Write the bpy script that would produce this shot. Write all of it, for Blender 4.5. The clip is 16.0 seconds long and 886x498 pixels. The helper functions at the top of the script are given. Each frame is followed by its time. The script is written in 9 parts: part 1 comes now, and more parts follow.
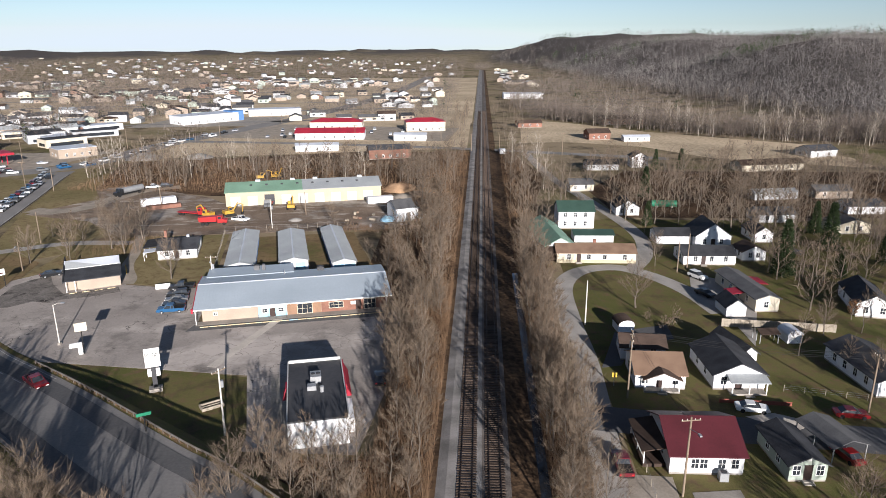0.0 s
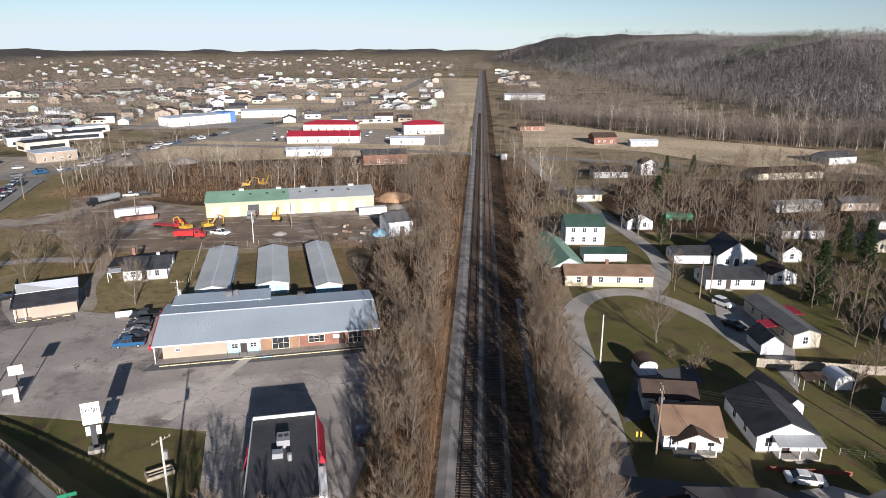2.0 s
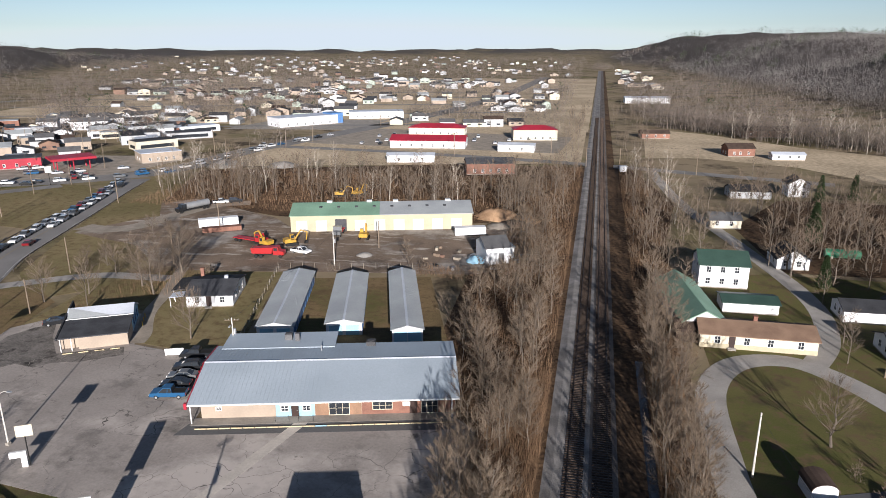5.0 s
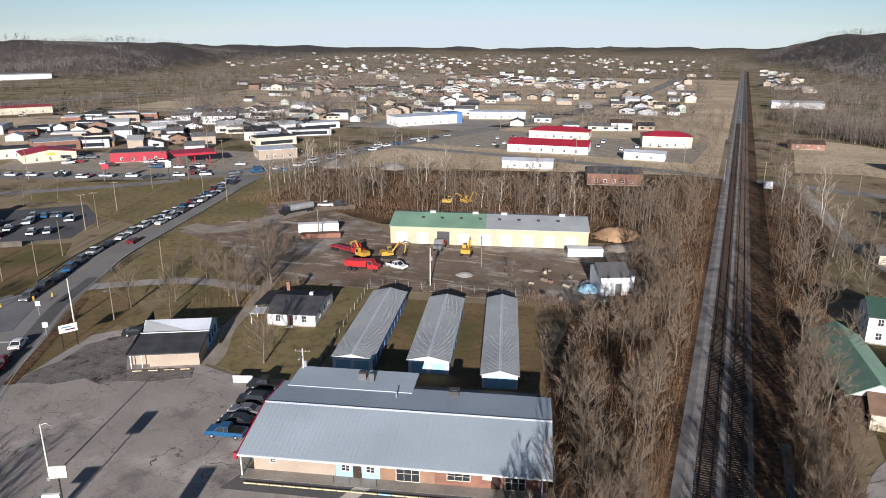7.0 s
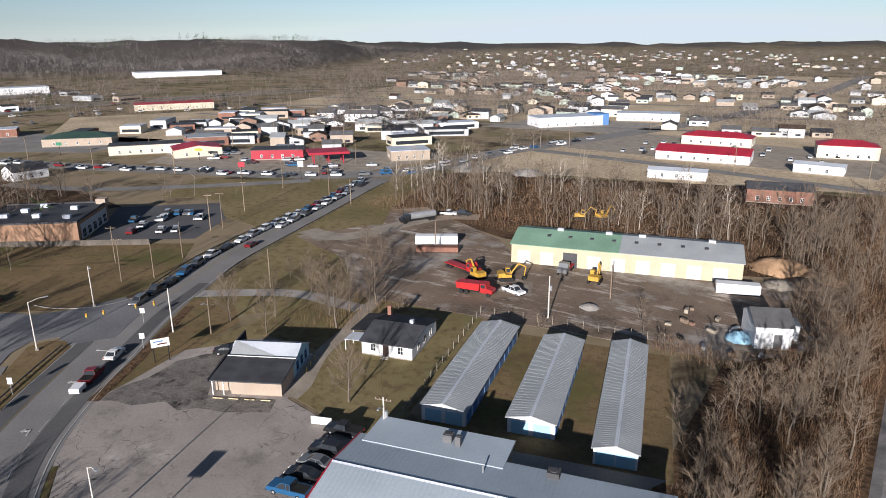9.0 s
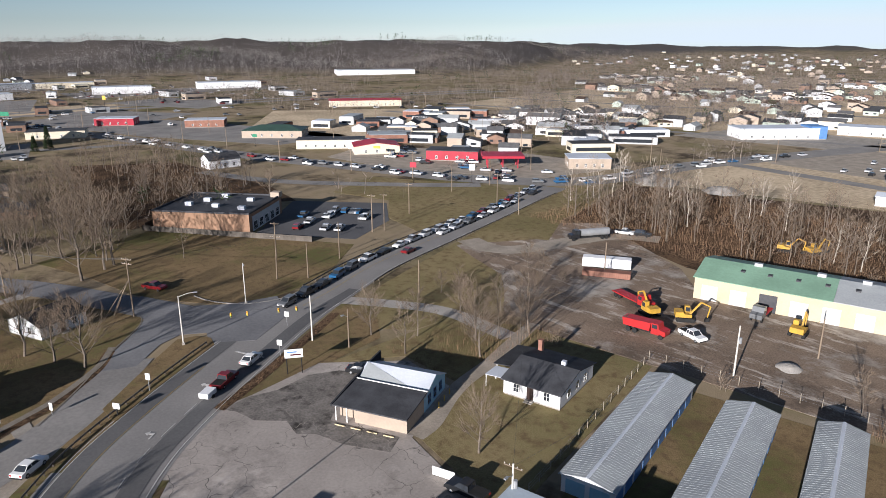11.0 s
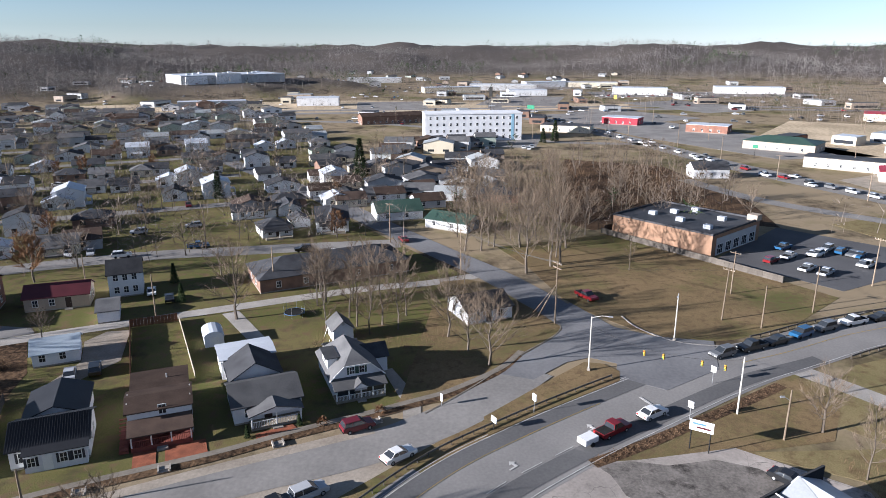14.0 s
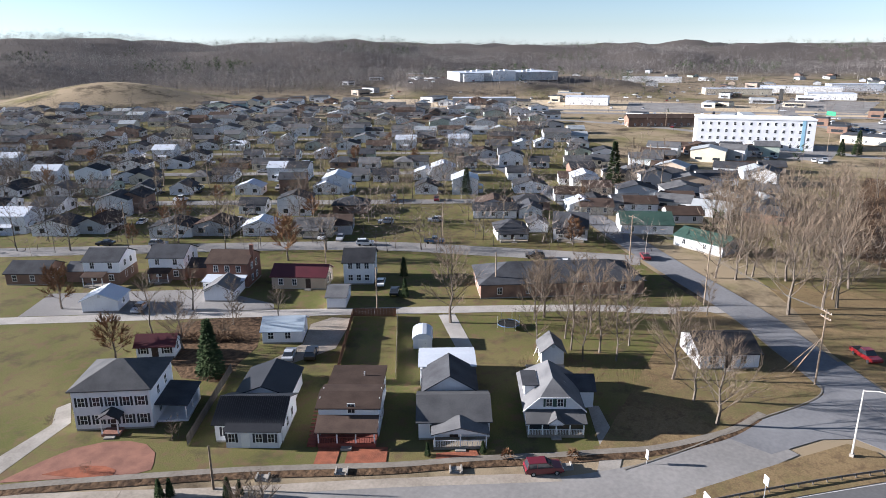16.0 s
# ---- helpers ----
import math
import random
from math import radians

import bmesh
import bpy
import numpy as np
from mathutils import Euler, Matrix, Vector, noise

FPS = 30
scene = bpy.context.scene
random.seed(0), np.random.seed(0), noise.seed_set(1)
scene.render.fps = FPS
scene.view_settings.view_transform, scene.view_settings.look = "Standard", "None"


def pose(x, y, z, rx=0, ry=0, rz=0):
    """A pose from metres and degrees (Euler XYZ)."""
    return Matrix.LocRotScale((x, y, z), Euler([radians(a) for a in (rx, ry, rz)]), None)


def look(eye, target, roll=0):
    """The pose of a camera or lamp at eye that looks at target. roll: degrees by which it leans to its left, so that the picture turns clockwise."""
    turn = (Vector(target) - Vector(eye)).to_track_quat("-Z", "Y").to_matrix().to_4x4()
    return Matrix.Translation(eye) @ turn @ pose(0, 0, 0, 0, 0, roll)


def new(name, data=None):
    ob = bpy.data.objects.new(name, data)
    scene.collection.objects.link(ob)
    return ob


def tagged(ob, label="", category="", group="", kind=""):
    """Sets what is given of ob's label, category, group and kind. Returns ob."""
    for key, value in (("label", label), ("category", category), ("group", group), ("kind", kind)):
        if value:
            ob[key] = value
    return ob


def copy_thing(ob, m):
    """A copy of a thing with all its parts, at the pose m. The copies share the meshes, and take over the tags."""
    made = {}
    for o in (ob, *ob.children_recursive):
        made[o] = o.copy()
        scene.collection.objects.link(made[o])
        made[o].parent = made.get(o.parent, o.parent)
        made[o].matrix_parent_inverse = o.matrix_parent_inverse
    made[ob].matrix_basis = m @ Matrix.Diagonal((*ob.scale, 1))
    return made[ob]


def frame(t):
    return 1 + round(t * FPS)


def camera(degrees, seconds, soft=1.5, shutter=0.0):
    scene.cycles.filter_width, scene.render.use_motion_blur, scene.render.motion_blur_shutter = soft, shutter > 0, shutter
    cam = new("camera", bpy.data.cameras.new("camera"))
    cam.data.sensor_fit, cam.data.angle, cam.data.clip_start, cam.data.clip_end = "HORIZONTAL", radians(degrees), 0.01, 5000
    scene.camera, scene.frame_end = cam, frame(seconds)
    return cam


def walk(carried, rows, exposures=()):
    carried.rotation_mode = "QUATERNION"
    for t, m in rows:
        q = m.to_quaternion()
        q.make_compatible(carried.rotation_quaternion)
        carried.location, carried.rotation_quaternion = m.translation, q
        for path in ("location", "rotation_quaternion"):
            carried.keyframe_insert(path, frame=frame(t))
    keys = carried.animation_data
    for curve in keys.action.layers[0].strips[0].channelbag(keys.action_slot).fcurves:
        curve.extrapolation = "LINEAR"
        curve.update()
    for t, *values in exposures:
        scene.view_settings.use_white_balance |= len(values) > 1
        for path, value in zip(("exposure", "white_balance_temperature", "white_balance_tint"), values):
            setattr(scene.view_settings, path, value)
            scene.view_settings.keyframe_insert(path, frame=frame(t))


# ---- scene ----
cam = camera(65.8, 16.0, 0.9)
PATH = [
    (0, (-0.766, -8.037, 53.269), (-0.872, -6.124, 52.696), -0.2),
    (0.5, (-0.865, -3.435, 53.345), (-0.971, -1.523, 52.768), -0.1),
    (1, (-0.773, 0.831, 53.244), (-0.881, 2.744, 52.669), -0.1),
    (1.5, (-0.863, 5.301, 53.158), (-0.969, 7.214, 52.583), -0.0),
    (2, (-0.937, 9.712, 53.07), (-1.042, 11.625, 52.497), -0.0),
    (2.5, (-1.177, 14.126, 52.965), (-1.281, 16.04, 52.394), 0.0),
    (3, (-1.38, 18.414, 53.044), (-1.481, 20.328, 52.472), 0.1),
    (3.5, (-1.168, 22.917, 52.937), (-1.272, 24.831, 52.366), 0.0),
    (4, (-1.397, 27.453, 53.034), (-1.555, 29.363, 52.461), 0.1),
    (4.5, (-1.522, 32.116, 52.973), (-1.815, 34.01, 52.399), 0.0),
    (7, (-3.647, 55.445, 53.15), (-4.393, 57.208, 52.57), 0.1),
    (7.5, (-4.3, 59.839, 53.414), (-5.128, 61.564, 52.832), 0.1),
    (8, (-5.046, 64.404, 53.617), (-5.959, 66.084, 53.031), 0.1),
    (8.5, (-6.21, 68.691, 53.794), (-7.218, 70.315, 53.206), 0.0),
    (8.7, (-6.525, 70.755, 53.869), (-7.575, 72.352, 53.28), -0.2),
    (10.8, (-14.123, 86.424, 53.193), (-15.547, 87.701, 52.609), 0.1),
    (11, (-15.037, 87.82, 53.034), (-16.517, 89.033, 52.45), 0.0),
    (11.5, (-17.642, 90.089, 52.392), (-19.265, 91.107, 51.818), 0.2),
    (12, (-19.696, 92.906, 52.207), (-21.438, 93.705, 51.635), 0.2),
    (12.5, (-22.648, 95.967, 51.654), (-24.476, 96.545, 51.084), 0.3),
    (13, (-25.324, 98.556, 51.386), (-27.206, 98.922, 50.816), 0.1),
    (13.5, (-28.108, 100.893, 51.15), (-30.019, 101.046, 50.579), 0.0),
    (14, (-30.935, 102.927, 50.982), (-32.851, 102.87, 50.411), -0.1),
    (14.5, (-33.792, 104.407, 50.795), (-35.691, 104.142, 50.224), -0.1),
    (15, (-36.726, 105.592, 50.738), (-38.583, 105.119, 50.167), -0.2),
    (15.5, (-39.707, 106.563, 50.729), (-41.504, 105.897, 50.156), -0.3),
    (16, (-42.582, 107.412, 50.657), (-44.33, 106.627, 50.085), -0.4),
]
walk(cam, [(t, look(eye, target, roll)) for t, eye, target, roll in PATH],
     exposures=[(0.0, 0.97, 6230, 12), (7.0, 0.80, 6200, 12), (11.0, 0.95, 6120, 12), (12.5, 1.20, 5940, 12), (14.0, 1.56, 5880, 12), (16.0, 1.91, 5960, 12)])

# ---- light ----
SUN_AZ, SUN_EL = radians(-70.2), radians(14.8)      # where the sun stands, from +x
world = bpy.data.worlds.new("sky")
scene.world = world
world.use_nodes = True
wn = world.node_tree.nodes
sky = wn.new("ShaderNodeTexSky")
sky.sky_type, sky.sun_disc = "NISHITA", False
sky.sun_elevation, sky.sun_rotation = SUN_EL, radians(90.0) - SUN_AZ
sky.air_density, sky.dust_density, sky.ozone_density = 1.0, 0.0, 2.0
wn["Background"].inputs["Strength"].default_value = 0.87
pale = wn.new("ShaderNodeHueSaturation")             # a clear, pale winter sky
pale.inputs["Saturation"].default_value = 0.45
clear = wn.new("ShaderNodeMix")
clear.data_type, clear.blend_type = "RGBA", "MULTIPLY"
clear.inputs[0].default_value, clear.inputs[7].default_value = 1.0, (0.056, 0.064, 0.075, 1)
world.node_tree.links.new(sky.outputs[0], pale.inputs["Color"])
world.node_tree.links.new(pale.outputs[0], clear.inputs[6])
deep = wn.new("ShaderNodeGamma")                      # deeper towards the zenith
deep.inputs["Gamma"].default_value = 1.36
world.node_tree.links.new(clear.outputs[2], deep.inputs["Color"])
even = wn.new("ShaderNodeMix")                        # no white glare along the horizon
even.data_type, even.blend_type = "RGBA", "DARKEN"
even.inputs[0].default_value, even.inputs[7].default_value = 1.0, (0.46, 0.515, 0.555, 1)
world.node_tree.links.new(deep.outputs[0], even.inputs[6])
world.node_tree.links.new(even.outputs[2], wn["Background"].inputs["Color"])
sun_data = bpy.data.lights.new("sun", "SUN")
sun_data.energy, sun_data.angle, sun_data.color = 5.0, radians(0.55), (1.0, 0.925, 0.85)
sun = new("sun", sun_data)
sun_from = Vector((math.cos(SUN_EL) * math.cos(SUN_AZ), math.cos(SUN_EL) * math.sin(SUN_AZ), math.sin(SUN_EL)))
sun.matrix_world = look(sun_from * 300, (0, 0, 0))

# ---- materials ----
MATS = {}


def mat(name, a, b=None, scale=0.3, fine=6.0, rough=0.8, bump=0.0, metal=0.0, space="Object", vary=0.0, tufts=0.55):
    """A surface of two tones mixed by coarse and fine noise, in metres; vary: brightness from thing to thing; tufts: share of the fine noise."""
    if name in MATS:
        return MATS[name]
    m = bpy.data.materials.new(name)
    m.use_nodes = True
    n, l = m.node_tree.nodes, m.node_tree.links
    bsdf = n["Principled BSDF"]
    b = b or tuple(c * 0.72 for c in a)
    where = n.new("ShaderNodeNewGeometry").outputs["Position"] if space == "World" else n.new("ShaderNodeTexCoord").outputs["Object"]
    coarse, tiny = n.new("ShaderNodeTexNoise"), n.new("ShaderNodeTexNoise")
    for tex, s, d in ((coarse, scale, 5.0), (tiny, fine, 4.0)):
        tex.inputs["Scale"].default_value, tex.inputs["Detail"].default_value = s, d
        l.new(where, tex.inputs["Vector"])
    add = n.new("ShaderNodeMath")
    add.operation = "MULTIPLY_ADD"
    l.new(tiny.outputs[0], add.inputs[0])
    add.inputs[1].default_value = tufts
    l.new(coarse.outputs[0], add.inputs[2])
    ramp = n.new("ShaderNodeMapRange")
    ramp.inputs[1].default_value, ramp.inputs[2].default_value = 0.305 + 0.5 * tufts, 0.705 + 0.5 * tufts
    l.new(add.outputs[0], ramp.inputs[0])
    mix = n.new("ShaderNodeMix")
    mix.data_type = "RGBA"
    mix.inputs[6].default_value, mix.inputs[7].default_value = (*a, 1), (*b, 1)
    l.new(ramp.outputs[0], mix.inputs[0])
    col = mix.outputs[2]
    if vary:
        info, hsv, rng = n.new("ShaderNodeObjectInfo"), n.new("ShaderNodeHueSaturation"), n.new("ShaderNodeMapRange")
        rng.inputs[3].default_value, rng.inputs[4].default_value = 1 - vary, 1 + vary
        l.new(info.outputs["Random"], rng.inputs[0])
        l.new(rng.outputs[0], hsv.inputs["Value"])
        l.new(col, hsv.inputs["Color"])
        col = hsv.outputs[0]
    l.new(col, bsdf.inputs["Base Color"])
    bsdf.inputs["Roughness"].default_value, bsdf.inputs["Metallic"].default_value = rough, metal
    bsdf.inputs["Specular IOR Level"].default_value = 0.3 if rough < 0.85 else 0.05
    if bump:
        bp = n.new("ShaderNodeBump")
        bp.inputs["Strength"].default_value, bp.inputs["Distance"].default_value = 1.0, bump
        l.new(tiny.outputs[0], bp.inputs["Height"])
        l.new(bp.outputs[0], bsdf.inputs["Normal"])
    MATS[name] = m
    return m


def by_island(name, spread):
    """Each loose piece of a joined mesh a little lighter or darker."""
    n, l = MATS[name].node_tree.nodes, MATS[name].node_tree.links
    bsdf = n["Principled BSDF"]
    old = bsdf.inputs["Base Color"].links[0].from_socket
    geo, hsv, rng = n.new("ShaderNodeNewGeometry"), n.new("ShaderNodeHueSaturation"), n.new("ShaderNodeMapRange")
    rng.inputs[3].default_value, rng.inputs[4].default_value = 1 - spread, 1 + spread
    l.new(geo.outputs["Random Per Island"], rng.inputs[0])
    l.new(rng.outputs[0], hsv.inputs["Value"])
    l.new(old, hsv.inputs["Color"])
    l.new(hsv.outputs[0], bsdf.inputs["Base Color"])


def mix_in(name, base, col, scale, low, high, space="World", stretch=(1, 1, 1)):
    """A copy of a surface with patches of a second tone: stains, worn paint, bare earth, dapple of tree shade."""
    if name in MATS:
        return MATS[name]
    m = MATS[base].copy()
    m.name = name
    n, l = m.node_tree.nodes, m.node_tree.links
    bsdf = n["Principled BSDF"]
    old = bsdf.inputs["Base Color"].links[0].from_socket
    where = n.new("ShaderNodeNewGeometry").outputs["Position"] if space == "World" else n.new("ShaderNodeTexCoord").outputs["Object"]
    mp = n.new("ShaderNodeMapping")
    mp.inputs["Scale"].default_value = stretch
    l.new(where, mp.inputs["Vector"])
    tex = n.new("ShaderNodeTexNoise")
    tex.inputs["Scale"].default_value, tex.inputs["Detail"].default_value, tex.inputs["Roughness"].default_value = scale, 9.0, 0.68
    l.new(mp.outputs[0], tex.inputs["Vector"])
    ramp = n.new("ShaderNodeMapRange")
    ramp.inputs[1].default_value, ramp.inputs[2].default_value = low, high
    l.new(tex.outputs[0], ramp.inputs[0])
    mix = n.new("ShaderNodeMix")
    mix.data_type = "RGBA"
    l.new(ramp.outputs[0], mix.inputs[0])
    l.new(old, mix.inputs[6])
    mix.inputs[7].default_value = (*col, 1)
    l.new(mix.outputs[2], bsdf.inputs["Base Color"])
    MATS[name] = m
    return m


def cracks(name, base, col, scale, width):
    """A copy of a pavement with dark cracks and seams in it."""
    if name in MATS:
        return MATS[name]
    m = MATS[base].copy()
    m.name = name
    n, l = m.node_tree.nodes, m.node_tree.links
    bsdf = n["Principled BSDF"]
    old = bsdf.inputs["Base Color"].links[0].from_socket
    where = n.new("ShaderNodeNewGeometry").outputs["Position"]
    bend = n.new("ShaderNodeTexNoise")
    bend.inputs["Scale"].default_value = scale * 1.5
    l.new(where, bend.inputs["Vector"])
    shift = n.new("ShaderNodeVectorMath")
    shift.operation = "MULTIPLY_ADD"
    shift.inputs[1].default_value = (4.0, 4.0, 0.0)
    l.new(bend.outputs["Color"], shift.inputs[0])
    l.new(where, shift.inputs[2])
    cell = n.new("ShaderNodeTexVoronoi")
    cell.feature, cell.voronoi_dimensions = "DISTANCE_TO_EDGE", "2D"
    cell.inputs["Scale"].default_value = scale
    l.new(shift.outputs[0], cell.inputs["Vector"])
    ramp = n.new("ShaderNodeMapRange")
    ramp.inputs[1].default_value, ramp.inputs[2].default_value = width, width * 0.3
    l.new(cell.outputs[0], ramp.inputs[0])
    gate = n.new("ShaderNodeTexNoise")
    gate.inputs["Scale"].default_value = 0.07
    l.new(where, gate.inputs["Vector"])
    gr = n.new("ShaderNodeMapRange")
    gr.inputs[1].default_value, gr.inputs[2].default_value = 0.42, 0.60
    l.new(gate.outputs[0], gr.inputs[0])
    both = n.new("ShaderNodeMath")
    both.operation = "MULTIPLY"
    l.new(ramp.outputs[0], both.inputs[0])
    l.new(gr.outputs[0], both.inputs[1])
    mix = n.new("ShaderNodeMix")
    mix.data_type = "RGBA"
    l.new(both.outputs[0], mix.inputs[0])
    l.new(old, mix.inputs[6])
    mix.inputs[7].default_value = (*col, 1)
    l.new(mix.outputs[2], bsdf.inputs["Base Color"])
    MATS[name] = m
    return m


W = dict(space="World")
mat("asphalt_new", (0.12, 0.12, 0.124), (0.085, 0.085, 0.09), 0.08, 3.0, 0.85, **W)
mat("asphalt_old_plain", (0.265, 0.252, 0.238), (0.18, 0.172, 0.164), 0.09, 1.6, 0.9, **W)
mat("asphalt_lot", (0.355, 0.318, 0.288), (0.26, 0.233, 0.212), 0.12, 2.6, 0.9, tufts=0.6, **W)
mix_in("asphalt_lot_pale", "asphalt_lot", (0.48, 0.43, 0.39), 0.035, 0.50, 0.60)
mix_in("asphalt_old_patched", "asphalt_lot_pale", (0.16, 0.145, 0.132), 0.09, 0.54, 0.68)
mix_in("asphalt_old_stained", "asphalt_old_patched", (0.06, 0.055, 0.05), 0.35, 0.60, 0.72)
cracks("asphalt_old", "asphalt_old_stained", (0.09, 0.083, 0.077), 0.22, 0.013)
mat("asphalt_dark_plain", (0.215, 0.195, 0.178), (0.12, 0.11, 0.10), 0.35, 2.6, 0.9, tufts=0.8, **W)
mix_in("asphalt_dark_stained", "asphalt_dark_plain", (0.045, 0.041, 0.038), 0.25, 0.52, 0.66)
cracks("asphalt_dark", "asphalt_dark_stained", (0.28, 0.25, 0.22), 0.3, 0.02)
mat("asphalt_side", (0.20, 0.20, 0.205), (0.14, 0.14, 0.146), 0.09, 1.6, 0.85, **W)
mat("asphalt_grey", (0.245, 0.235, 0.225), (0.18, 0.173, 0.168), 0.07, 2.5, 0.9, **W)
mat("asphalt_worn", (0.135, 0.133, 0.133), (0.095, 0.094, 0.096), 0.07, 2.5, 0.9, **W)
mat("concrete", (0.33, 0.305, 0.27), (0.23, 0.21, 0.185), 0.3, 3.0, 0.9, **W)
mat("concrete_dull", (0.235, 0.21, 0.178), (0.15, 0.132, 0.11), 0.3, 3.0, 0.9, **W)
mat("concrete_pale", (0.56, 0.51, 0.45), (0.42, 0.38, 0.335), 0.3, 3.0, 0.9, **W)
mat("gravel", (0.39, 0.365, 0.335), (0.26, 0.243, 0.222), 0.2, 5.0, 0.95, 0.04, **W)
mat("field_olive_plain", (0.25, 0.195, 0.105), (0.155, 0.135, 0.062), 0.04, 5.0, 0.95, 0.035, tufts=0.9, **W)
# the brown mottling also stands for dappled tree shadow
mix_in("field_olive", "field_olive_plain", (0.13, 0.092, 0.05), 0.45, 0.48, 0.66)
mat("field_tan", (0.56, 0.45, 0.315), (0.33, 0.265, 0.18), 0.03, 0.5, 0.95, 0.1, tufts=1.0, **W)
mat("ballast", (0.33, 0.313, 0.298), (0.15, 0.142, 0.134), 0.25, 7.0, 0.95, 0.06, **W)
mat("lawn_base", (0.088, 0.094, 0.030), (0.15, 0.125, 0.056), 0.06, 5.0, 0.95, 0.035, tufts=0.9, **W)
# brown patches, partly the lawn's own, partly painted tree-shadow dapple
mix_in("lawn_brown", "lawn_base", (0.135, 0.095, 0.055), 0.42, 0.50, 0.62)
mix_in("lawn", "lawn_brown", (0.07, 0.055, 0.035), 0.16, 0.52, 0.70)
mat("dry_grass_base", (0.225, 0.158, 0.086), (0.135, 0.102, 0.054), 0.06, 5.0, 0.95, 0.035, tufts=0.9, **W)
mix_in("dry_grass_green", "dry_grass_base", (0.11, 0.105, 0.042), 0.04, 0.48, 0.62)
# mottled brown, with the dapple of tree shadows in the same colour
mix_in("dry_grass_mottled", "dry_grass_green", (0.12, 0.082, 0.048), 0.7, 0.50, 0.66)
mix_in("dry_grass", "dry_grass_mottled", (0.10, 0.07, 0.042), 0.09, 0.54, 0.74)
mat("brush_ground", (0.125, 0.08, 0.048), (0.045, 0.03, 0.02), 0.09, 1.2, 0.95, 0.2, tufts=1.3, **W)
mat("earth_base", (0.25, 0.19, 0.142), (0.13, 0.098, 0.074), 0.10, 3.0, 0.95, 0.04, tufts=0.9, **W)
mix_in("earth", "earth_base", (0.09, 0.07, 0.055), 0.07, 0.54, 0.70)
mix_in("yard_streaks", "earth", (0.43, 0.38, 0.325), 0.30, 0.54, 0.63, stretch=(0.3, 1, 1))
mix_in("yard_pale", "yard_streaks", (0.36, 0.325, 0.285), 0.05, 0.52, 0.64)
mat("clay", (0.46, 0.30, 0.18), (0.30, 0.19, 0.115), 0.3, 2.0, 0.95, 0.05, **W)
mat("mulch", (0.30, 0.11, 0.065), (0.18, 0.07, 0.045), 0.8, 8.0, 0.95, 0.04, **W)
mat("stop_cream", (0.60, 0.50, 0.30), (0.40, 0.33, 0.21), 0.8, 4.0, 0.8)
mat("paint_white", (0.56, 0.55, 0.53), (0.30, 0.295, 0.285), 0.3, 2.0, 0.8, **W)
mat("paint_yellow", (0.36, 0.25, 0.07), (0.22, 0.175, 0.09), 0.3, 2.0, 0.8, **W)
mat("rail_steel", (0.06, 0.04, 0.032), (0.035, 0.027, 0.024), 0.5, 8.0, 0.5, metal=0.5)
mat("tie_wood", (0.085, 0.063, 0.05), (0.045, 0.034, 0.028), 1.0, 9.0, 0.95, vary=0.35)
mat("bark", (0.17, 0.142, 0.116), (0.085, 0.071, 0.058), 0.6, 4.0, 0.95, vary=0.25)
mat("bark_pale", (0.46, 0.42, 0.36), (0.27, 0.24, 0.20), 0.5, 2.0, 0.9, vary=0.15)
mat("twig", (0.195, 0.15, 0.11), (0.092, 0.071, 0.053), 0.2, 2.0, 0.95, vary=0.25)
mat("twig_pale", (0.33, 0.28, 0.225), (0.20, 0.17, 0.14), 0.2, 2.0, 0.95, vary=0.2)
mat("brush", (0.215, 0.138, 0.084), (0.11, 0.07, 0.044), 0.12, 1.0, 0.95, vary=0.2, **W)
mat("twig_far", (0.195, 0.162, 0.138), (0.115, 0.097, 0.085), 0.02, 0.5, 0.95, **W)
by_island("twig_far", 0.4)
# greyed in the colour to stand for the haze of distance
mat("woods", (0.215, 0.197, 0.187), (0.13, 0.12, 0.115), 0.005, 0.06, 0.95, **W)
by_island("woods", 0.45)
mat("ballast_side", (0.205, 0.18, 0.16), (0.092, 0.08, 0.072), 0.25, 7.0, 0.95, 0.06, **W)
mat("needles", (0.045, 0.065, 0.028), (0.025, 0.038, 0.018), 0.3, 2.0, 0.9, vary=0.3)
mat("oak_leaves", (0.21, 0.12, 0.065), (0.13, 0.075, 0.045), 0.4, 2.0, 0.9, vary=0.2)
mat("siding_white", (0.72, 0.725, 0.735), (0.61, 0.615, 0.63), 0.3, 3.0, 0.6, vary=0.06)
mat("siding_cream", (0.60, 0.54, 0.42), (0.52, 0.47, 0.37), 0.3, 3.0, 0.6)
mat("siding_tan", (0.37, 0.30, 0.235), (0.30, 0.245, 0.195), 0.3, 3.0, 0.6)
mat("siding_grey", (0.42, 0.43, 0.44), (0.34, 0.35, 0.36), 0.3, 3.0, 0.6, vary=0.15)
mat("siding_blue", (0.30, 0.50, 0.62), (0.24, 0.42, 0.54), 0.3, 3.0, 0.6)
mat("siding_sage", (0.38, 0.44, 0.38), (0.31, 0.36, 0.31), 0.3, 3.0, 0.6, vary=0.1)
mat("brick_red", (0.26, 0.135, 0.098), (0.17, 0.09, 0.07), 0.5, 9.0, 0.85, vary=0.1)
mat("brick_brown", (0.24, 0.15, 0.11), (0.15, 0.10, 0.08), 0.5, 9.0, 0.85, vary=0.1)
mat("fence_brown", (0.17, 0.088, 0.055), (0.10, 0.056, 0.038), 0.5, 5.0, 0.9, vary=0.15)
mat("fence_dark", (0.13, 0.115, 0.10), (0.08, 0.07, 0.06), 0.5, 5.0, 0.9, vary=0.15)
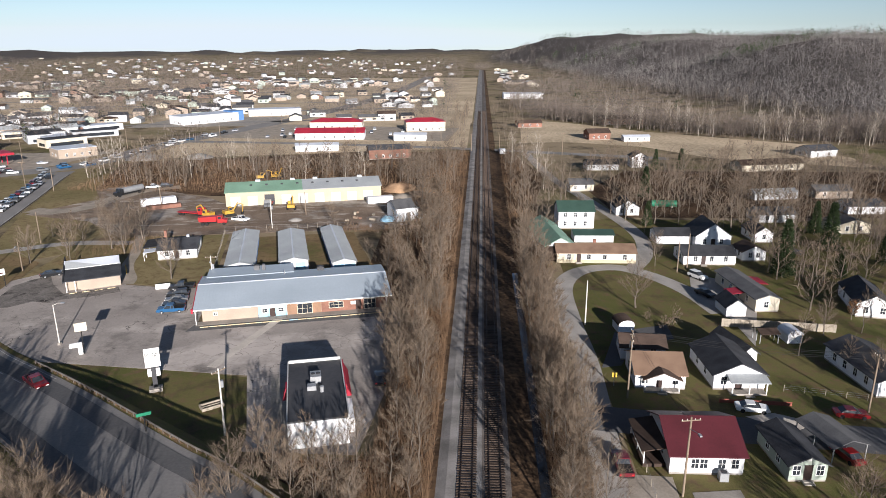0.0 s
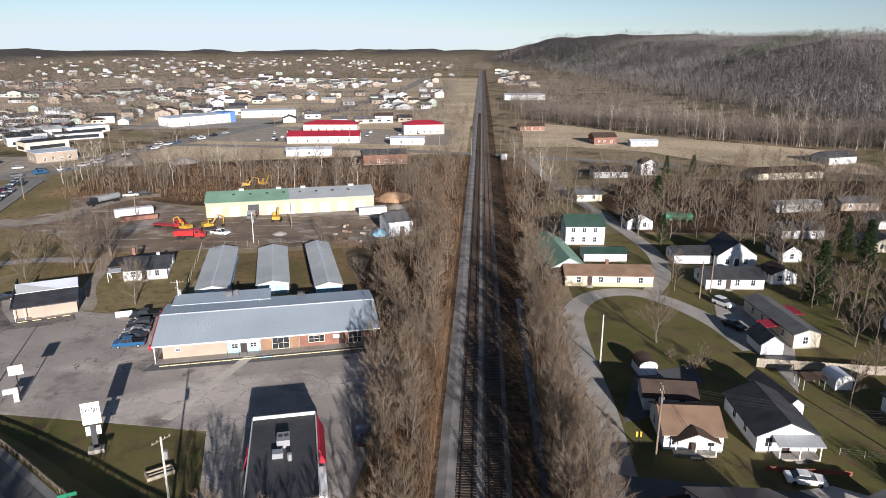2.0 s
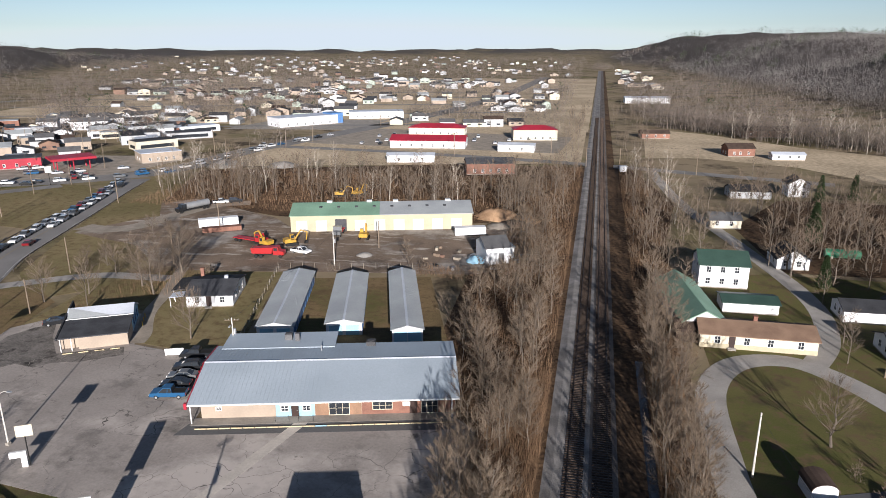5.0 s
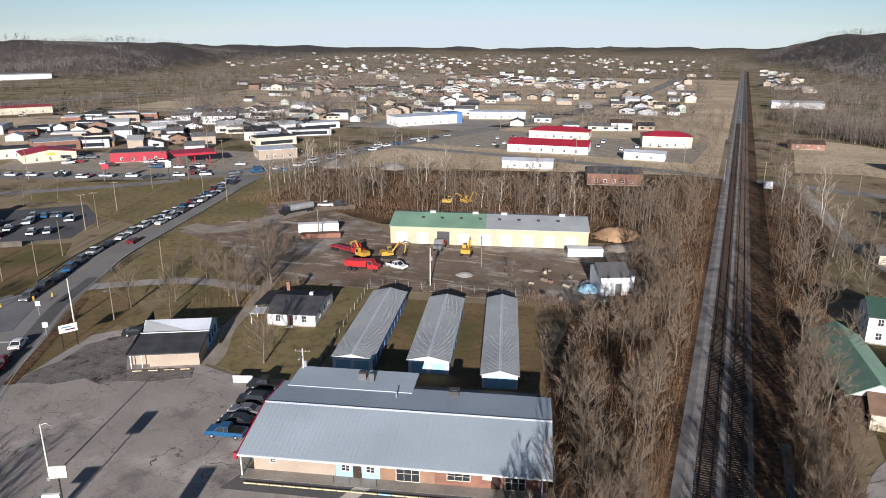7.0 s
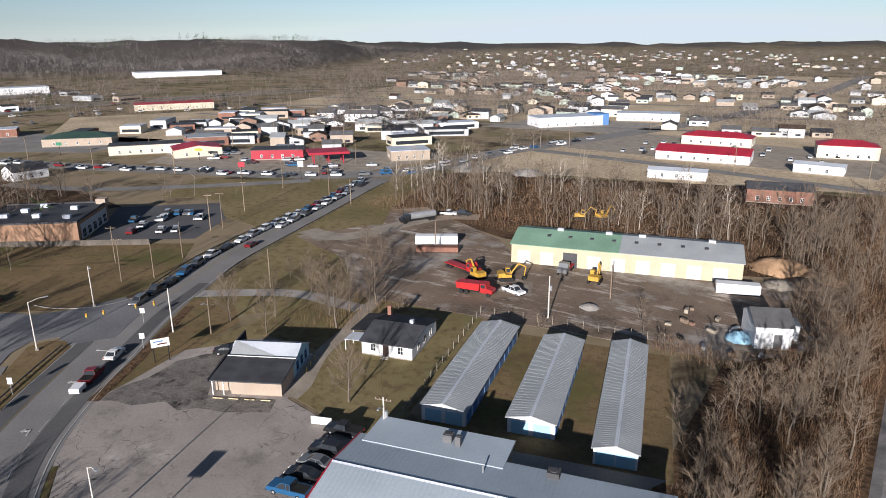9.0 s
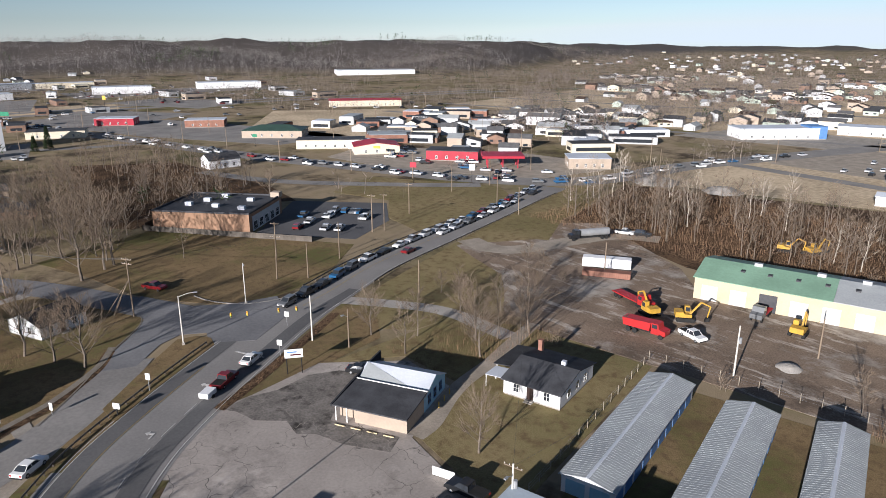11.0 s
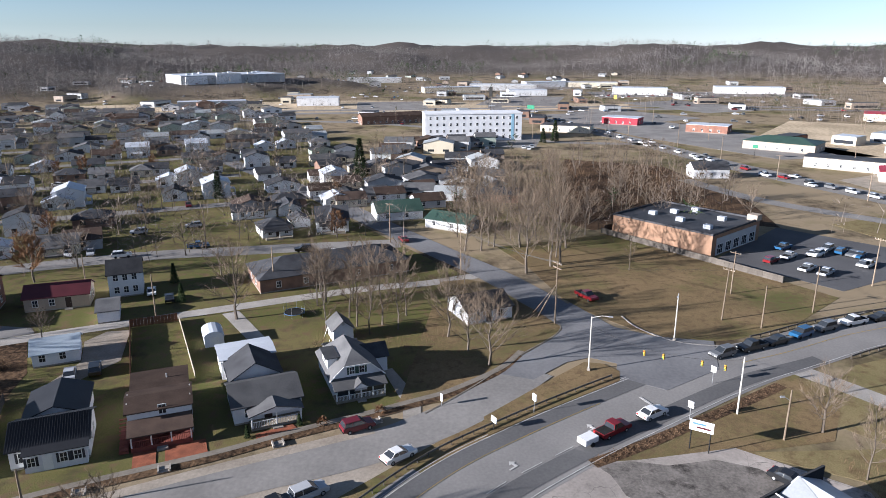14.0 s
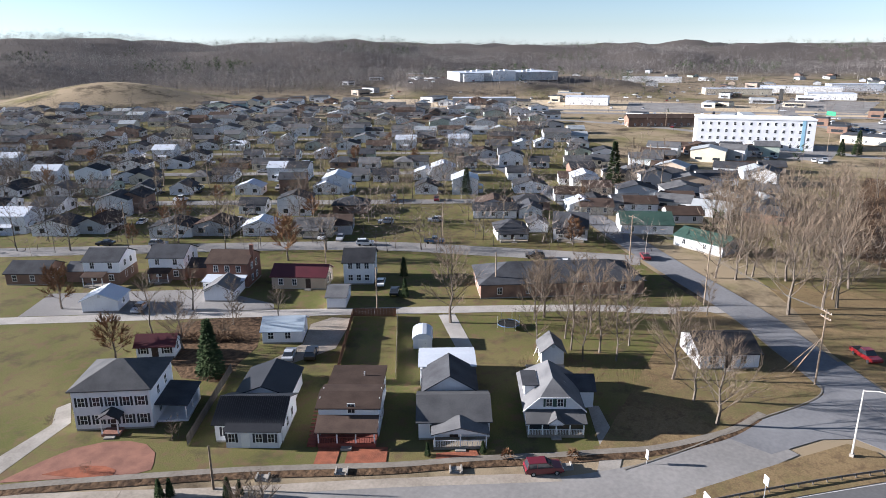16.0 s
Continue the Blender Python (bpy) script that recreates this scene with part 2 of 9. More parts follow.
mat("brick_tan", (0.31, 0.19, 0.125), (0.21, 0.135, 0.092), 0.5, 9.0, 0.85)
mat("block_yellow", (0.44, 0.385, 0.27), (0.37, 0.325, 0.23), 0.3, 3.0, 0.7)
mat("shingle_dark", (0.060, 0.062, 0.068), (0.035, 0.036, 0.040), 0.4, 6.0, 0.85, 0.01, vary=0.3)
mat("shingle_grey", (0.12, 0.12, 0.122), (0.08, 0.08, 0.084), 0.4, 6.0, 0.85, 0.01, vary=0.25)
mat("shingle_tan", (0.21, 0.14, 0.098), (0.15, 0.098, 0.07), 0.4, 6.0, 0.85, 0.01, vary=0.15)
mat("shingle_brown", (0.08, 0.057, 0.046), (0.05, 0.036, 0.03), 0.4, 6.0, 0.85, 0.01, vary=0.25)
mat("metal_maroon", (0.082, 0.018, 0.024), (0.06, 0.014, 0.018), 0.3, 4.0, 0.5)
mat("metal_red", (0.36, 0.022, 0.042), (0.27, 0.018, 0.032), 0.2, 2.0, 0.5)
mat("metal_black", (0.022, 0.023, 0.027), (0.014, 0.015, 0.018), 0.3, 3.0, 0.55)
mat("metal_green", (0.042, 0.078, 0.062), (0.03, 0.058, 0.046), 0.3, 3.0, 0.5)
mat("metal_green_pale", (0.20, 0.33, 0.24), (0.15, 0.25, 0.18), 0.15, 2.0, 0.6)
mat("metal_bluegrey", (0.38, 0.435, 0.485), (0.31, 0.36, 0.405), 0.1, 3.0, 0.45)
mat("metal_grey", (0.34, 0.36, 0.365), (0.26, 0.275, 0.285), 0.15, 3.0, 0.5)
mat("metal_white", (0.52, 0.55, 0.60), (0.42, 0.45, 0.50), 0.15, 3.0, 0.5)
mat("membrane_black", (0.035, 0.037, 0.042), (0.06, 0.06, 0.065), 0.15, 1.5, 0.7)
mat("trim_white", (0.80, 0.80, 0.78), (0.72, 0.72, 0.70), 0.5, 4.0, 0.5)
mat("trim_blue", (0.10, 0.22, 0.45), (0.08, 0.17, 0.36), 0.5, 4.0, 0.5)
mat("door_grey", (0.50, 0.50, 0.48), (0.42, 0.42, 0.40), 0.5, 4.0, 0.5)
mat("door_dark", (0.05, 0.03, 0.025), (0.03, 0.02, 0.018), 0.5, 4.0, 0.5)
mat("galvanised", (0.40, 0.41, 0.42), (0.28, 0.29, 0.30), 0.5, 5.0, 0.5, metal=0.5)
mat("guard_steel", (0.20, 0.185, 0.17), (0.13, 0.115, 0.10), 0.5, 5.0, 0.7, metal=0.3)
mat("pale_dirt", (0.36, 0.315, 0.262), (0.24, 0.208, 0.17), 0.25, 2.5, 0.95, 0.03, **W)
mat("wood_pole", (0.24, 0.19, 0.14), (0.16, 0.125, 0.095), 0.4, 5.0, 0.9, vary=0.25)
mat("pole_pale", (0.55, 0.53, 0.48), (0.44, 0.42, 0.38), 0.4, 5.0, 0.8)
mat("deck_red", (0.25, 0.075, 0.05), (0.17, 0.05, 0.038), 0.4, 5.0, 0.8)
mat("fence_wood", (0.33, 0.29, 0.23), (0.23, 0.20, 0.16), 0.5, 5.0, 0.9, vary=0.15)
mat("rubber", (0.02, 0.02, 0.02), (0.03, 0.03, 0.03), 1.0, 8.0, 0.9)
mat("wire", (0.03, 0.03, 0.03), (0.05, 0.05, 0.05), 1.0, 8.0, 0.7)
mat("sign_white", (0.80, 0.80, 0.78), (0.74, 0.74, 0.72), 0.5, 5.0, 0.5)
mat("sign_green", (0.015, 0.17, 0.09), (0.012, 0.14, 0.075), 0.5, 5.0, 0.5)
mat("machine_yellow", (0.48, 0.28, 0.035), (0.30, 0.18, 0.04), 0.6, 5.0, 0.5)
mat("machine_red", (0.42, 0.022, 0.025), (0.28, 0.02, 0.02), 0.4, 4.0, 0.4)
mat("signal_yellow", (0.55, 0.36, 0.05), (0.44, 0.28, 0.04), 0.6, 5.0, 0.5)
glass = mat("window_glass", (0.03, 0.035, 0.042), (0.022, 0.026, 0.032), 0.3, 2.0, 0.08)
glass.node_tree.nodes["Principled BSDF"].inputs["Specular IOR Level"].default_value = 0.6
for tone, rgb in (("white", (0.75, 0.75, 0.74)), ("silver", (0.42, 0.43, 0.45)), ("black", (0.015, 0.016, 0.018)), ("red", (0.17, 0.010, 0.013)),
                  ("blue", (0.018, 0.085, 0.19)), ("grey", (0.13, 0.135, 0.14)), ("maroon", (0.12, 0.012, 0.02))):
    mat("car_" + tone, rgb, tuple(c * 0.9 for c in rgb), 0.5, 4.0, 0.3)
    MATS["car_" + tone].node_tree.nodes["Principled BSDF"].inputs["Coat Weight"].default_value = 0.6
M = MATS


# ---- mesh tools ----
class Shape:
    """Gathers faces of one part."""

    def __init__(self):
        self.v, self.f = [], []

    def face(self, *pts):
        k = len(self.v)
        self.v += [tuple(p) for p in pts]
        self.f.append(tuple(range(k, k + len(pts))))
        return self

    def box(self, x0, y0, z0, x1, y1, z1):
        k = len(self.v)
        self.v += [(x, y, z) for z in (z0, z1) for y in (y0, y1) for x in (x0, x1)]
        self.f += [tuple(k + i for i in q) for q in ((0, 2, 3, 1), (4, 5, 7, 6), (0, 1, 5, 4), (2, 6, 7, 3), (0, 4, 6, 2), (1, 3, 7, 5))]
        return self

    def prism(self, outline, axis, a, b):
        """An outline in the two other axes, drawn out along axis ('x' or 'y' or 'z') from a to b."""
        def at(p, c):
            return {"x": (c, p[0], p[1]), "y": (p[0], c, p[1]), "z": (p[0], p[1], c)}[axis]
        k, n = len(self.v), len(outline)
        self.v += [at(p, a) for p in outline] + [at(p, b) for p in outline]
        self.f += [tuple(range(k, k + n)), tuple(range(k + 2 * n - 1, k + n - 1, -1))]
        self.f += [(k + i, k + n + i, k + n + (i + 1) % n, k + (i + 1) % n) for i in range(n)]
        return self

    def tube(self, p, q, r0, r1=None, sides=6, caps=True):
        p, q = Vector(p), Vector(q)
        r1 = r0 if r1 is None else r1
        way = (q - p).normalized()
        side = way.orthogonal().normalized()
        up = way.cross(side)
        k = len(self.v)
        for c, r in ((p, r0), (q, r1)):
            self.v += [tuple(c + r * (math.cos(a) * side + math.sin(a) * up)) for a in (2 * math.pi * i / sides for i in range(sides))]
        self.f += [(k + i, k + (i + 1) % sides, k + sides + (i + 1) % sides, k + sides + i) for i in range(sides)]
        if caps:
            self.f += [tuple(range(k + sides - 1, k - 1, -1)), tuple(range(k + sides, k + 2 * sides))]
        return self

    def mesh(self, name, material, smooth=False):
        me = bpy.data.meshes.new(name)
        me.from_pydata(self.v, [], self.f)
        me.materials.append(material)
        if smooth:
            me.polygons.foreach_set("use_smooth", [True] * len(me.polygons))
        me.update()
        bm = bmesh.new()
        bm.from_mesh(me)
        if len(bm.faces) < 1200:
            bmesh.ops.remove_doubles(bm, verts=bm.verts, dist=0.0004)
        if len(bm.faces) < 4000:
            bmesh.ops.recalc_face_normals(bm, faces=bm.faces)
            bm.to_mesh(me)
        bm.free()
        return me


def part(name, shape, material, parent=None, label="", at=None, smooth=False):
    """One mesh object, under a thing or a part."""
    data = shape.mesh(name, M[material] if isinstance(material, str) else material, smooth) if isinstance(shape, Shape) else shape
    ob = new(name, data)
    ob.parent = parent
    if at is not None:
        ob.matrix_basis = at
    if label:
        ob["label"] = label
    return ob


def thing(name, label, category, x, y, turn=0.0, z=0.0, group=""):
    return tagged(place(new(name), x, y, turn, z), label, category, group)


def place(ob, x, y, turn=0.0, z=0.0):
    ob.matrix_basis = pose(x, y, z, 0, 0, turn)
    return ob


def sheet(name, pts, z, material, label, category="ground"):
    """A flat piece of the setting, 3 cm thick."""
    return tagged(part(name, Shape().prism(list(pts), "z", z - 0.03, z), material), label, category, kind="structure")


def ribbon(name, line, widths, z, material, label, category="road", heights=None):
    """A road along a line of points."""
    s = Shape()
    pts = [Vector(p) for p in line]
    left, right = [], []
    for i, p in enumerate(pts):
        way = (pts[min(i + 1, len(pts) - 1)] - pts[max(i - 1, 0)]).normalized()
        w = widths[i] if isinstance(widths, (list, tuple)) else widths
        off = Vector((-way.y, way.x)) * w / 2
        h = z + (heights[i] if heights else 0.0)
        left.append((p.x + off.x, p.y + off.y, h)), right.append((p.x - off.x, p.y - off.y, h))
    for i in range(len(pts) - 1):
        s.face(left[i], left[i + 1], right[i + 1], right[i])
    return tagged(part(name, s, material), label, category, kind="structure")


def smooth_line(pts, n=6):
    """A curve through a few points."""
    out = []
    p = [Vector(q) for q in pts]
    for i in range(len(p) - 1):
        a, b, c, d = p[max(i - 1, 0)], p[i], p[i + 1], p[min(i + 2, len(p) - 1)]
        for k in range(n):
            t = k / n
            out.append(0.5 * (2 * b + (c - a) * t + (2 * a - 5 * b + 4 * c - d) * t * t + (3 * b - a - 3 * c + d) * t ** 3))
    return out + [p[-1]]


# ---- land ----
HUB = Vector((-30.0, 80.0))
ax, back = Vector((math.cos(radians(114)), math.sin(radians(114)))), Vector((math.cos(radians(204)), math.sin(radians(204))))
origin = Vector((-163, 10))


def soft(a, b, t):
    t = min(max((t - a) / (b - a), 0.0), 1.0)
    return t * t * (3 - 2 * t)


def terrace(x, y):
    """Along and behind the front of the terraced superstore."""
    dx, dy = x + 748, y + 188
    c, s = math.cos(radians(126.4)), math.sin(radians(126.4))
    return dx * c + dy * s, dy * c - dx * s


def height(x, y):
    """The lie of the land: a flat valley with wooded hills round it."""
    r = math.hypot(x - HUB.x, y - HUB.y)
    if r < 260:
        return 0.0
    turn = math.degrees(math.atan2(-(x - HUB.x), y - HUB.y))     # to the left of +y
    rough = noise.fractal(Vector((x / 300, y / 300, 3.1)), 0.9, 2.1, 5) * 27
    west = soft(104, 122, turn) if turn > 0 else 0.0
    start, end, top = 1010.0 - 380 * west, 1500.0 - 120 * west, 35.0 + 11 * west
    north = 1 - soft(18, 46, abs(turn - 4))
    start, end, top = start + 2000 * north, end + 3000 * north, top - 24 * north
    h = top * soft(start, end, r) + rough * soft(start, end, r)
    base = 175 - 70 * soft(400, 1100, y) - 120 * soft(1200, 2300, y)
    east = soft(0, 290, x - base) * (1 - 0.55 * soft(2400, 4200, y)) * soft(120, 330, y)
    knoll = math.hypot(x + 500, y + 430)
    u, v = terrace(x, y)
    h = max(h, 12 * soft(-55, -22, v) * soft(-90, -45, u) * (1 - soft(175, 240, u)) * (1 - soft(95, 160, v)))
    h += 20 * (1 - soft(0, 120, knoll))
    if x > -60:
        h = max(h, (41 + 26 * soft(800, 1700, y) + rough * 0.7) * east)
    return max(h, 0.0)


def ground_sheet():
    rings, spokes = 110, 300
    vs, fs, cover = [(HUB.x, HUB.y, 0.0)], [], [0.0]
    for i in range(rings):
        r = 6 * (4850 / 6) ** (i / (rings - 1))
        for k in range(spokes):
            a = 2 * math.pi * k / spokes
            x, y = HUB.x + r * math.cos(a), HUB.y + r * math.sin(a)
            h = height(x, y)
            vs.append((x, y, h)), cover.append(min(h / 9.0, 1.0) * soft(70, 120, math.hypot(x + 500, y + 430)))
    for k in range(spokes):
        fs.append((0, 1 + k, 1 + (k + 1) % spokes))
        for i in range(rings - 1):
            a, b = 1 + i * spokes, 1 + (i + 1) * spokes
            fs.append((a + k, b + k, b + (k + 1) % spokes, a + (k + 1) % spokes))
    me = bpy.data.meshes.new("ground")
    me.from_pydata(vs, [], fs)
    att = me.attributes.new("cover", "FLOAT", "POINT")
    att.data.foreach_set("value", cover)
    me.polygons.foreach_set("use_smooth", [True] * len(me.polygons))
    m = mix_in("land", "lawn_base", (0.26, 0.205, 0.135), 0.016, 0.36, 0.52)
    # dark patches painted for leaf litter and for tree shadows alike
    m = mix_in("land_litter", "land", (0.065, 0.05, 0.034), 0.045, 0.50, 0.64)
    n, l = m.node_tree.nodes, m.node_tree.links
    bsdf = n["Principled BSDF"]
    old = bsdf.inputs["Base Color"].links[0].from_socket
    at, mix = n.new("ShaderNodeAttribute"), n.new("ShaderNodeMix")
    at.attribute_name, mix.data_type = "cover", "RGBA"
    l.new(at.outputs["Fac"], mix.inputs[0])
    l.new(old, mix.inputs[6])
    mix.inputs[7].default_value = (0.085, 0.074, 0.067, 1)
    l.new(mix.outputs[2], bsdf.inputs["Base Color"])
    me.materials.append(m)
    return tagged(new("ground", me), "flat valley ground of winter grass rising to wooded hills", "ground", kind="structure")


ground_sheet()

# roads
MAIN = [(-10, 36), (-32.5, 54.7), (-42.2, 61.4), (-52.6, 68.9), (-65.7, 78.7), (-76.7, 86.4), (-89, 94.2), (-101.5, 103.5), (-110.5, 113.4), (-121, 127),
        (-134, 145.5), (-141, 159.5), (-149.6, 176), (-158, 200), (-167, 228), (-177, 256), (-186, 280)]
MAIN_W = [14, 14, 14, 14, 14, 14.2, 14.6, 14.8, 14.4, 14.5, 14, 12.2, 12, 12, 11, 11, 14]
MAIN_H = [4.6, 3.8, 3.4, 2.9, 1.8, 0.75, 0.15, 0, 0, 0, 0, 0, 0, 0, 0, 0, 0]


def drawn_out(values, n=6):
    return [values[i] + (values[i + 1] - values[i]) * k / n for i in range(len(values) - 1) for k in range(n)] + [values[-1]]


main_line, main_w, main_h = smooth_line(MAIN, 18), drawn_out(MAIN_W, 18), drawn_out(MAIN_H, 18)
ribbon("road", main_line, main_w, 0.06, "asphalt_grey", "grey asphalt main road climbing a bank towards a bridge", heights=main_h)
ribbon("road", smooth_line([(-560, 150), (-420, 196), (-330, 222), (-270, 246), (-220, 266), (-190, 290), (-180, 320), (-178, 360), (-160, 430), (-128, 560), (-100, 800), (-90, 1200)]), 15, 0.05,
       "asphalt_old_plain", "wide asphalt highway through the town")
ribbon("road", smooth_line([(-68, 8), (-83.3, 39.4), (-93.1, 57.9), (-102, 74.3), (-109.0, 89.6), (-116.4, 100.0), (-124.2, 107.6), (-133.0, 114.6)]), 7.4, 0.09,
       "asphalt_old_plain", "grey asphalt frontage street running past the houses")
ribbon("road", smooth_line([(-150, 126.6), (-160, 121.6), (-172, 115.2), (-184, 108), (-208, 91), (-262, 55), (-302, 25), (-342, -6), (-420, -60)]), 8.0, 0.09,
       "asphalt_side", "blue-grey asphalt side street leading into the suburb")
sheet("road", [(-131.5, 108.4), (-138, 113), (-145.2, 119), (-149.6, 121.6), (-153, 121.6), (-156.9, 119.4), (-163.5, 125.2), (-151, 131.6), (-146.8, 138.4), (-145.1, 148), (-134, 145), (-126.5, 134.5), (-131, 127.6), (-135.6, 128.8), (-137.8, 124.5), (-135.8, 120.3), (-129.5, 114.3)],
      0.098, "asphalt_side", "asphalt mouth of the side street", "road")
corner_edge = smooth_line([(-118.6, 97.6), (-127.3, 105.0), (-138, 112.6), (-145.2, 118.6), (-149.6, 121.2), (-153, 121.2), (-156.9, 119.0), (-164.4, 114.5), (-175, 109.4)], 4)
sheet("lawn", [(-120, 93.5)] + [(p.x, p.y) for p in corner_edge[2:]] + [(-178, 104), (-176, 98), (-150, 96)], 0.082, "dry_grass", "rough winter lawn round the corner house", "lawn")
ribbon("kerb", corner_edge, 0.24, 0.15, "concrete_dull", "low concrete kerb round the corner lawn", "kerb")
ribbon("road", smooth_line([(-90, -185), (-120, -125), (-150, -66), (-189, 10), (-200, 50), (-207, 86)]), 8, 0.05, "asphalt_old_plain", "pale asphalt street between two rows of houses")
ribbon("road", smooth_line([(-95, -70), (-119.6, -21), (-144.7, 27), (-169.4, 78), (-175, 95), (-182, 109)]), 3.6, 0.07, "gravel", "narrow gravel alley behind the houses")
ribbon("road", smooth_line([(90, 326), (40, 341), (0, 353.5), (-43, 363), (-110, 374), (-180, 380)]), 8, 0.06, "asphalt_old_plain", "asphalt road over the level crossing")
ribbon("road", smooth_line([(15, 45), (17, 80), (18, 102), (17.6, 121), (18.4, 141), (24, 152.5), (33, 155.5), (40, 150), (46, 139), (49, 126)]), 4.6, 0.05, "gravel", "pale gravel lane with a bend beside a lawn")
ribbon("road", smooth_line([(37, 154.5), (43, 168), (45, 190), (38, 230), (28, 280), (22, 345)]), 4.2, 0.04, "gravel", "gravel lane between houses and trees")
ribbon("road", smooth_line([(15, 84), (22, 82.6), (56, 79), (120, 72)]), 7.2, 0.06, "asphalt_new", "dark asphalt residential street")
ribbon("road", smooth_line([(-300, 190), (-262, 205), (-228, 236), (-205, 262)]), 7, 0.045, "asphalt_old_plain", "pale asphalt slip road")
ribbon("road", smooth_line([(-135, 157), (-128.1, 162.7), (-119.4, 168.8), (-112.8, 171.2), (-106.5, 171.6), (-98, 172)]), 4.2, 0.05, "gravel", "worn gravel drive to the white house")
ribbon("road", smooth_line([(-82.4, 138), (-83.6, 142), (-87.7, 148.6), (-90.1, 153.7), (-92.4, 161.5), (-96.0, 170.8), (-99.5, 180)]), 2.8, 0.055, "pale_dirt", "pale dirt drive beside the white house")
ribbon("road", smooth_line([(-152, 209), (-142.6, 207.9), (-136.7, 212.5), (-134.5, 220.4), (-132, 233), (-128, 244), (-118, 250)]), 7, 0.06, "pale_dirt", "pale dirt lane into the yard")
sheet("yard", [(-150, 203), (-139.0, 199.3), (-124.7, 195.6), (-115.3, 187.4), (-106, 178), (-102, 182), (-112, 200), (-125.7, 216), (-133.5, 228), (-140, 224), (-146, 212)], 0.052, "yard_pale", "worn gravel and asphalt apron of the yard", "yard")
sheet("verge", [(-107.4, 121.5), (-112, 130.6), (-125.5, 147.3), (-134, 157.6), (-128, 162), (-113, 153), (-110, 140), (-106.6, 128)], 0.042, "dry_grass", "verge of dry grass beside the road", "verge")

ribbon("road", smooth_line([(-420, -620), (-505, -300), (-560, -60), (-590, 120), (-610, 320), (-560, 620)]), 13, 0.05, "asphalt_old_plain", "pale four-lane highway across the valley")
ribbon("road", smooth_line([(-440, -625), (-530, -300), (-586, -60), (-616, 120), (-636, 320), (-586, 620)]), 13, 0.05, "asphalt_old_plain", "pale four-lane highway across the valley")
ribbon("road", smooth_line([(-420, 196), (-500, 165), (-560, 140), (-640, 130), (-740, 150)]), 12, 0.055, "asphalt_old_plain", "pale road to the dealerships")
ribbon("road", smooth_line([(-400, 200), (-410, 150), (-440, 130), (-500, 40), (-520, -60)]), 8, 0.05, "asphalt_old_plain", "pale access road past the hotel")
sheet("field", [(-540, -200), (-585, 120), (-600, 240), (-660, 250), (-700, 0), (-640, -260)], 0.025, "field_tan", "broad field of dry winter grass along the highway", "field")

for x, y, w, d, t in ((-640, 40, 90, 60, 8), (-700, 160, 120, 70, -12), (-860, 90, 110, 60, 10), (-880, -120, 120, 70, 20), (-640, 300, 110, 70, 25), (-930, 200, 90, 80, 5), (-560, 230, 90, 50, 35)):
    c, s0 = math.cos(radians(t)), math.sin(radians(t))
    sheet("pavement", [(x + c * a - s0 * b, y + s0 * a + c * b) for a, b in ((-w / 2, -d / 2), (w / 2, -d / 2), (w / 2, d / 2), (-w / 2, d / 2))], 0.032, "asphalt_old_plain", "pale asphalt car park of far shops", "car park")

# the bank that carries the main road
bank = Shape()
for i in range(len(main_line) - 1):
    if main_h[i] < 0.02:
        continue
    ring = []
    for j in (i, i + 1):
        p = main_line[j]
        way = (main_line[min(j + 1, len(main_line) - 1)] - main_line[max(j - 1, 0)]).normalized()
        side = Vector((-way.y, way.x))
        h, w = main_h[j], main_w[j] / 2
        ring.append([(p + side * s * (w + e), z) for s, e, z in ((1, 1.2 + 1.3 * h, -0.05), (1, 0.9, h + 0.02), (-1, 0.9, h + 0.02), (-1, 1.2 + 1.3 * h, -0.05))])
    for k in range(3):
        quad = (ring[0][k], ring[0][k + 1], ring[1][k + 1], ring[1][k])
        bank.face(*[(q.x, q.y, z) for q, z in quad])
tagged(part("embankment", bank, "lawn"), "grassy bank carrying the main road", "embankment", kind="structure")


def strips(name, line, off, wid, material, label, z=0.085, dash=0.0, heights=None, span=None):
    """A painted line beside the middle of a road."""
    s, run, rows = Shape(), 0.0, []
    for i, p in enumerate(line):
        way = (line[min(i + 1, len(line) - 1)] - line[max(i - 1, 0)]).normalized()
        side = Vector((-way.y, way.x))
        o, h = off(i) if callable(off) else off, z + (heights[i] if heights else 0.0)
        a, b = p + side * (o - wid / 2), p + side * (o + wid / 2)
        rows.append(((a.x, a.y, h), (b.x, b.y, h)))
    for i in range(len(line) - 1):
        run += (line[i + 1] - line[i]).length
        if span and not span[0] <= i < span[1] or dash and int(run / dash) % 2:
            continue
        s.face(rows[i][0], rows[i + 1][0], rows[i + 1][1], rows[i][1])
    return tagged(part(name, s, material), label, "marking", kind="structure")


fine_line, fine_h, fine_w = smooth_line(MAIN, 18), drawn_out(MAIN_H, 18), drawn_out(MAIN_W, 18)
for o in (6.0, 6.5):
    strips("marking", fine_line, lambda i: min(o, fine_w[i] / 2 - 0.3), 0.11, "paint_white", "white edge line", 0.115, heights=fine_h, span=(84, 168))
strips("marking", fine_line, lambda i: -fine_w[i] / 2 + 0.6, 0.12, "paint_white", "white edge line", 0.115, heights=fine_h, span=(84, 280))
strips("marking", fine_line, lambda i: 3.1, 0.11, "paint_yellow", "faded yellow line", 0.115, heights=fine_h, span=(84, 160))
strips("marking", fine_line, lambda i: -2.6, 0.13, "paint_white", "dashed white lane line", 0.115, heights=fine_h, span=(84, 158), dash=3.2)
strips("marking", fine_line, lambda i: 0.1, 0.14, "paint_yellow", "yellow centre line", heights=fine_h, span=(185, 288))

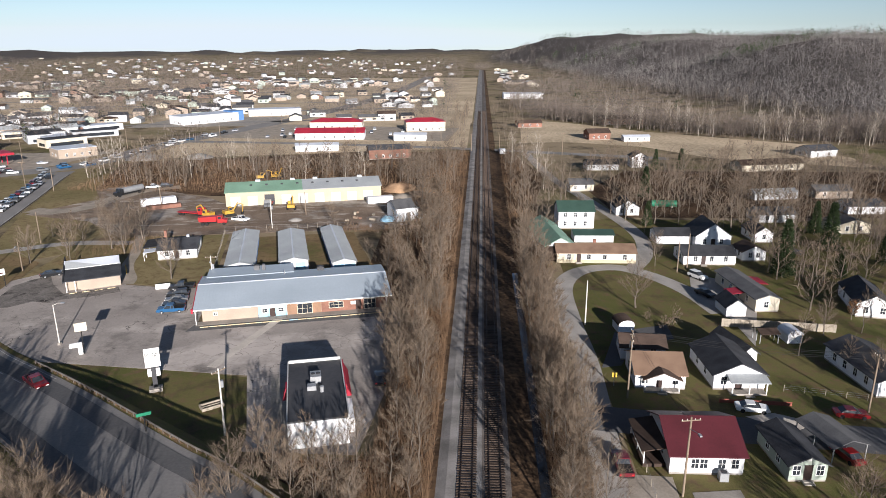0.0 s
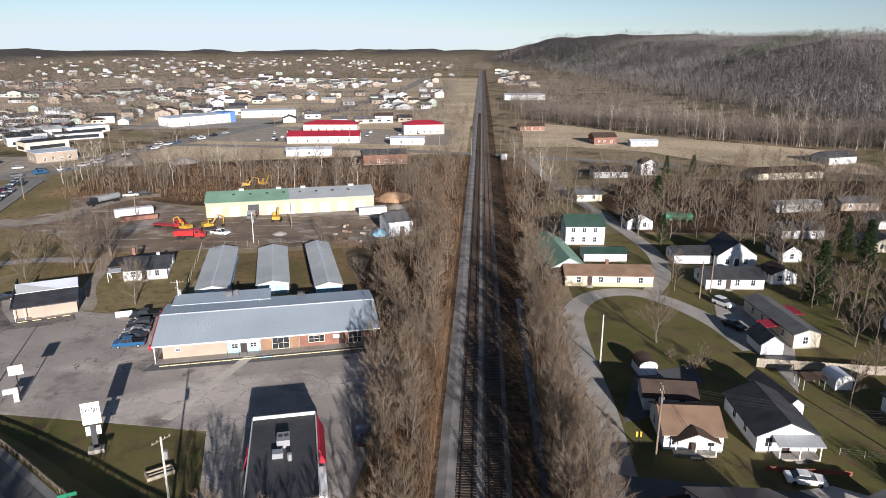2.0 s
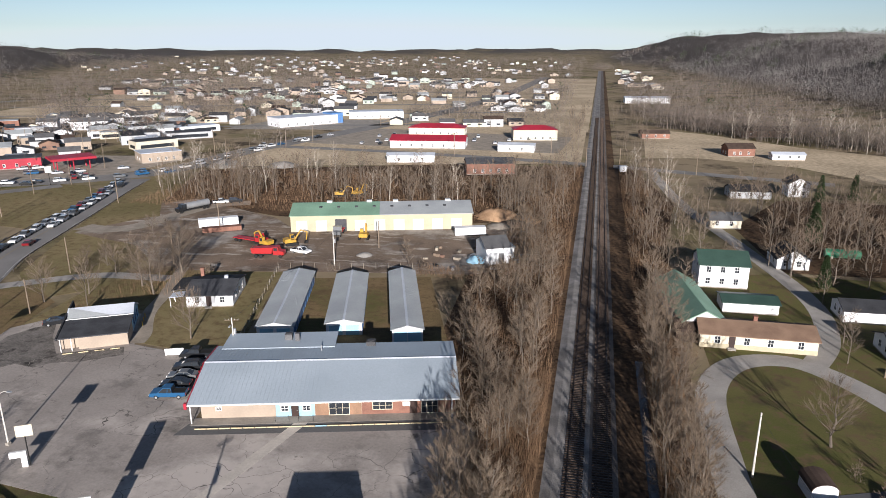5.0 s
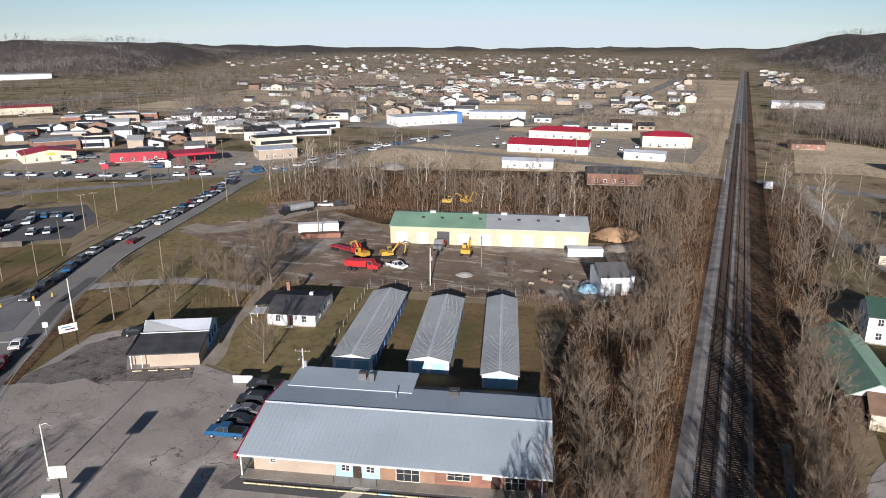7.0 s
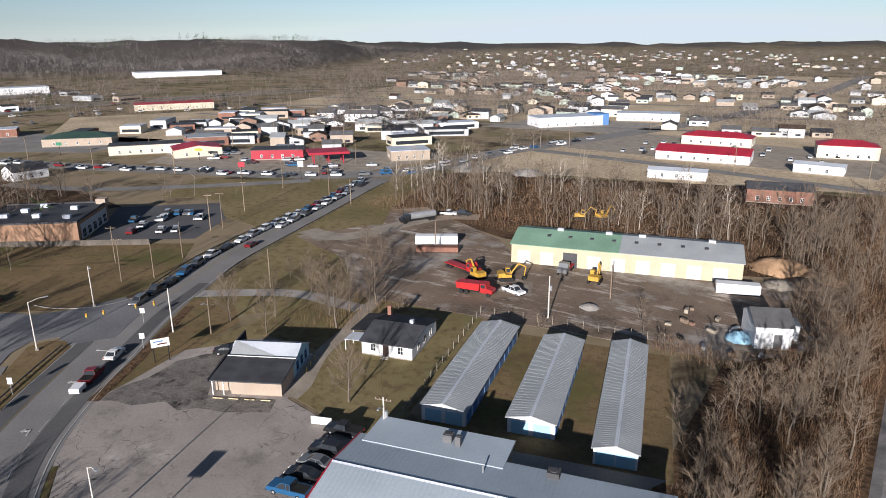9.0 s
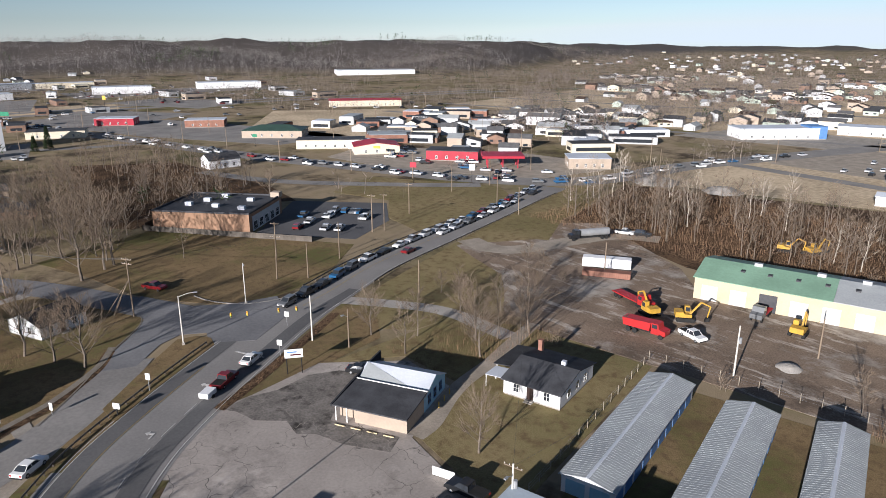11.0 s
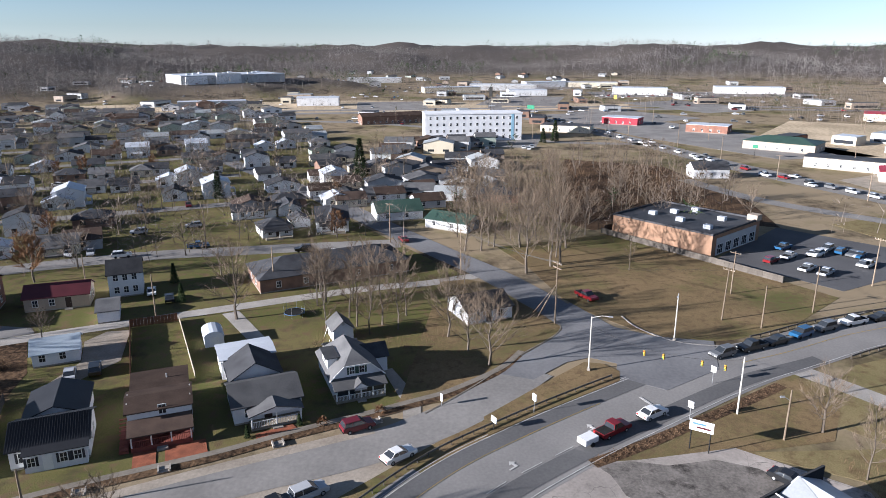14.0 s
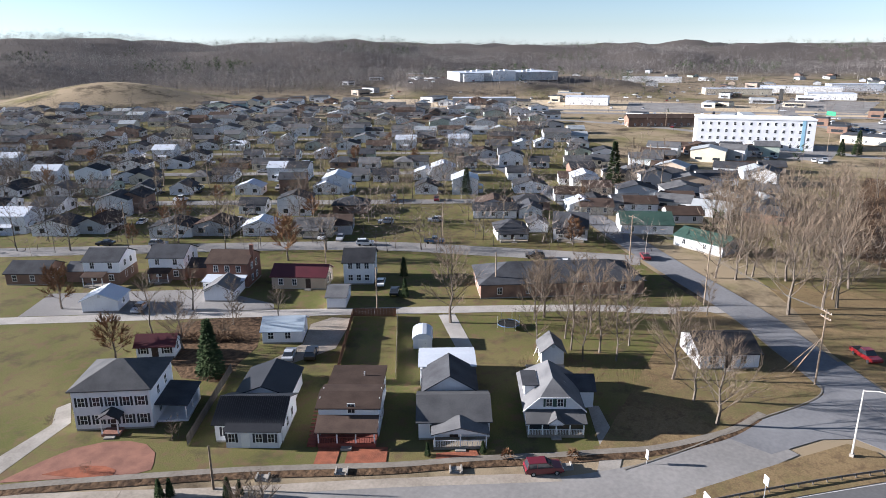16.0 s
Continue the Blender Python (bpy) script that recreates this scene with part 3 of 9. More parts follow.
for o in (-4.4, 4.6):
    strips("lane", fine_line, o, 2.9, "asphalt_worn", "darker worn traffic lane of the main road", 0.095, heights=fine_h, span=(0, 200))


def turn_arrow(x, y, turn):
    s = Shape().prism([(-0.12, 0), (0.12, 0), (0.12, 1.5), (-0.12, 1.3)], "z", 0.085, 0.12).prism([(0.12, 1.1), (0.12, 1.5), (-0.7, 1.5), (-0.7, 1.9), (-1.3, 1.3), (-0.7, 0.7), (-0.7, 1.1)], "z", 0.085, 0.119)
    tagged(part("turn_arrow", s, "paint_white", at=pose(x, y, 0, 0, 0, turn)), "white turn arrow painted on the road", "marking", kind="structure")


turn_arrow(-105.2, 109.0, 44), turn_arrow(-114.4, 120.3, 40)
tagged(part("stop_line", Shape().box(-0.2, -3.0, 0.085, 0.2, 3.0, 0.12), "paint_white", at=pose(-121.6, 131.2, 0, 0, 0, -63)), "white stop line across the lanes", "marking", kind="structure")
kerb_line = smooth_line([(-156.5, 134.2), (-152, 135.4), (-147.6, 138.2), (-144.2, 142.6), (-143.4, 150.4), (-147.9, 162.0), (-157.0, 177.4), (-165, 194)], 5)
kerb = Shape()
for a, b in zip(kerb_line, kerb_line[1:]):
    w = (b - a).normalized() * 0.1
    n = Vector((-w.y, w.x)) * 1.2
    c = [a - n - w, b - n + w, b + n + w, a + n - w]
    kerb.prism([(q.x, q.y) for q in c], "z", 0.0, 0.17)
tagged(part("kerb", kerb, "asphalt_old_plain"), "pale concrete kerb curving round the grass lot", "kerb", kind="structure")
# lots and yards
sheet("field", [(-172, 314), (-8, 358), (-8, 482), (-155, 482), (-178, 380)], 0.02, "field_tan", "dry grass land north of the wood", "field")
sheet("field", [(-480, 480), (-160, 470), (-7, 480), (-7, 1150), (-620, 1150)], 0.015, "field_tan", "dry grass land among the far houses", "field")
sheet("pavement", [(-92, 103.6), (-77.5, 97.5), (-60, 96), (-39.5, 94.2), (-33.5, 76), (-33, 72), (-17, 72), (-15, 96), (-16, 122), (-22, 127), (-57, 116.5), (-61, 136), (-72, 136), (-82.5, 137.5),
                   (-89, 151), (-102, 151.5), (-111, 139), (-108, 126), (-107, 119), (-99, 110)], 0.05, "asphalt_old", "cracked and stained grey asphalt car park", "car park")
sheet("concrete_apron", [(-47.5, 97), (-45.8, 96.8), (-40.2, 119), (-42, 119)], 0.065, "concrete_pale", "pale concrete strip across the car park", "pavement")
sheet("yard", [(-118, 196), (-100, 178), (-66, 184), (-28, 190), (-14, 206), (-16, 238), (-36, 236), (-88, 220), (-100, 232), (-140, 252), (-150, 240), (-128, 212)], 0.03, "yard_pale",
      "muddy earth yard with puddle stains and tracks", "yard")
sheet("pavement", [(-195, 166), (-172, 185), (-183, 204), (-203, 217), (-226, 194)], 0.04, "asphalt_new", "asphalt car park of the brick store", "car park")
sheet("pavement", [(-430, 70), (-400, 66), (-385, 140), (-440, 150)], 0.04, "asphalt_grey", "asphalt car park of the hotel", "car park")
sheet("pavement", [(-260, 256), (-200, 285), (-192, 340), (-250, 330), (-320, 285), (-300, 250)], 0.035, "pale_dirt", "pale gravel and asphalt forecourt", "car park")
sheet("pavement", [(-160, 395), (-20, 385), (-15, 450), (-60, 455), (-150, 470)], 0.035, "pale_dirt", "pale worn car park of gravel and asphalt", "car park")
sheet("pavement", [(-240, 445), (-150, 460), (-150, 520), (-230, 510)], 0.035, "concrete", "pale concrete forecourt", "car park")
sheet("pavement", [(-560, 160), (-430, 205), (-350, 250), (-360, 300), (-480, 260), (-580, 200)], 0.03, "asphalt_old_plain", "pale asphalt retail car park", "car park")
sheet("pavement", [(-830, 240), (-740, 240), (-760, 470), (-830, 460)], 0.03, "asphalt_grey", "asphalt car park of the dealerships", "car park")
sheet("field", [(22, 380), (26, 470), (43, 492), (61, 481), (103, 432), (146, 400), (182, 374), (206, 360), (196, 322), (170, 304), (112, 328), (86, 366), (48, 384)], 0.03, "field_tan", "field of dry tan grass", "field")
sheet("field", [(-330, 290), (-430, 270), (-520, 330), (-470, 420), (-340, 360)], 0.03, "field_tan", "field of dry winter grass", "field")
sheet("field", [(-165, 203), (-181, 256), (-199, 266), (-245, 240), (-230, 212), (-206, 220), (-186, 206)], 0.03, "field_olive", "dry grass slope beside the road", "field")
sheet("field", [(-136, 168), (-152, 205), (-176, 262), (-182, 290), (-165, 290), (-150, 246), (-112, 186), (-112, 160), (-120, 152)], 0.032, "field_olive", "dry winter grass along the road", "field")
sheet("field", [(-166, 124), (-158, 128.5), (-150, 135), (-144, 143), (-146, 152), (-152, 165), (-168, 182), (-194, 164), (-217, 143), (-204, 112), (-186, 119)], 0.03, "dry_grass", "open lot of dry winter grass", "field")
sheet("lawn", [(-76, 99), (-39, 93.5), (-32.5, 75), (-32, 66), (-75, 92)], 0.03, "lawn", "rough grass beside the car park", "lawn")
sheet("lawn", [(-110, 140), (-104, 152), (-88, 153), (-83, 138.5), (-72, 137), (-62, 137), (-74, 182), (-100, 178), (-112, 168)], 0.034, "field_olive", "rough winter lawn", "lawn")
sheet("brush_floor", [(-5.6, 55), (-5.6, 345), (-24, 350), (-20, 240), (-30, 200), (-28, 145), (-20, 126), (-15, 100), (-15, 71), (-30, 70), (-24, 62)], 0.028, "brush_ground", "brown leaf litter under the trees", "ground")
sheet("brush_floor", [(6.2, 50), (6.2, 345), (14, 345), (26, 280), (19, 230), (16, 150), (14.5, 80), (13, 50)], 0.028, "brush_ground", "brown leaf litter under the trees", "ground")
sheet("brush_floor", [(-150, 250), (-100, 234), (-37, 238), (-12, 250), (-12, 345), (-60, 345), (-170, 305)], 0.022, "brush_ground", "brown leaf litter of the wood", "ground")
sheet("brush_floor", [(-350, 150), (-235, 130), (-222, 140), (-235, 170), (-226, 195), (-262, 200), (-330, 190)], 0.028, "brush_ground", "brown leaf litter of the wood", "ground")

sheet("lawn", [(-62, -60), (-85, 28), (-94.2, 44.5), (-103, 60), (-114, 80.5), (-122, 95.5), (-135, 110), (-152, 112), (-180, 104), (-206, 86), (-262, 50), (-330, 40), (-400, 40), (-470, -20), (-470, -330), (-190, -330)], 0.016, "lawn", "winter lawns and yards of the suburb", "lawn")
sheet("lawn", [(20, 60), (19.5, 200), (40, 205), (110, 205), (120, 60)], 0.016, "lawn", "shaded lawns between the houses", "lawn")
# litter brown whose low tone also carries the shading of the trees
sheet("brush_floor", [(44, 207), (190, 212), (200, 292), (62, 292), (40, 250)], 0.02, "brush_ground", "brown leaf litter under the trees", "ground")

sheet("pavement", [(-35.1, 93.4), (-32.9, 93.5), (-27.8, 76.7), (-30.2, 76.5)], 0.07, "concrete", "stained concrete pad beside the drive-in", "pavement")
sheet("pavement", [(-106.6, 119.9), (-107.6, 124.5), (-106.8, 129.2), (-108.2, 135.5), (-106.4, 140.2), (-103.6, 142.6), (-99.6, 137.0), (-93.6, 131.0), (-83.6, 136.2), (-81.4, 133.0), (-87.0, 129.2), (-91.6, 127.6), (-93.4, 125.4), (-97.4, 126.0), (-100.6, 122.4), (-104.6, 121.4)], 0.066, "asphalt_dark", "dark stained and cracked asphalt round the tan shop", "car park")
ribbon("verge", smooth_line([(-106.9, 119.6), (-110.4, 125.6), (-117.2, 136.0), (-123.0, 144.6), (-128.7, 152.7)]), 2.0, 0.07, "brush_ground", "brown strip of dead weeds beside the road", "verge")
sheet("driveway", [(39.1, 84.7), (43.7, 85.9), (48.9, 83.3), (44.2, 80.6)], 0.085, "concrete_pale", "pale concrete drive apron across the street edge", "driveway")
sheet("driveway", [(18.6, 69.4), (24.3, 69.1), (23.9, 62), (17.7, 62)], 0.06, "pale_dirt", "bare dirt drive beside the house", "driveway")
sheet("driveway", [(25.9, 66.0), (32.0, 66.8), (32.1, 63), (25.9, 63)], 0.06, "concrete", "concrete pad behind the house", "driveway")
sheet("driveway", [(20.5, 100), (25.5, 115.5), (36.4, 119.5), (36.0, 112.7), (27.7, 109.8), (24.0, 101)], 0.055, "asphalt_new", "dark asphalt drive beside the brown-roofed house", "driveway")
sheet("driveway", [(50, 110), (57, 128), (55, 148), (50, 152), (47.5, 142), (50, 126)], 0.058, "gravel", "pale gravel drive beside the mobile home", "driveway")
# railway
bed = Shape().prism([(-6.0, 0.0), (-4.6, 0.35), (-0.1, 0.35), (-0.1, 0.0)], "y", -20, 1500)
bed_b = Shape().prism([(-0.1, 0.0), (-0.1, 0.35), (3.6, 0.35), (3.6, 0.0)], "y", -20, 1500)
# east shoulder: soil brown, darkened in the colour for the deep shade there
bed_c = Shape().prism([(3.6, 0.0), (3.6, 0.34), (4.6, 0.32), (7.0, 0.0)], "y", -20, 1500)
tagged(part("ballast_bed", bed_c, "brush_ground"), "railway ballast shoulder, dark brown for soil and deep shade", "ballast", kind="structure")
tagged(part("ballast_bed", bed, "ballast"), "grey stone ballast of the railway", "ballast", kind="structure")
tagged(part("ballast_bed", bed_b, "ballast_side"), "brown ballast of the railway", "ballast", kind="structure")
for k, x0 in enumerate((-2.8, 0.85)):
    track = tagged(new("railway_track"), "railway track of steel rails on wooden ties", "railway track", "railway tracks")
    for dx in (0.0, 1.507):
        part("rail", Shape().prism([(x0 + dx + a, b) for a, b in ((-0.07, 0.44), (-0.02, 0.47), (-0.035, 0.56), (0.035, 0.56), (0.02, 0.47), (0.07, 0.44))], "y", -20, 1500), "rail_steel", track)
    tie = Shape().prism([(-1.28, 0.30), (1.28, 0.30), (1.28, 0.43), (1.24, 0.455), (-1.24, 0.455), (-1.28, 0.43)], "y", -0.115, 0.115)
    data = tie.mesh("tie", M["tie_wood"])
    for i in range(150):
        part("tie", data, None, track, at=pose(x0 + 0.753 + random.uniform(-0.04, 0.04), 60 + 0.56 * i, random.uniform(-0.012, 0.004), 0, 0, random.uniform(-1, 1)))
    rest = Shape()
    for i in range(150, 900):
        y = 60 + 0.56 * i
        rest.box(x0 - 0.527, y - 0.115, 0.30, x0 + 2.033, y + 0.115, 0.455)
    tagged(part("tie", rest, "tie_wood", track), kind="stuff")


# ---- kinds of things ----
SHARED = {}


def shared(key, make, material):
    if key not in SHARED:
        SHARED[key] = make().mesh(key[0], M[material])
    return SHARED[key]


def window(parent, m, w=0.9, h=1.3, frame_mat="trim_white", shutters=None, bars=1):
    """A framed window standing on a wall; m: its middle, facing -y."""
    def make():
        s, t = Shape(), 0.09
        s.box(-w / 2 - t, -0.06, -h / 2 - t, w / 2 + t, 0.02, -h / 2).box(-w / 2 - t, -0.05, h / 2, w / 2 + t, 0.02, h / 2 + t)
        s.box(-w / 2 - t, -0.05, -h / 2, -w / 2, 0.02, h / 2).box(w / 2, -0.05, -h / 2, w / 2 + t, 0.02, h / 2)
        for i in range(1, bars + 1):
            u = -w / 2 + w * i / (bars + 1)
            s.box(u - 0.025, -0.035, -h / 2, u + 0.025, 0.02, h / 2)
        return s.box(-w / 2, -0.035, -0.025, w / 2, 0.02, 0.025)
    key = (round(w, 2), round(h, 2), bars)
    win = part("window", shared(("window", *key, frame_mat), make, frame_mat), None, parent, at=m)
    part("pane", shared(("pane", *key), lambda: Shape().box(-w / 2, -0.02, -h / 2, w / 2, 0.015, h / 2), "window_glass"), None, win)
    if shutters:
        for s in (-1, 1):
            part("shutter", shared(("shutter", *key, shutters), lambda: Shape().box(-0.15, -0.05, -h / 2 - 0.05, 0.15, 0.02, h / 2 + 0.05), shutters), None, win, at=pose(s * (w / 2 + 0.25), 0, 0))
    return win


def door(parent, m, w=0.95, h=2.05, material="door_dark"):
    d = part("door", shared(("door", round(w, 2), round(h, 2), material), lambda: Shape().box(-w / 2, -0.05, 0, w / 2, 0.02, h).box(-w / 2 - 0.08, -0.03, 0, -w / 2, 0.02, h + 0.08)
             .box(w / 2, -0.03, 0, w / 2 + 0.08, 0.02, h + 0.08).box(-w / 2, -0.03, h, w / 2, 0.02, h + 0.08), material), None, parent, at=m)
    part("door_handle", shared(("door_handle",), lambda: Shape().box(-0.03, -0.1, -0.03, 0.03, -0.05, 0.03), "galvanised"), None, d, at=pose(w * 0.35, 0, 1.0))
    return d


def garage_door(parent, m, w=3.0, h=2.8, material="door_grey"):
    d = part("garage_door", shared(("garage_door", round(w, 2), round(h, 2), material), lambda: Shape().box(-w / 2, -0.02, 0, w / 2, 0.01, h), material), None, parent, at=m)
    n = max(3, round(h / 0.7))
    for i in range(n):
        part("panel", shared(("panel", round(w, 2), round(h, 2), material), lambda: Shape().box(-w / 2, -0.045, 0.015, w / 2, -0.02, h / n - 0.015), material), None, d, at=pose(0, 0, h * i / n))
    return d


def gable_roof(w, d, h, rise, over, ridge, thick=0.16, side=0.35):
    """Two slabs with overhang; ridge along 'x' or 'y'."""
    s = Shape()
    a, b = (d, w) if ridge == "x" else (w, d)          # a: across the ridge, b: along it
    k = rise / (a / 2)
    lo = h - over * k
    out = [(-over, lo), (a / 2, h + rise), (a + over, lo), (a + over, lo + thick), (a / 2, h + rise + thick), (-over, lo + thick)]
    return s.prism(out, "x" if ridge == "x" else "y", -side, b + side)


def hip_roof(w, d, h, rise, over, thick=0.16):
    s = Shape()
    i = min(w, d) / 2
    e = [(-over, -over), (w + over, -over), (w + over, d + over), (-over, d + over)]
    r = [(i, d / 2), (w - i, d / 2)] if w >= d else [(w / 2, i), (w / 2, d - i)]
    lo = h - over * rise / i
    for dz in (0.0, thick):
        E4 = [(x, y, lo + dz) for x, y in e]
        R2 = [(x, y, h + rise + dz) for x, y in r]
        if w >= d:
            s.face(E4[0], E4[1], R2[1], R2[0]).face(E4[1], E4[2], R2[1]).face(E4[2], E4[3], R2[0], R2[1]).face(E4[3], E4[0], R2[0])
        else:
            s.face(E4[0], E4[1], R2[0]).face(E4[1], E4[2], R2[1], R2[0]).face(E4[2], E4[3], R2[1]).face(E4[3], E4[0], R2[0], R2[1])
    for i in range(4):
        (x0, y0), (x1, y1) = e[i], e[(i + 1) % 4]
        s.face((x0, y0, lo), (x1, y1, lo), (x1, y1, lo + thick), (x0, y0, lo + thick))
    return s


def block(w, d, h, rise=0.0, ridge="x", base=0.0):
    """Walls of a house with their gables."""
    s = Shape()
    if not rise or ridge in ("hip", "flat"):
        return s.box(0, 0, base, w, d, h)
    if ridge == "x":
        return s.prism([(0, base), (d, base), (d, h), (d / 2, h + rise), (0, h)], "x", 0, w)
    return s.prism([(0, base), (w, base), (w, h), (w / 2, h + rise), (0, h)], "y", 0, d)


def house(label, x, y, turn, w, d, h=2.8, rise=1.6, ridge="x", wall="siding_white", roof="shingle_dark", front=(), sides=2, back=0, over=0.4, entry=None, chimney=None,
          name="house", category="house", group="", storeys=1, shutters=None, base="concrete", gutters=True):
    """front: where windows stand along the front, in metres; entry: where the door stands."""
    ob = thing(name, label, category, x, y, turn, group=group)
    part("wall", block(w, d, h, rise, ridge, 0.3), wall, ob)
    part("foundation", Shape().box(0.03, 0.03, 0, w - 0.03, d - 0.03, 0.3), base, ob)
    if ridge == "flat":
        rf = part("roof", Shape().box(-over, -over, h, w + over, d + over, h + 0.25), roof, ob)
    elif ridge == "hip":
        rf = part("roof", hip_roof(w, d, h, rise, over), roof, ob)
    else:
        rf = part("roof", gable_roof(w, d, h, rise, over, ridge), roof, ob)
        if ridge == "y" and wall.startswith("siding"):
            part("gable_vent", Shape().box(w / 2 - 0.25, -0.03, h + rise * 0.45, w / 2 + 0.25, 0.01, h + rise * 0.45 + 0.5), "door_grey", ob)
    if chimney:
        cx, cy, ch = chimney
        part("chimney", Shape().box(cx - 0.35, cy - 0.35, h, cx + 0.35, cy + 0.35, h + ch).box(cx - 0.42, cy - 0.42, h + ch, cx + 0.42, cy + 0.42, h + ch + 0.12), "brick_red", rf)
    for lv in range(storeys):
        zc = 1.65 + 2.7 * lv
        for u in front:
            window(ob, pose(u, 0, zc), shutters=shutters)
        for i in range(sides):
            v = d * (i + 1) / (sides + 1)
            window(ob, pose(0, v, zc, 0, 0, -90)), window(ob, pose(w, v, zc, 0, 0, 90))
        for i in range(back):
            window(ob, pose(w * (i + 1) / (back + 1), d, zc, 0, 0, 180))
    if entry is not None:
        door(ob, pose(entry, 0, 0.3))
        part("step", Shape().box(entry - 0.7, -0.9, 0, entry + 0.7, 0, 0.16).box(entry - 0.7, -0.5, 0.16, entry + 0.7, 0, 0.3), "concrete", ob)
    return ob


def porch(ob, x0, x1, depth, h, roof, posts=3, rise=0.7, deck="fence_wood", floor=0.45, gable=False, post_mat="trim_white", rail=None):
    """A roofed porch on the front of a house."""
    part("porch_floor", Shape().box(x0, -depth, 0, x1, 0, floor), deck, ob)
    if gable:
        s = Shape()
        mid, k = (x0 + x1) / 2, rise
        s.prism([(x0 - 0.3, h - 0.1), (mid, h + k), (x1 + 0.3, h - 0.1), (x1 + 0.3, h + 0.05), (mid, h + k + 0.15), (x0 - 0.3, h + 0.05)], "y", -depth - 0.3, 0.6)
        part("porch_roof", s, roof, ob)
        part("porch_gable", Shape().prism([(x0, h - 0.02), (x1, h - 0.02), (mid, h + k - 0.05)], "y", -depth - 0.02, -depth + 0.08), "siding_white", ob)
    else:
        part("porch_roof", Shape().prism([(-depth - 0.3, h - 0.1), (0.1, h + rise), (0.1, h + rise + 0.15), (-depth - 0.3, h + 0.06)], "x", x0 - 0.3, x1 + 0.3), roof, ob)
    for i in range(posts):
        u = x0 + 0.12 + (x1 - x0 - 0.24) * i / (posts - 1)
        part("post", shared(("post", round(h - floor, 2), post_mat), lambda: Shape().box(-0.08, -0.08, 0, 0.08, 0.08, h - floor), post_mat), None, ob, at=pose(u, -depth + 0.12, floor))
    if rail:
        s = Shape().box(x0, -depth + 0.05, floor + 0.85, x1, -depth + 0.13, floor + 0.93)
        for i in range(int((x1 - x0) / 0.22)):
            s.box(x0 + 0.22 * i, -depth + 0.07, floor, x0 + 0.22 * i + 0.05, -depth + 0.11, floor + 0.85)
        part("railing", s, rail, ob)
    part("step", Shape().box((x0 + x1) / 2 - 0.7, -depth - 0.7, 0, (x0 + x1) / 2 + 0.7, -depth, floor * 0.5), "concrete", ob)


def on(label):
    return next(o for o in scene.objects if o.get("label") == label)


# ---- vehicles ----
CAR_SHAPES = {
    # outline from tail to nose along x: (x, z)
    "sedan": (4.8, 1.8, [(-2.4, 0.45), (-2.42, 0.85), (-2.3, 0.98), (-1.55, 1.02), (0.95, 1.0), (2.2, 0.86), (2.4, 0.65), (2.38, 0.4), (1.9, 0.3), (-1.9, 0.3)],
              [(-1.75, 1.0), (-1.0, 1.44), (0.25, 1.46), (1.1, 1.0)]),
    "suv": (4.7, 1.85, [(-2.35, 0.5), (-2.37, 1.0), (-2.25, 1.1), (1.0, 1.12), (2.15, 1.02), (2.35, 0.75), (2.33, 0.45), (1.9, 0.35), (-1.9, 0.35)],
            [(-2.22, 1.08), (-1.95, 1.72), (0.2, 1.75), (1.1, 1.1)]),
    "pickup": (5.6, 1.95, [(-2.8, 0.55), (-2.8, 1.08), (-0.55, 1.08), (1.35, 1.12), (2.6, 1.05), (2.8, 0.8), (2.78, 0.5), (2.3, 0.4), (-2.3, 0.4)],
               [(-0.75, 1.08), (-0.6, 1.78), (0.65, 1.8), (1.4, 1.1)]),
}


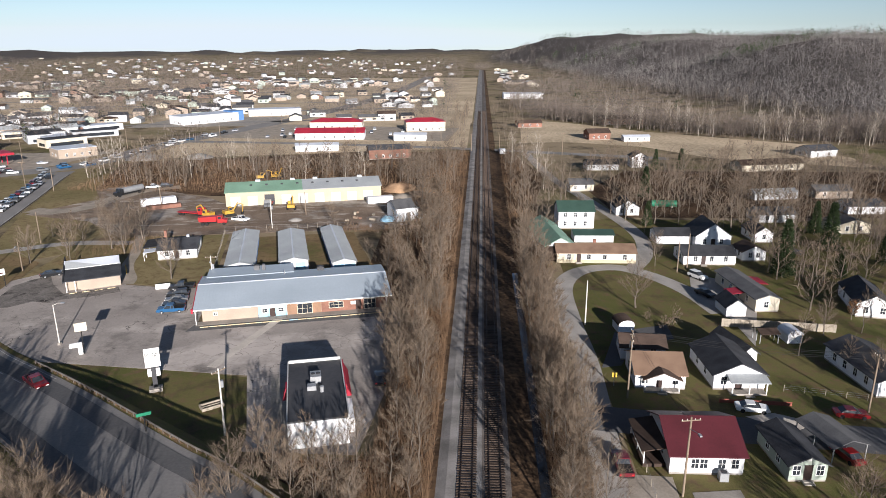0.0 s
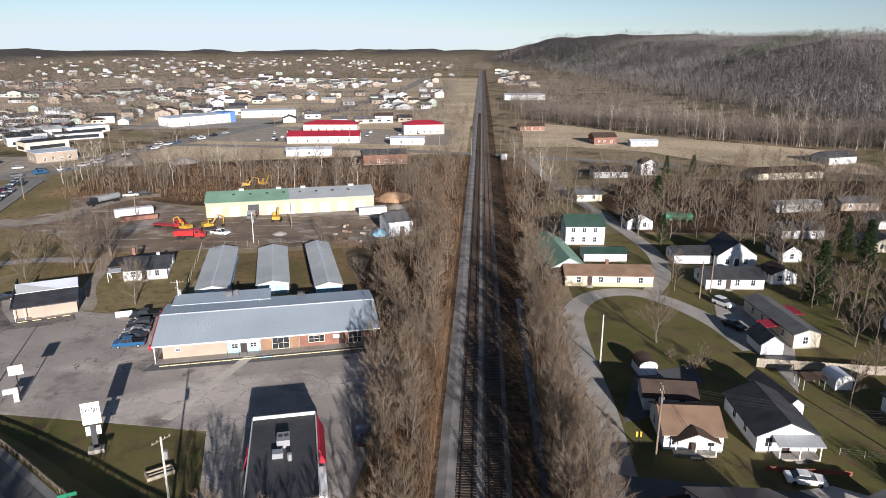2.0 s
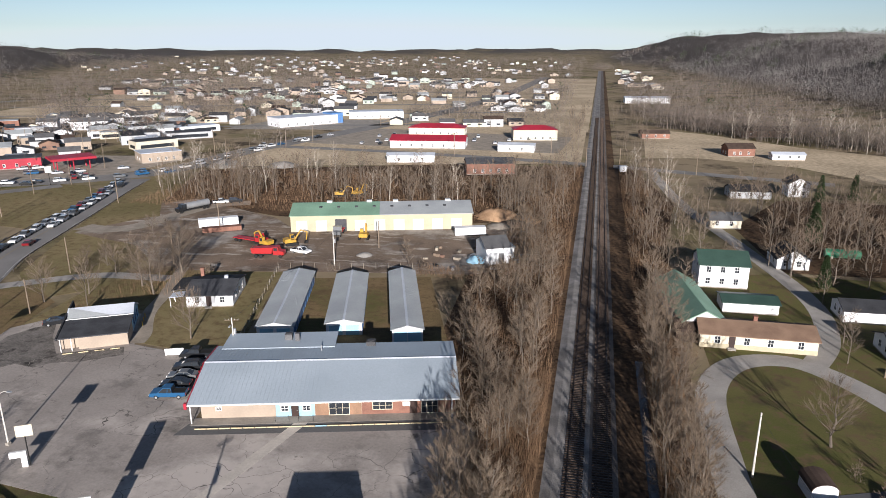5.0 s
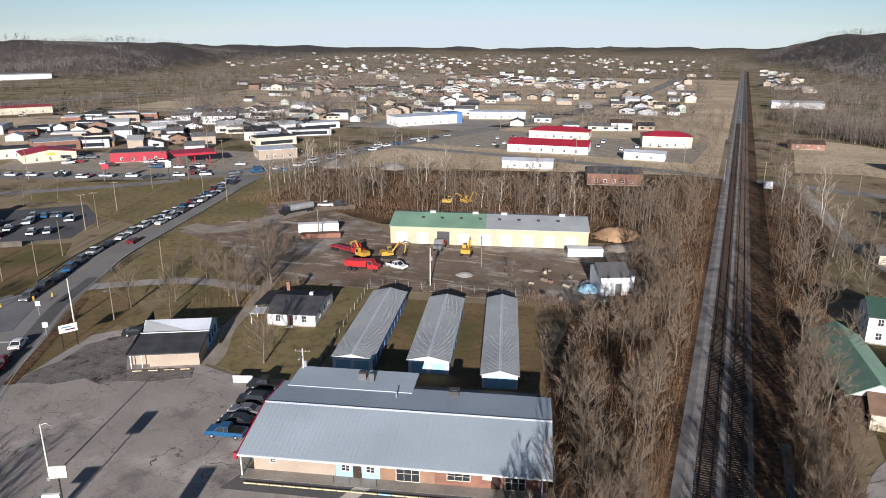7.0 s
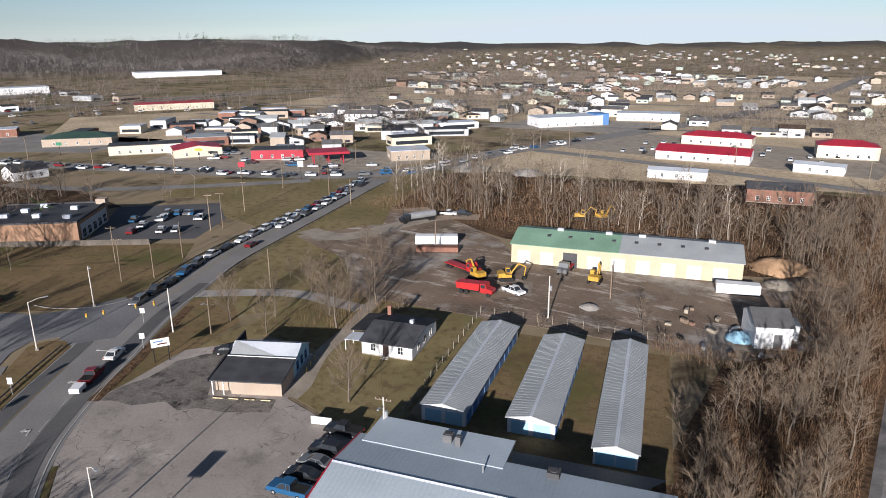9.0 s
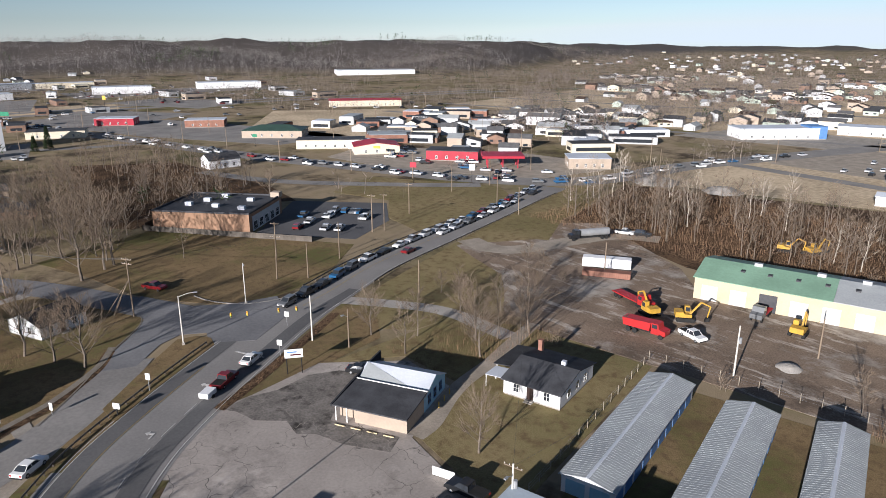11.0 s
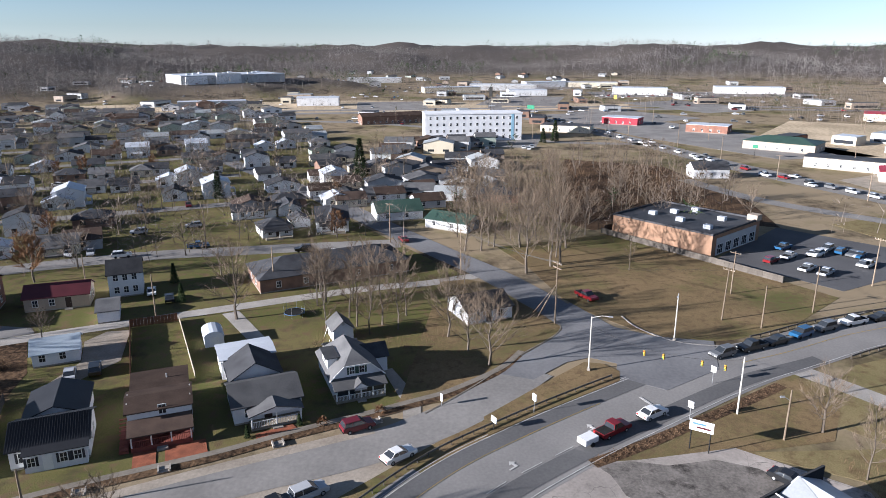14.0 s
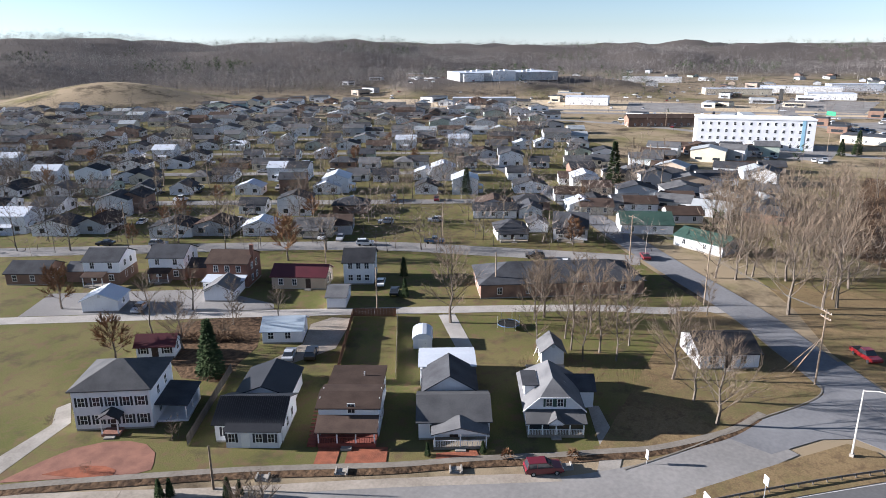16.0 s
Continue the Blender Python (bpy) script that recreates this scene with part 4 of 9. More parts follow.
def build_car(kind, tone, label, lite=False):
    """lite: without rims, bumpers and lights, for the farther ones."""
    length, width, body, cab = CAR_SHAPES[kind]
    hw = width / 2
    name = {"sedan": "car", "suv": "suv", "pickup": "pickup_truck"}[kind]
    ob = tagged(new(name), label, {"sedan": "car", "suv": "car", "pickup": "truck"}[kind], "vehicles on the roads and lots")
    b = part("body", Shape().prism(body, "y", -hw, hw), "car_" + tone, ob)
    for end in () if lite else (body[-4][0], body[0][0]):
        part("bumper", Shape().box(end - 0.08, -hw * 0.96, 0.4, end + 0.07, hw * 0.96, 0.58), "rubber", b)
    inset = 0.16
    cabin = Shape()
    (a, d), (p, q) = (cab[0], cab[3]), (cab[1], cab[2])
    L = [(a[0], -hw + 0.05, a[1]), (d[0], -hw + 0.05, d[1]), (q[0], -hw + 0.05 + inset, q[1]), (p[0], -hw + 0.05 + inset, p[1])]
    R = [(x, -yy, z) for x, yy, z in L]
    cabin.face(*L).face(*R[::-1]).face(L[0], L[3], R[3], R[0]).face(L[1], R[1], R[2], L[2])
    part("cabin_glass", cabin, "window_glass", ob)
    part("roof", Shape().box(p[0] - 0.02, -hw + 0.03 + inset, p[1] - 0.04, q[0] + 0.02, hw - 0.03 - inset, q[1] + 0.03), "car_" + tone, ob)
    for s in () if lite else (-1, 1):
        rf = Shape().tube((a[0] + 0.05, s * (hw - 0.06), a[1]), (p[0], s * (hw - 0.06 - inset), p[1]), 0.05, sides=4).tube((d[0], s * (hw - 0.06), d[1]), (q[0], s * (hw - 0.06 - inset), q[1]), 0.05, sides=4)
        mx = (p[0] + q[0]) / 2 - 0.1
        rf.tube((mx, s * (hw - 0.04), a[1]), (mx, s * (hw - 0.05 - inset), q[1]), 0.05, sides=4)
        part("window_frame", rf, "car_" + tone, ob)
    if kind == "pickup":
        part("bed", Shape().box(-2.68, -hw + 0.12, 0.95, -0.72, hw - 0.12, 1.086), "rubber", ob)
    axle = length * 0.31
    for xx in (-axle, axle):
        for s in (-1, 1):
            wh = part("wheel", shared(("wheel",), lambda: Shape().tube((0, -0.11, 0), (0, 0.11, 0), 0.34, sides=12), "rubber"), None, ob, at=pose(xx, s * (hw - 0.1), 0.34))
            if not lite:
                part("rim", shared(("rim",), lambda: Shape().tube((0, -0.12, 0), (0, 0.12, 0), 0.19, sides=10), "galvanised"), None, wh)
    for s in () if lite else (-1, 1):
        part("headlight", shared(("headlight",), lambda: Shape().box(-0.06, -0.2, -0.08, 0.06, 0.2, 0.08), "trim_white"), None, ob, at=pose(body[-4][0] - 0.03, s * (hw - 0.28), 0.72))
        part("tail_light", shared(("tail_light",), lambda: Shape().box(-0.04, -0.14, -0.1, 0.04, 0.14, 0.1), "machine_red"), None, ob, at=pose(body[0][0], s * (hw - 0.2), 0.82))
    return ob


CARS, FAR_CARS = {}, {}


def far_car(kind, tone, m):
    """A car far off: its shapes go into one mesh with the others."""
    length, width, body, cab = CAR_SHAPES[kind]
    hw = width / 2
    glass_shape = Shape().prism(cab, "y", -hw + 0.15, hw - 0.15)
    top = Shape().box(cab[1][0], -hw + 0.14, cab[1][1] - 0.05, cab[2][0], hw - 0.14, cab[2][1] + 0.03)
    tyres = Shape()
    for u in (-length * 0.31, length * 0.31):
        tyres.tube((u, -hw + 0.02, 0.34), (u, hw - 0.02, 0.34), 0.34, sides=8)
    for tone_name, shape in (("car_" + tone, Shape().prism(body, "y", -hw, hw)), ("car_" + tone, top), ("window_glass", glass_shape), ("rubber", tyres)):
        s = FAR_CARS.setdefault(tone_name, Shape())
        k = len(s.v)
        s.v += [tuple(m @ Vector(v)) for v in shape.v]
        s.f += [tuple(k + j for j in f) for f in shape.f]


def joined(name, label, category, shapes):
    """Shapes by material in one mesh of stuff."""
    me = bpy.data.meshes.new(name)
    vs, fs, at = [], [], []
    for tone, s in shapes.items():
        k = len(vs)
        vs += s.v
        fs += [tuple(k + j for j in f) for f in s.f]
        at += [len(me.materials)] * len(s.f)
        me.materials.append(M[tone])
    me.from_pydata(vs, [], fs)
    me.polygons.foreach_set("material_index", at)
    return tagged(new(name, me), label, category, kind="stuff")


def car(kind, tone, x, y, turn, z=0.06):
    word = {"sedan": "sedan", "suv": "sport utility car", "pickup": "pickup truck"}[kind]
    m = pose(x, y, z, 0, 0, turn)
    away = math.hypot(x + 60, y - 110)
    if away > 190:
        return far_car(kind, tone, m)
    key = kind, tone, away > 95
    if key not in CARS:
        CARS[key] = build_car(kind, tone, f"{tone} painted {word} standing on the asphalt", away > 95)
        CARS[key].matrix_basis = m
        return CARS[key]
    return copy_thing(CARS[key], m)


# ---- trees ----
def grow(rng, trunk, twigs, tall, spread, limbs, fork, bare=0.25, thick=0.16, tw=0.035, dense=9, lean=0.0, lite=False):
    """A tapered trunk with limbs (into trunk) and a crown of fine twigs (into twigs)."""
    if lite:
        limbs, fork, dense, tw = int(limbs * 0.75), max(fork - 1, 1), int(dense * 0.40), tw * 2.2
    base = Vector((0, 0, -0.15))
    top = Vector((rng.uniform(-1, 1) * lean * tall, rng.uniform(-1, 1) * lean * tall, tall * 0.78))
    knots = [base.lerp(top, i / 4) + Vector((rng.uniform(-1, 1), rng.uniform(-1, 1), 0)) * (0.025 * tall if 0 < i else 0) for i in range(5)]
    for i in range(4):
        trunk.tube(knots[i], knots[i + 1], thick * (1 - 0.21 * i), thick * (1 - 0.21 * (i + 1)), sides=5, caps=False)

    def spray(p, way, length, n):
        for _ in range(n):
            q = p + way * rng.uniform(0.1, 1) * length
            w = (way + Vector((rng.gauss(0, 0.42), rng.gauss(0, 0.42), rng.gauss(0.28, 0.34)))).normalized()
            ln = length * rng.uniform(0.35, 1.05)
            side = w.cross(Vector((rng.gauss(0, 1), rng.gauss(0, 1), rng.gauss(0, 1)))).normalized() * tw
            twigs.face(q - side, q + side, q + w * ln)

    for i in range(limbs):
        f = bare + (1 - bare) * (i + rng.uniform(0, 0.8)) / limbs
        k = min(int(f * 4), 3)
        p = knots[k].lerp(knots[k + 1], f * 4 - k) if f < 1 else knots[4]
        a = i * 2.4 + rng.uniform(-0.5, 0.5)
        up = 0.55 + 0.9 * f + rng.uniform(-0.1, 0.3)
        way = Vector((math.cos(a), math.sin(a), up)).normalized()
        ln = spread * (1.12 - 0.55 * f) * rng.uniform(0.75, 1.15)
        q = p + way * ln
        r = thick * (0.32 - 0.14 * f)
        bend = p.lerp(q, 0.5) + Vector((rng.gauss(0, 0.05), rng.gauss(0, 0.05), -0.05)) * ln
        trunk.tube(p, bend, r, r * 0.6, sides=3, caps=False), trunk.tube(bend, q, r * 0.6, r * 0.12, sides=3, caps=False)
        spray(p + way * ln * 0.35, way, ln * 0.65, dense)
        for _ in range(fork):
            s = p + way * ln * rng.uniform(0.3, 0.9)
            w2 = (way + Vector((rng.gauss(0, 0.5), rng.gauss(0, 0.5), rng.gauss(0.2, 0.3)))).normalized()
            l2 = ln * rng.uniform(0.4, 0.65)
            trunk.tube(s, s + w2 * l2, r * 0.36, r * 0.07, sides=3, caps=False)
            spray(s, w2, l2, dense)


TREES = {}


def tree_kind(kind, i):
    """One of a few bare trees of a kind, built when first asked for."""
    if (kind, i) in TREES:
        return TREES[kind, i]
    rng = random.Random(f"{kind}{i}")
    trunk, twigs = Shape(), Shape()
    bark, leaf = "bark", "twig"
    if kind == "tall":
        grow(rng, trunk, twigs, 12.5, 3.4, 17, 3, 0.22, 0.15, 0.0135, 19, 0.05, i > 9)
        label, cat = "bare grey-brown deciduous tree with fine twigs", "tree"
    elif kind == "round":
        grow(rng, trunk, twigs, 10.5, 5.0, 18, 5, 0.2, 0.22, 0.013, 15, 0.03, i > 9)
        label, cat = "bare spreading deciduous tree on grass", "tree"
    elif kind == "pale":
        bark, leaf = "bark_pale", "twig_pale"
        grow(rng, trunk, twigs, 15.0, 4.4, 16, 3, 0.25, 0.18, 0.012, 18, 0.05, i > 9)
        label, cat = "bare pale-barked sycamore tree", "tree"
    elif kind == "shrub":
        for _ in range(4):
            t2, w2 = Shape(), Shape()
            grow(rng, t2, w2, rng.uniform(3.2, 5.4), 1.5, 7, 2, 0.1, 0.035, 0.011, 18, 0.2, i > 9)
            dx, dy = rng.uniform(-1, 1), rng.uniform(-1, 1)
            for src, dst in ((t2, trunk), (w2, twigs)):
                k = len(dst.v)
                dst.v += [(x + dx, y + dy, z) for x, y, z in src.v]
                dst.f += [tuple(k + j for j in f) for f in src.f]
        label, cat = "bare brown shrub of many thin stems", "shrub"
    elif kind == "oak":
        leaf = "oak_leaves"
        grow(rng, trunk, twigs, 8.5, 3.6, 18, 4, 0.2, 0.2, 0.05, 18, 0.03)
        label, cat = "tree still holding dry russet leaves", "tree"
    else:
        leaf = "needles"
        tall = 10.0
        trunk.tube((0, 0, -0.1), (0, 0, tall * 0.95), 0.2, 0.03, sides=6)
        for _ in range(3000):
            f = rng.random() ** 1.1
            a = rng.uniform(0, 2 * math.pi)
            rad = 2.7 * (1 - f) ** 0.85 * rng.uniform(0.35, 1.08) + 0.12
            p = Vector((math.cos(a) * rad * 0.7, math.sin(a) * rad * 0.7, 0.5 + f * (tall - 0.6)))
            w = Vector((math.cos(a), math.sin(a), rng.uniform(-0.35, 0.35))).normalized()
            side = Vector((-math.sin(a), math.cos(a), rng.uniform(-0.6, 0.6))) * rng.uniform(0.1, 0.22)
            twigs.face(p - side, p + side, p + w * rng.uniform(0.35, 0.7))
        label, cat = "dark green conifer with a dense pointed crown", "tree"
    name = "shrub" if kind == "shrub" else "tree"
    TREES[kind, i] = (trunk.mesh("trunk", M[bark]), twigs.mesh("crown", M[leaf]), label, cat, name)
    return TREES[kind, i]


NEAR = Vector((-60.0, 110.0))
WOOD = {}


def tree(kind, x, y, size=1.0, seed=None, z=None):
    """A tree as a thing of its own near the middle of the place; farther off it joins the wood."""
    k = random.randrange(4) if seed is None else seed
    if -58 < x < -19.2 and 104 < y < 142 or -31 < x < -17 and 186 < y < 209 or -40 < x < -15 and 71 < y < 94 and size < 1:
        return None                                      # no tree stands in a building
    away = (Vector((x, y)) - NEAR).length
    far = (away > 108 or y < 52 and x > -90) and kind not in ("fir", "oak")
    trunk, crown, label, cat, name = tree_kind(kind, k + 10 if away > 128 and far else k)
    m = pose(x, y, height(x, y) if z is None else z, 0, 0, random.uniform(0, 360)) @ Matrix.Diagonal((size, size, size * random.uniform(0.9, 1.12), 1))
    if far:
        for data in (trunk, crown):
            WOOD.setdefault(data.materials[0].name, []).append((data, m))
        return None
    ob = tagged(new(name), label, cat, "bare trees" if kind not in ("fir",) else "conifers")
    ob.matrix_basis = m
    part("trunk", trunk, None, ob), part("crown", crown, None, ob)
    return ob


def join_wood():
    """All the trees beyond the near ones, in one mesh."""
    me = bpy.data.meshes.new("wood_trees")
    vs, fs, at, count = [], [], [], 0
    for tone, items in WOOD.items():
        for data, m in items:
            n = len(data.vertices)
            v = np.empty(3 * n)
            data.vertices.foreach_get("co", v)
            a = np.array(m)
            vs.append(v.reshape(-1, 3) @ a[:3, :3].T + a[:3, 3])
            fs += [tuple(i + count for i in p.vertices) for p in data.polygons]
            at += [len(me.materials)] * len(data.polygons)
            count += n
        me.materials.append(M[tone])
    me.from_pydata(np.concatenate(vs), [], fs)
    me.polygons.foreach_set("material_index", at)
    return tagged(new("wood_trees", me), "bare winter trees of the woods beyond", "trees", kind="stuff")


# ---- north-west side of the tracks: shop, storage sheds, yard ----
def shop():
    ob = thing("shop_building", "long single-storey shop with a pale blue-grey metal roof", "building", -56.0, 116.6, 15.4)
    w, d = 37.5, 15.6
    part("wall", Shape().box(0, 0, 0, w, d, 3.2), "siding_tan", ob)
    s = Shape()
    s.prism([(-1.7, 3.1), (8.3, 5.0), (15.9, 4.3), (15.9, 4.45), (8.3, 5.17), (-1.7, 3.28)], "x", -1.4, w + 0.6)
    roof = part("roof", s, "metal_bluegrey", ob)
    ribs = Shape()
    for i in range(int(w / 0.6)):
        u = -1.2 + 0.62 * i
        ribs.prism([(-1.7, 3.28), (8.3, 5.17), (8.3, 5.22), (-1.7, 3.33)], "x", u, u + 0.05).prism([(8.3, 5.17), (15.9, 4.45), (15.9, 4.5), (8.3, 5.22)], "x", u, u + 0.05)
    part("roof_seams", ribs, "metal_bluegrey", roof)
    part("fascia_end", Shape().box(-1.75, -2.0, 2.7, -1.35, -1.5, 3.6), "metal_red", ob, "red painted fascia end")
    part("fascia", Shape().prism([(-1.72, 2.95), (-1.72, 3.36), (8.3, 5.25), (16.0, 4.52), (16.0, 4.1), (8.3, 4.8)], "x", -1.55, -1.4), "metal_red", ob, "red painted fascia board")
    part("gutter", Shape().box(-1.4, -1.85, 3.08, w + 0.6, -1.7, 3.26), "trim_white", ob)
    part("annex", Shape().box(0, d, 0, 18, d + 4.4, 4.5), "siding_tan", ob)
    part("annex_roof", Shape().box(-0.3, d - 1.5, 4.5, 18.3, d + 4.7, 4.75), "metal_bluegrey", ob)
    part("front_panel", Shape().box(10.9, -0.06, 0.1, 16.6, 0.0, 3.1), "siding_blue", ob, "blue painted front section")
    part("front_panel", Shape().box(16.65, -0.05, 0.1, 23.5, 0.0, 3.1), "brick_tan", ob, "tan stone front section")
    part("front_panel", Shape().box(23.55, -0.05, 0.1, 37.45, 0.0, 3.1), "brick_red", ob, "red brick front section")
    sb = part("sign_board", Shape().box(11.5, -0.30, 1.95, 16.0, -0.18, 2.5), "sign_white", ob)
    for u in (12.3, 13.7, 15.1):
        part("lettering", Shape().box(u - 0.5, -0.325, 2.12, u + 0.5, -0.30, 2.34), "galvanised", sb)
    part("sign_bracket", Shape().box(11.7, -0.18, 2.1, 11.9, -0.06, 2.3).box(15.6, -0.18, 2.1, 15.8, -0.06, 2.3), "rubber", ob)
    for u, zc, ww, hh, n in ((12.2, 1.4, 1.0, 0.8, 1), (15.4, 1.4, 1.0, 0.8, 1), (20.2, 1.25, 2.9, 2.1, 2), (26.6, 1.5, 2.8, 1.2, 2), (33.6, 1.2, 2.4, 2.1, 2)):
        window(ob, pose(u, -0.06, zc), ww, hh, frame_mat="siding_cream" if u > 18 else "trim_white", bars=n)
    part("notice_board", Shape().box(29.6, -0.1, 1.3, 30.7, -0.05, 2.0), "sign_white", ob)
    for u in (11.0, 13.0, 14.4, 16.5):
        part("rail_post", Shape().tube((u, -1.5, 0.07), (u, -1.5, 1.1), 0.03, sides=5), "rubber", ob)
    window(ob, pose(2.6, 0, 1.6), 0.7, 0.5)
    door(ob, pose(13.7, -0.06, 0.05)), door(ob, pose(31.2, -0.06, 0.05), 1.0, 2.1)
    for u in (-1.1, 36.8):
        part("post", Shape().box(u, -1.55, 0, u + 0.14, -1.41, 3.1), "trim_white", ob)
    part("walkway", Shape().box(-1.2, -2.0, 0, w, 0, 0.085), "concrete", ob)
    part("ridge_cap", Shape().prism([(8.05, 5.12), (8.3, 5.27), (8.55, 5.14)], "x", -1.4, w + 0.6), "metal_white", roof)
    for u, v, z, sx, sy, sz in ((9.6, 17.0, 4.75, 1.2, 1.2, 1.0), (11.4, 16.6, 4.75, 0.7, 0.7, 1.3), (23.5, 14.2, 4.5, 1.5, 1.5, 0.8)):
        unit = part("roof_unit", Shape().box(u, v, z, u + sx, v + sy, z + sz), "shingle_grey", ob)
        part("roof_fan", Shape().tube((u + sx / 2, v + sy / 2, z + sz), (u + sx / 2, v + sy / 2, z + sz + 0.12), sx * 0.36, sides=10), "membrane_black", unit)
    part("vent_pipe", Shape().tube((16.3, 12.5, 4.6), (16.3, 12.5, 5.7), 0.1, sides=8), "galvanised", ob)
    for i in range(22):
        tone = "siding_blue" if i == 10 else "stop_cream"
        tagged(part("wheel_stop", shared(("wheel_stop", tone), lambda: Shape().prism([(-0.09, 0), (0.09, 0), (0.06, 0.14), (-0.06, 0.14)], "x", -0.8, 0.8), tone), None,
                    at=pose(-56, 116.6, 0.05, 0, 0, 15.4) @ pose(0.6 + 1.72 * i, -3.0, 0)), "painted concrete parking stop on the asphalt", "parking stop", "parking stops")


shop()
sheet("pavement", [(-57.5, 111.6), (-57.0, 115.0), (-20.6, 125.0), (-19.6, 121.6)], 0.058, "asphalt_worn", "dark sealed asphalt strip before the shop", "car park")


def storage(x, y, turn, w, d):
    ob = thing("storage_shed", "long low storage unit building with grey metal roof and blue doors", "storage building", x, y, turn, group="storage sheds")
    part("wall", block(w, d, 2.5, 0.75, "y"), "siding_white", ob)
    rf = part("roof", gable_roof(w, d, 2.5, 0.75, 0.3, "y", 0.12, 0.3), "metal_grey", ob)
    part("ridge_cap", Shape().prism([(w / 2 - 0.25, 3.31), (w / 2, 3.42), (w / 2 + 0.25, 3.31)], "y", -0.3, d + 0.3), "metal_white", rf)
    ribs = Shape()
    for i in range(int((d + 0.5) / 0.5)):
        v = -0.25 + 0.5 * i
        ribs.prism([(-0.28, 2.56), (w / 2, 3.37), (w / 2, 3.385), (-0.28, 2.575)], "y", v, v + 0.06).prism([(w / 2, 3.37), (w + 0.28, 2.56), (w + 0.28, 2.575), (w / 2, 3.385)], "y", v, v + 0.06)
    part("roof_ribs", ribs, "metal_grey", rf)
    for i in range(int(d / 3.1)):
        for s, turned in ((0, -90), (w, 90)):
            part("roller_door", shared(("roller_door",), lambda: Shape().box(-1.2, -0.04, 0, 1.2, 0.01, 2.1), "trim_blue"), None, ob, at=pose(s, 1.7 + 3.1 * i, 0.05, 0, 0, turned))
    for u in (w * 0.27, w * 0.73):
        part("roller_door", shared(("roller_door", 2), lambda: Shape().box(-1.25, -0.04, 0, 1.25, 0.01, 2.0), "siding_blue"), None, ob, at=pose(u, 0, 0.05))
    return ob


storage(-61.5, 144.6, 15.7, 6.8, 32.0)
storage(-49.4, 148.8, 16.5, 6.8, 29.0)
storage(-36.3, 148.6, 17.6, 5.7, 34.0)
sheet("lawn", [(-71, 178), (-60, 142), (-26, 150), (-38, 186)], 0.045, "dry_grass", "dry grass strips between the storage sheds", "lawn")
sheet("gravel_strip", [(-61, 141), (-27, 150.5), (-28.6, 147), (-60, 138.5)], 0.05, "asphalt_grey", "asphalt lane behind the shop", "pavement")


def green_building():
    ob = thing("workshop_building", "long cream workshop with a green and grey metal roof", "building", -87.6, 216.8, 16.4)
    w, d, cut = 53.5, 17.0, 26.0
    part("wall", block(w, d, 4.9, 1.8, "x"), "block_yellow", ob)
    for a, b, tone in ((-0.3, cut, "metal_green_pale"), (cut + 0.02, w + 0.3, "metal_grey")):
        part("roof", Shape().prism([(-0.5, 4.8), (d / 2, 6.75), (d + 0.5, 4.8), (d + 0.5, 4.95), (d / 2, 6.92), (-0.5, 4.95)], "x", a, b), tone, ob)
    for i in range(9):
        u = 3.2 + 5.7 * i
        if i == 2:
            # no opening is cut: a black panel stands for the shaded bay
            part("open_bay", Shape().box(u - 1.7, -0.05, 0, u + 1.7, 0.3, 3.7), "membrane_black", ob, "black panel for the shade inside an open bay")
        else:
            garage_door(ob, pose(u, 0, 0.05), 3.2, 3.3)
    for i in range(8):
        u = 8 + 5.3 * i
        part("skylight", Shape().box(u, d * 0.27, 6.05, u + 0.9, d * 0.27 + 1.6, 6.35), "membrane_black", ob)
    for u in (10.0, 22.0, 30.0, 46.0):
        part("roof_vent", Shape().box(u, d / 2 - 0.5, 6.8, u + 1.6, d / 2 + 0.5, 7.5), "galvanised", ob)
    return ob


green_building()
outb = house("weathered white outbuilding with a grey metal roof beside the yard", -26.6, 197.5, 26, 6.2, 9.0, 4.4, 1.9, "x", "siding_white", "shingle_grey", front=(), sides=0, category="outbuilding", over=0.2)
part("sliding_door", Shape().box(0.8, -0.07, 0.2, 3.0, 0.0, 3.2), "siding_grey", outb), part("sliding_door", Shape().box(3.2, -0.06, 0.2, 4.6, 0.0, 3.0), "shingle_grey", outb)
part("lean_to", Shape().box(6.2, 4.6, 0, 9.0, 8.6, 3.0), "siding_white", outb), part("lean_to_roof", Shape().prism([(6.2, 3.5), (9.3, 2.9), (9.3, 3.02), (6.2, 3.62)], "y", 4.3, 8.9), "metal_grey", outb)


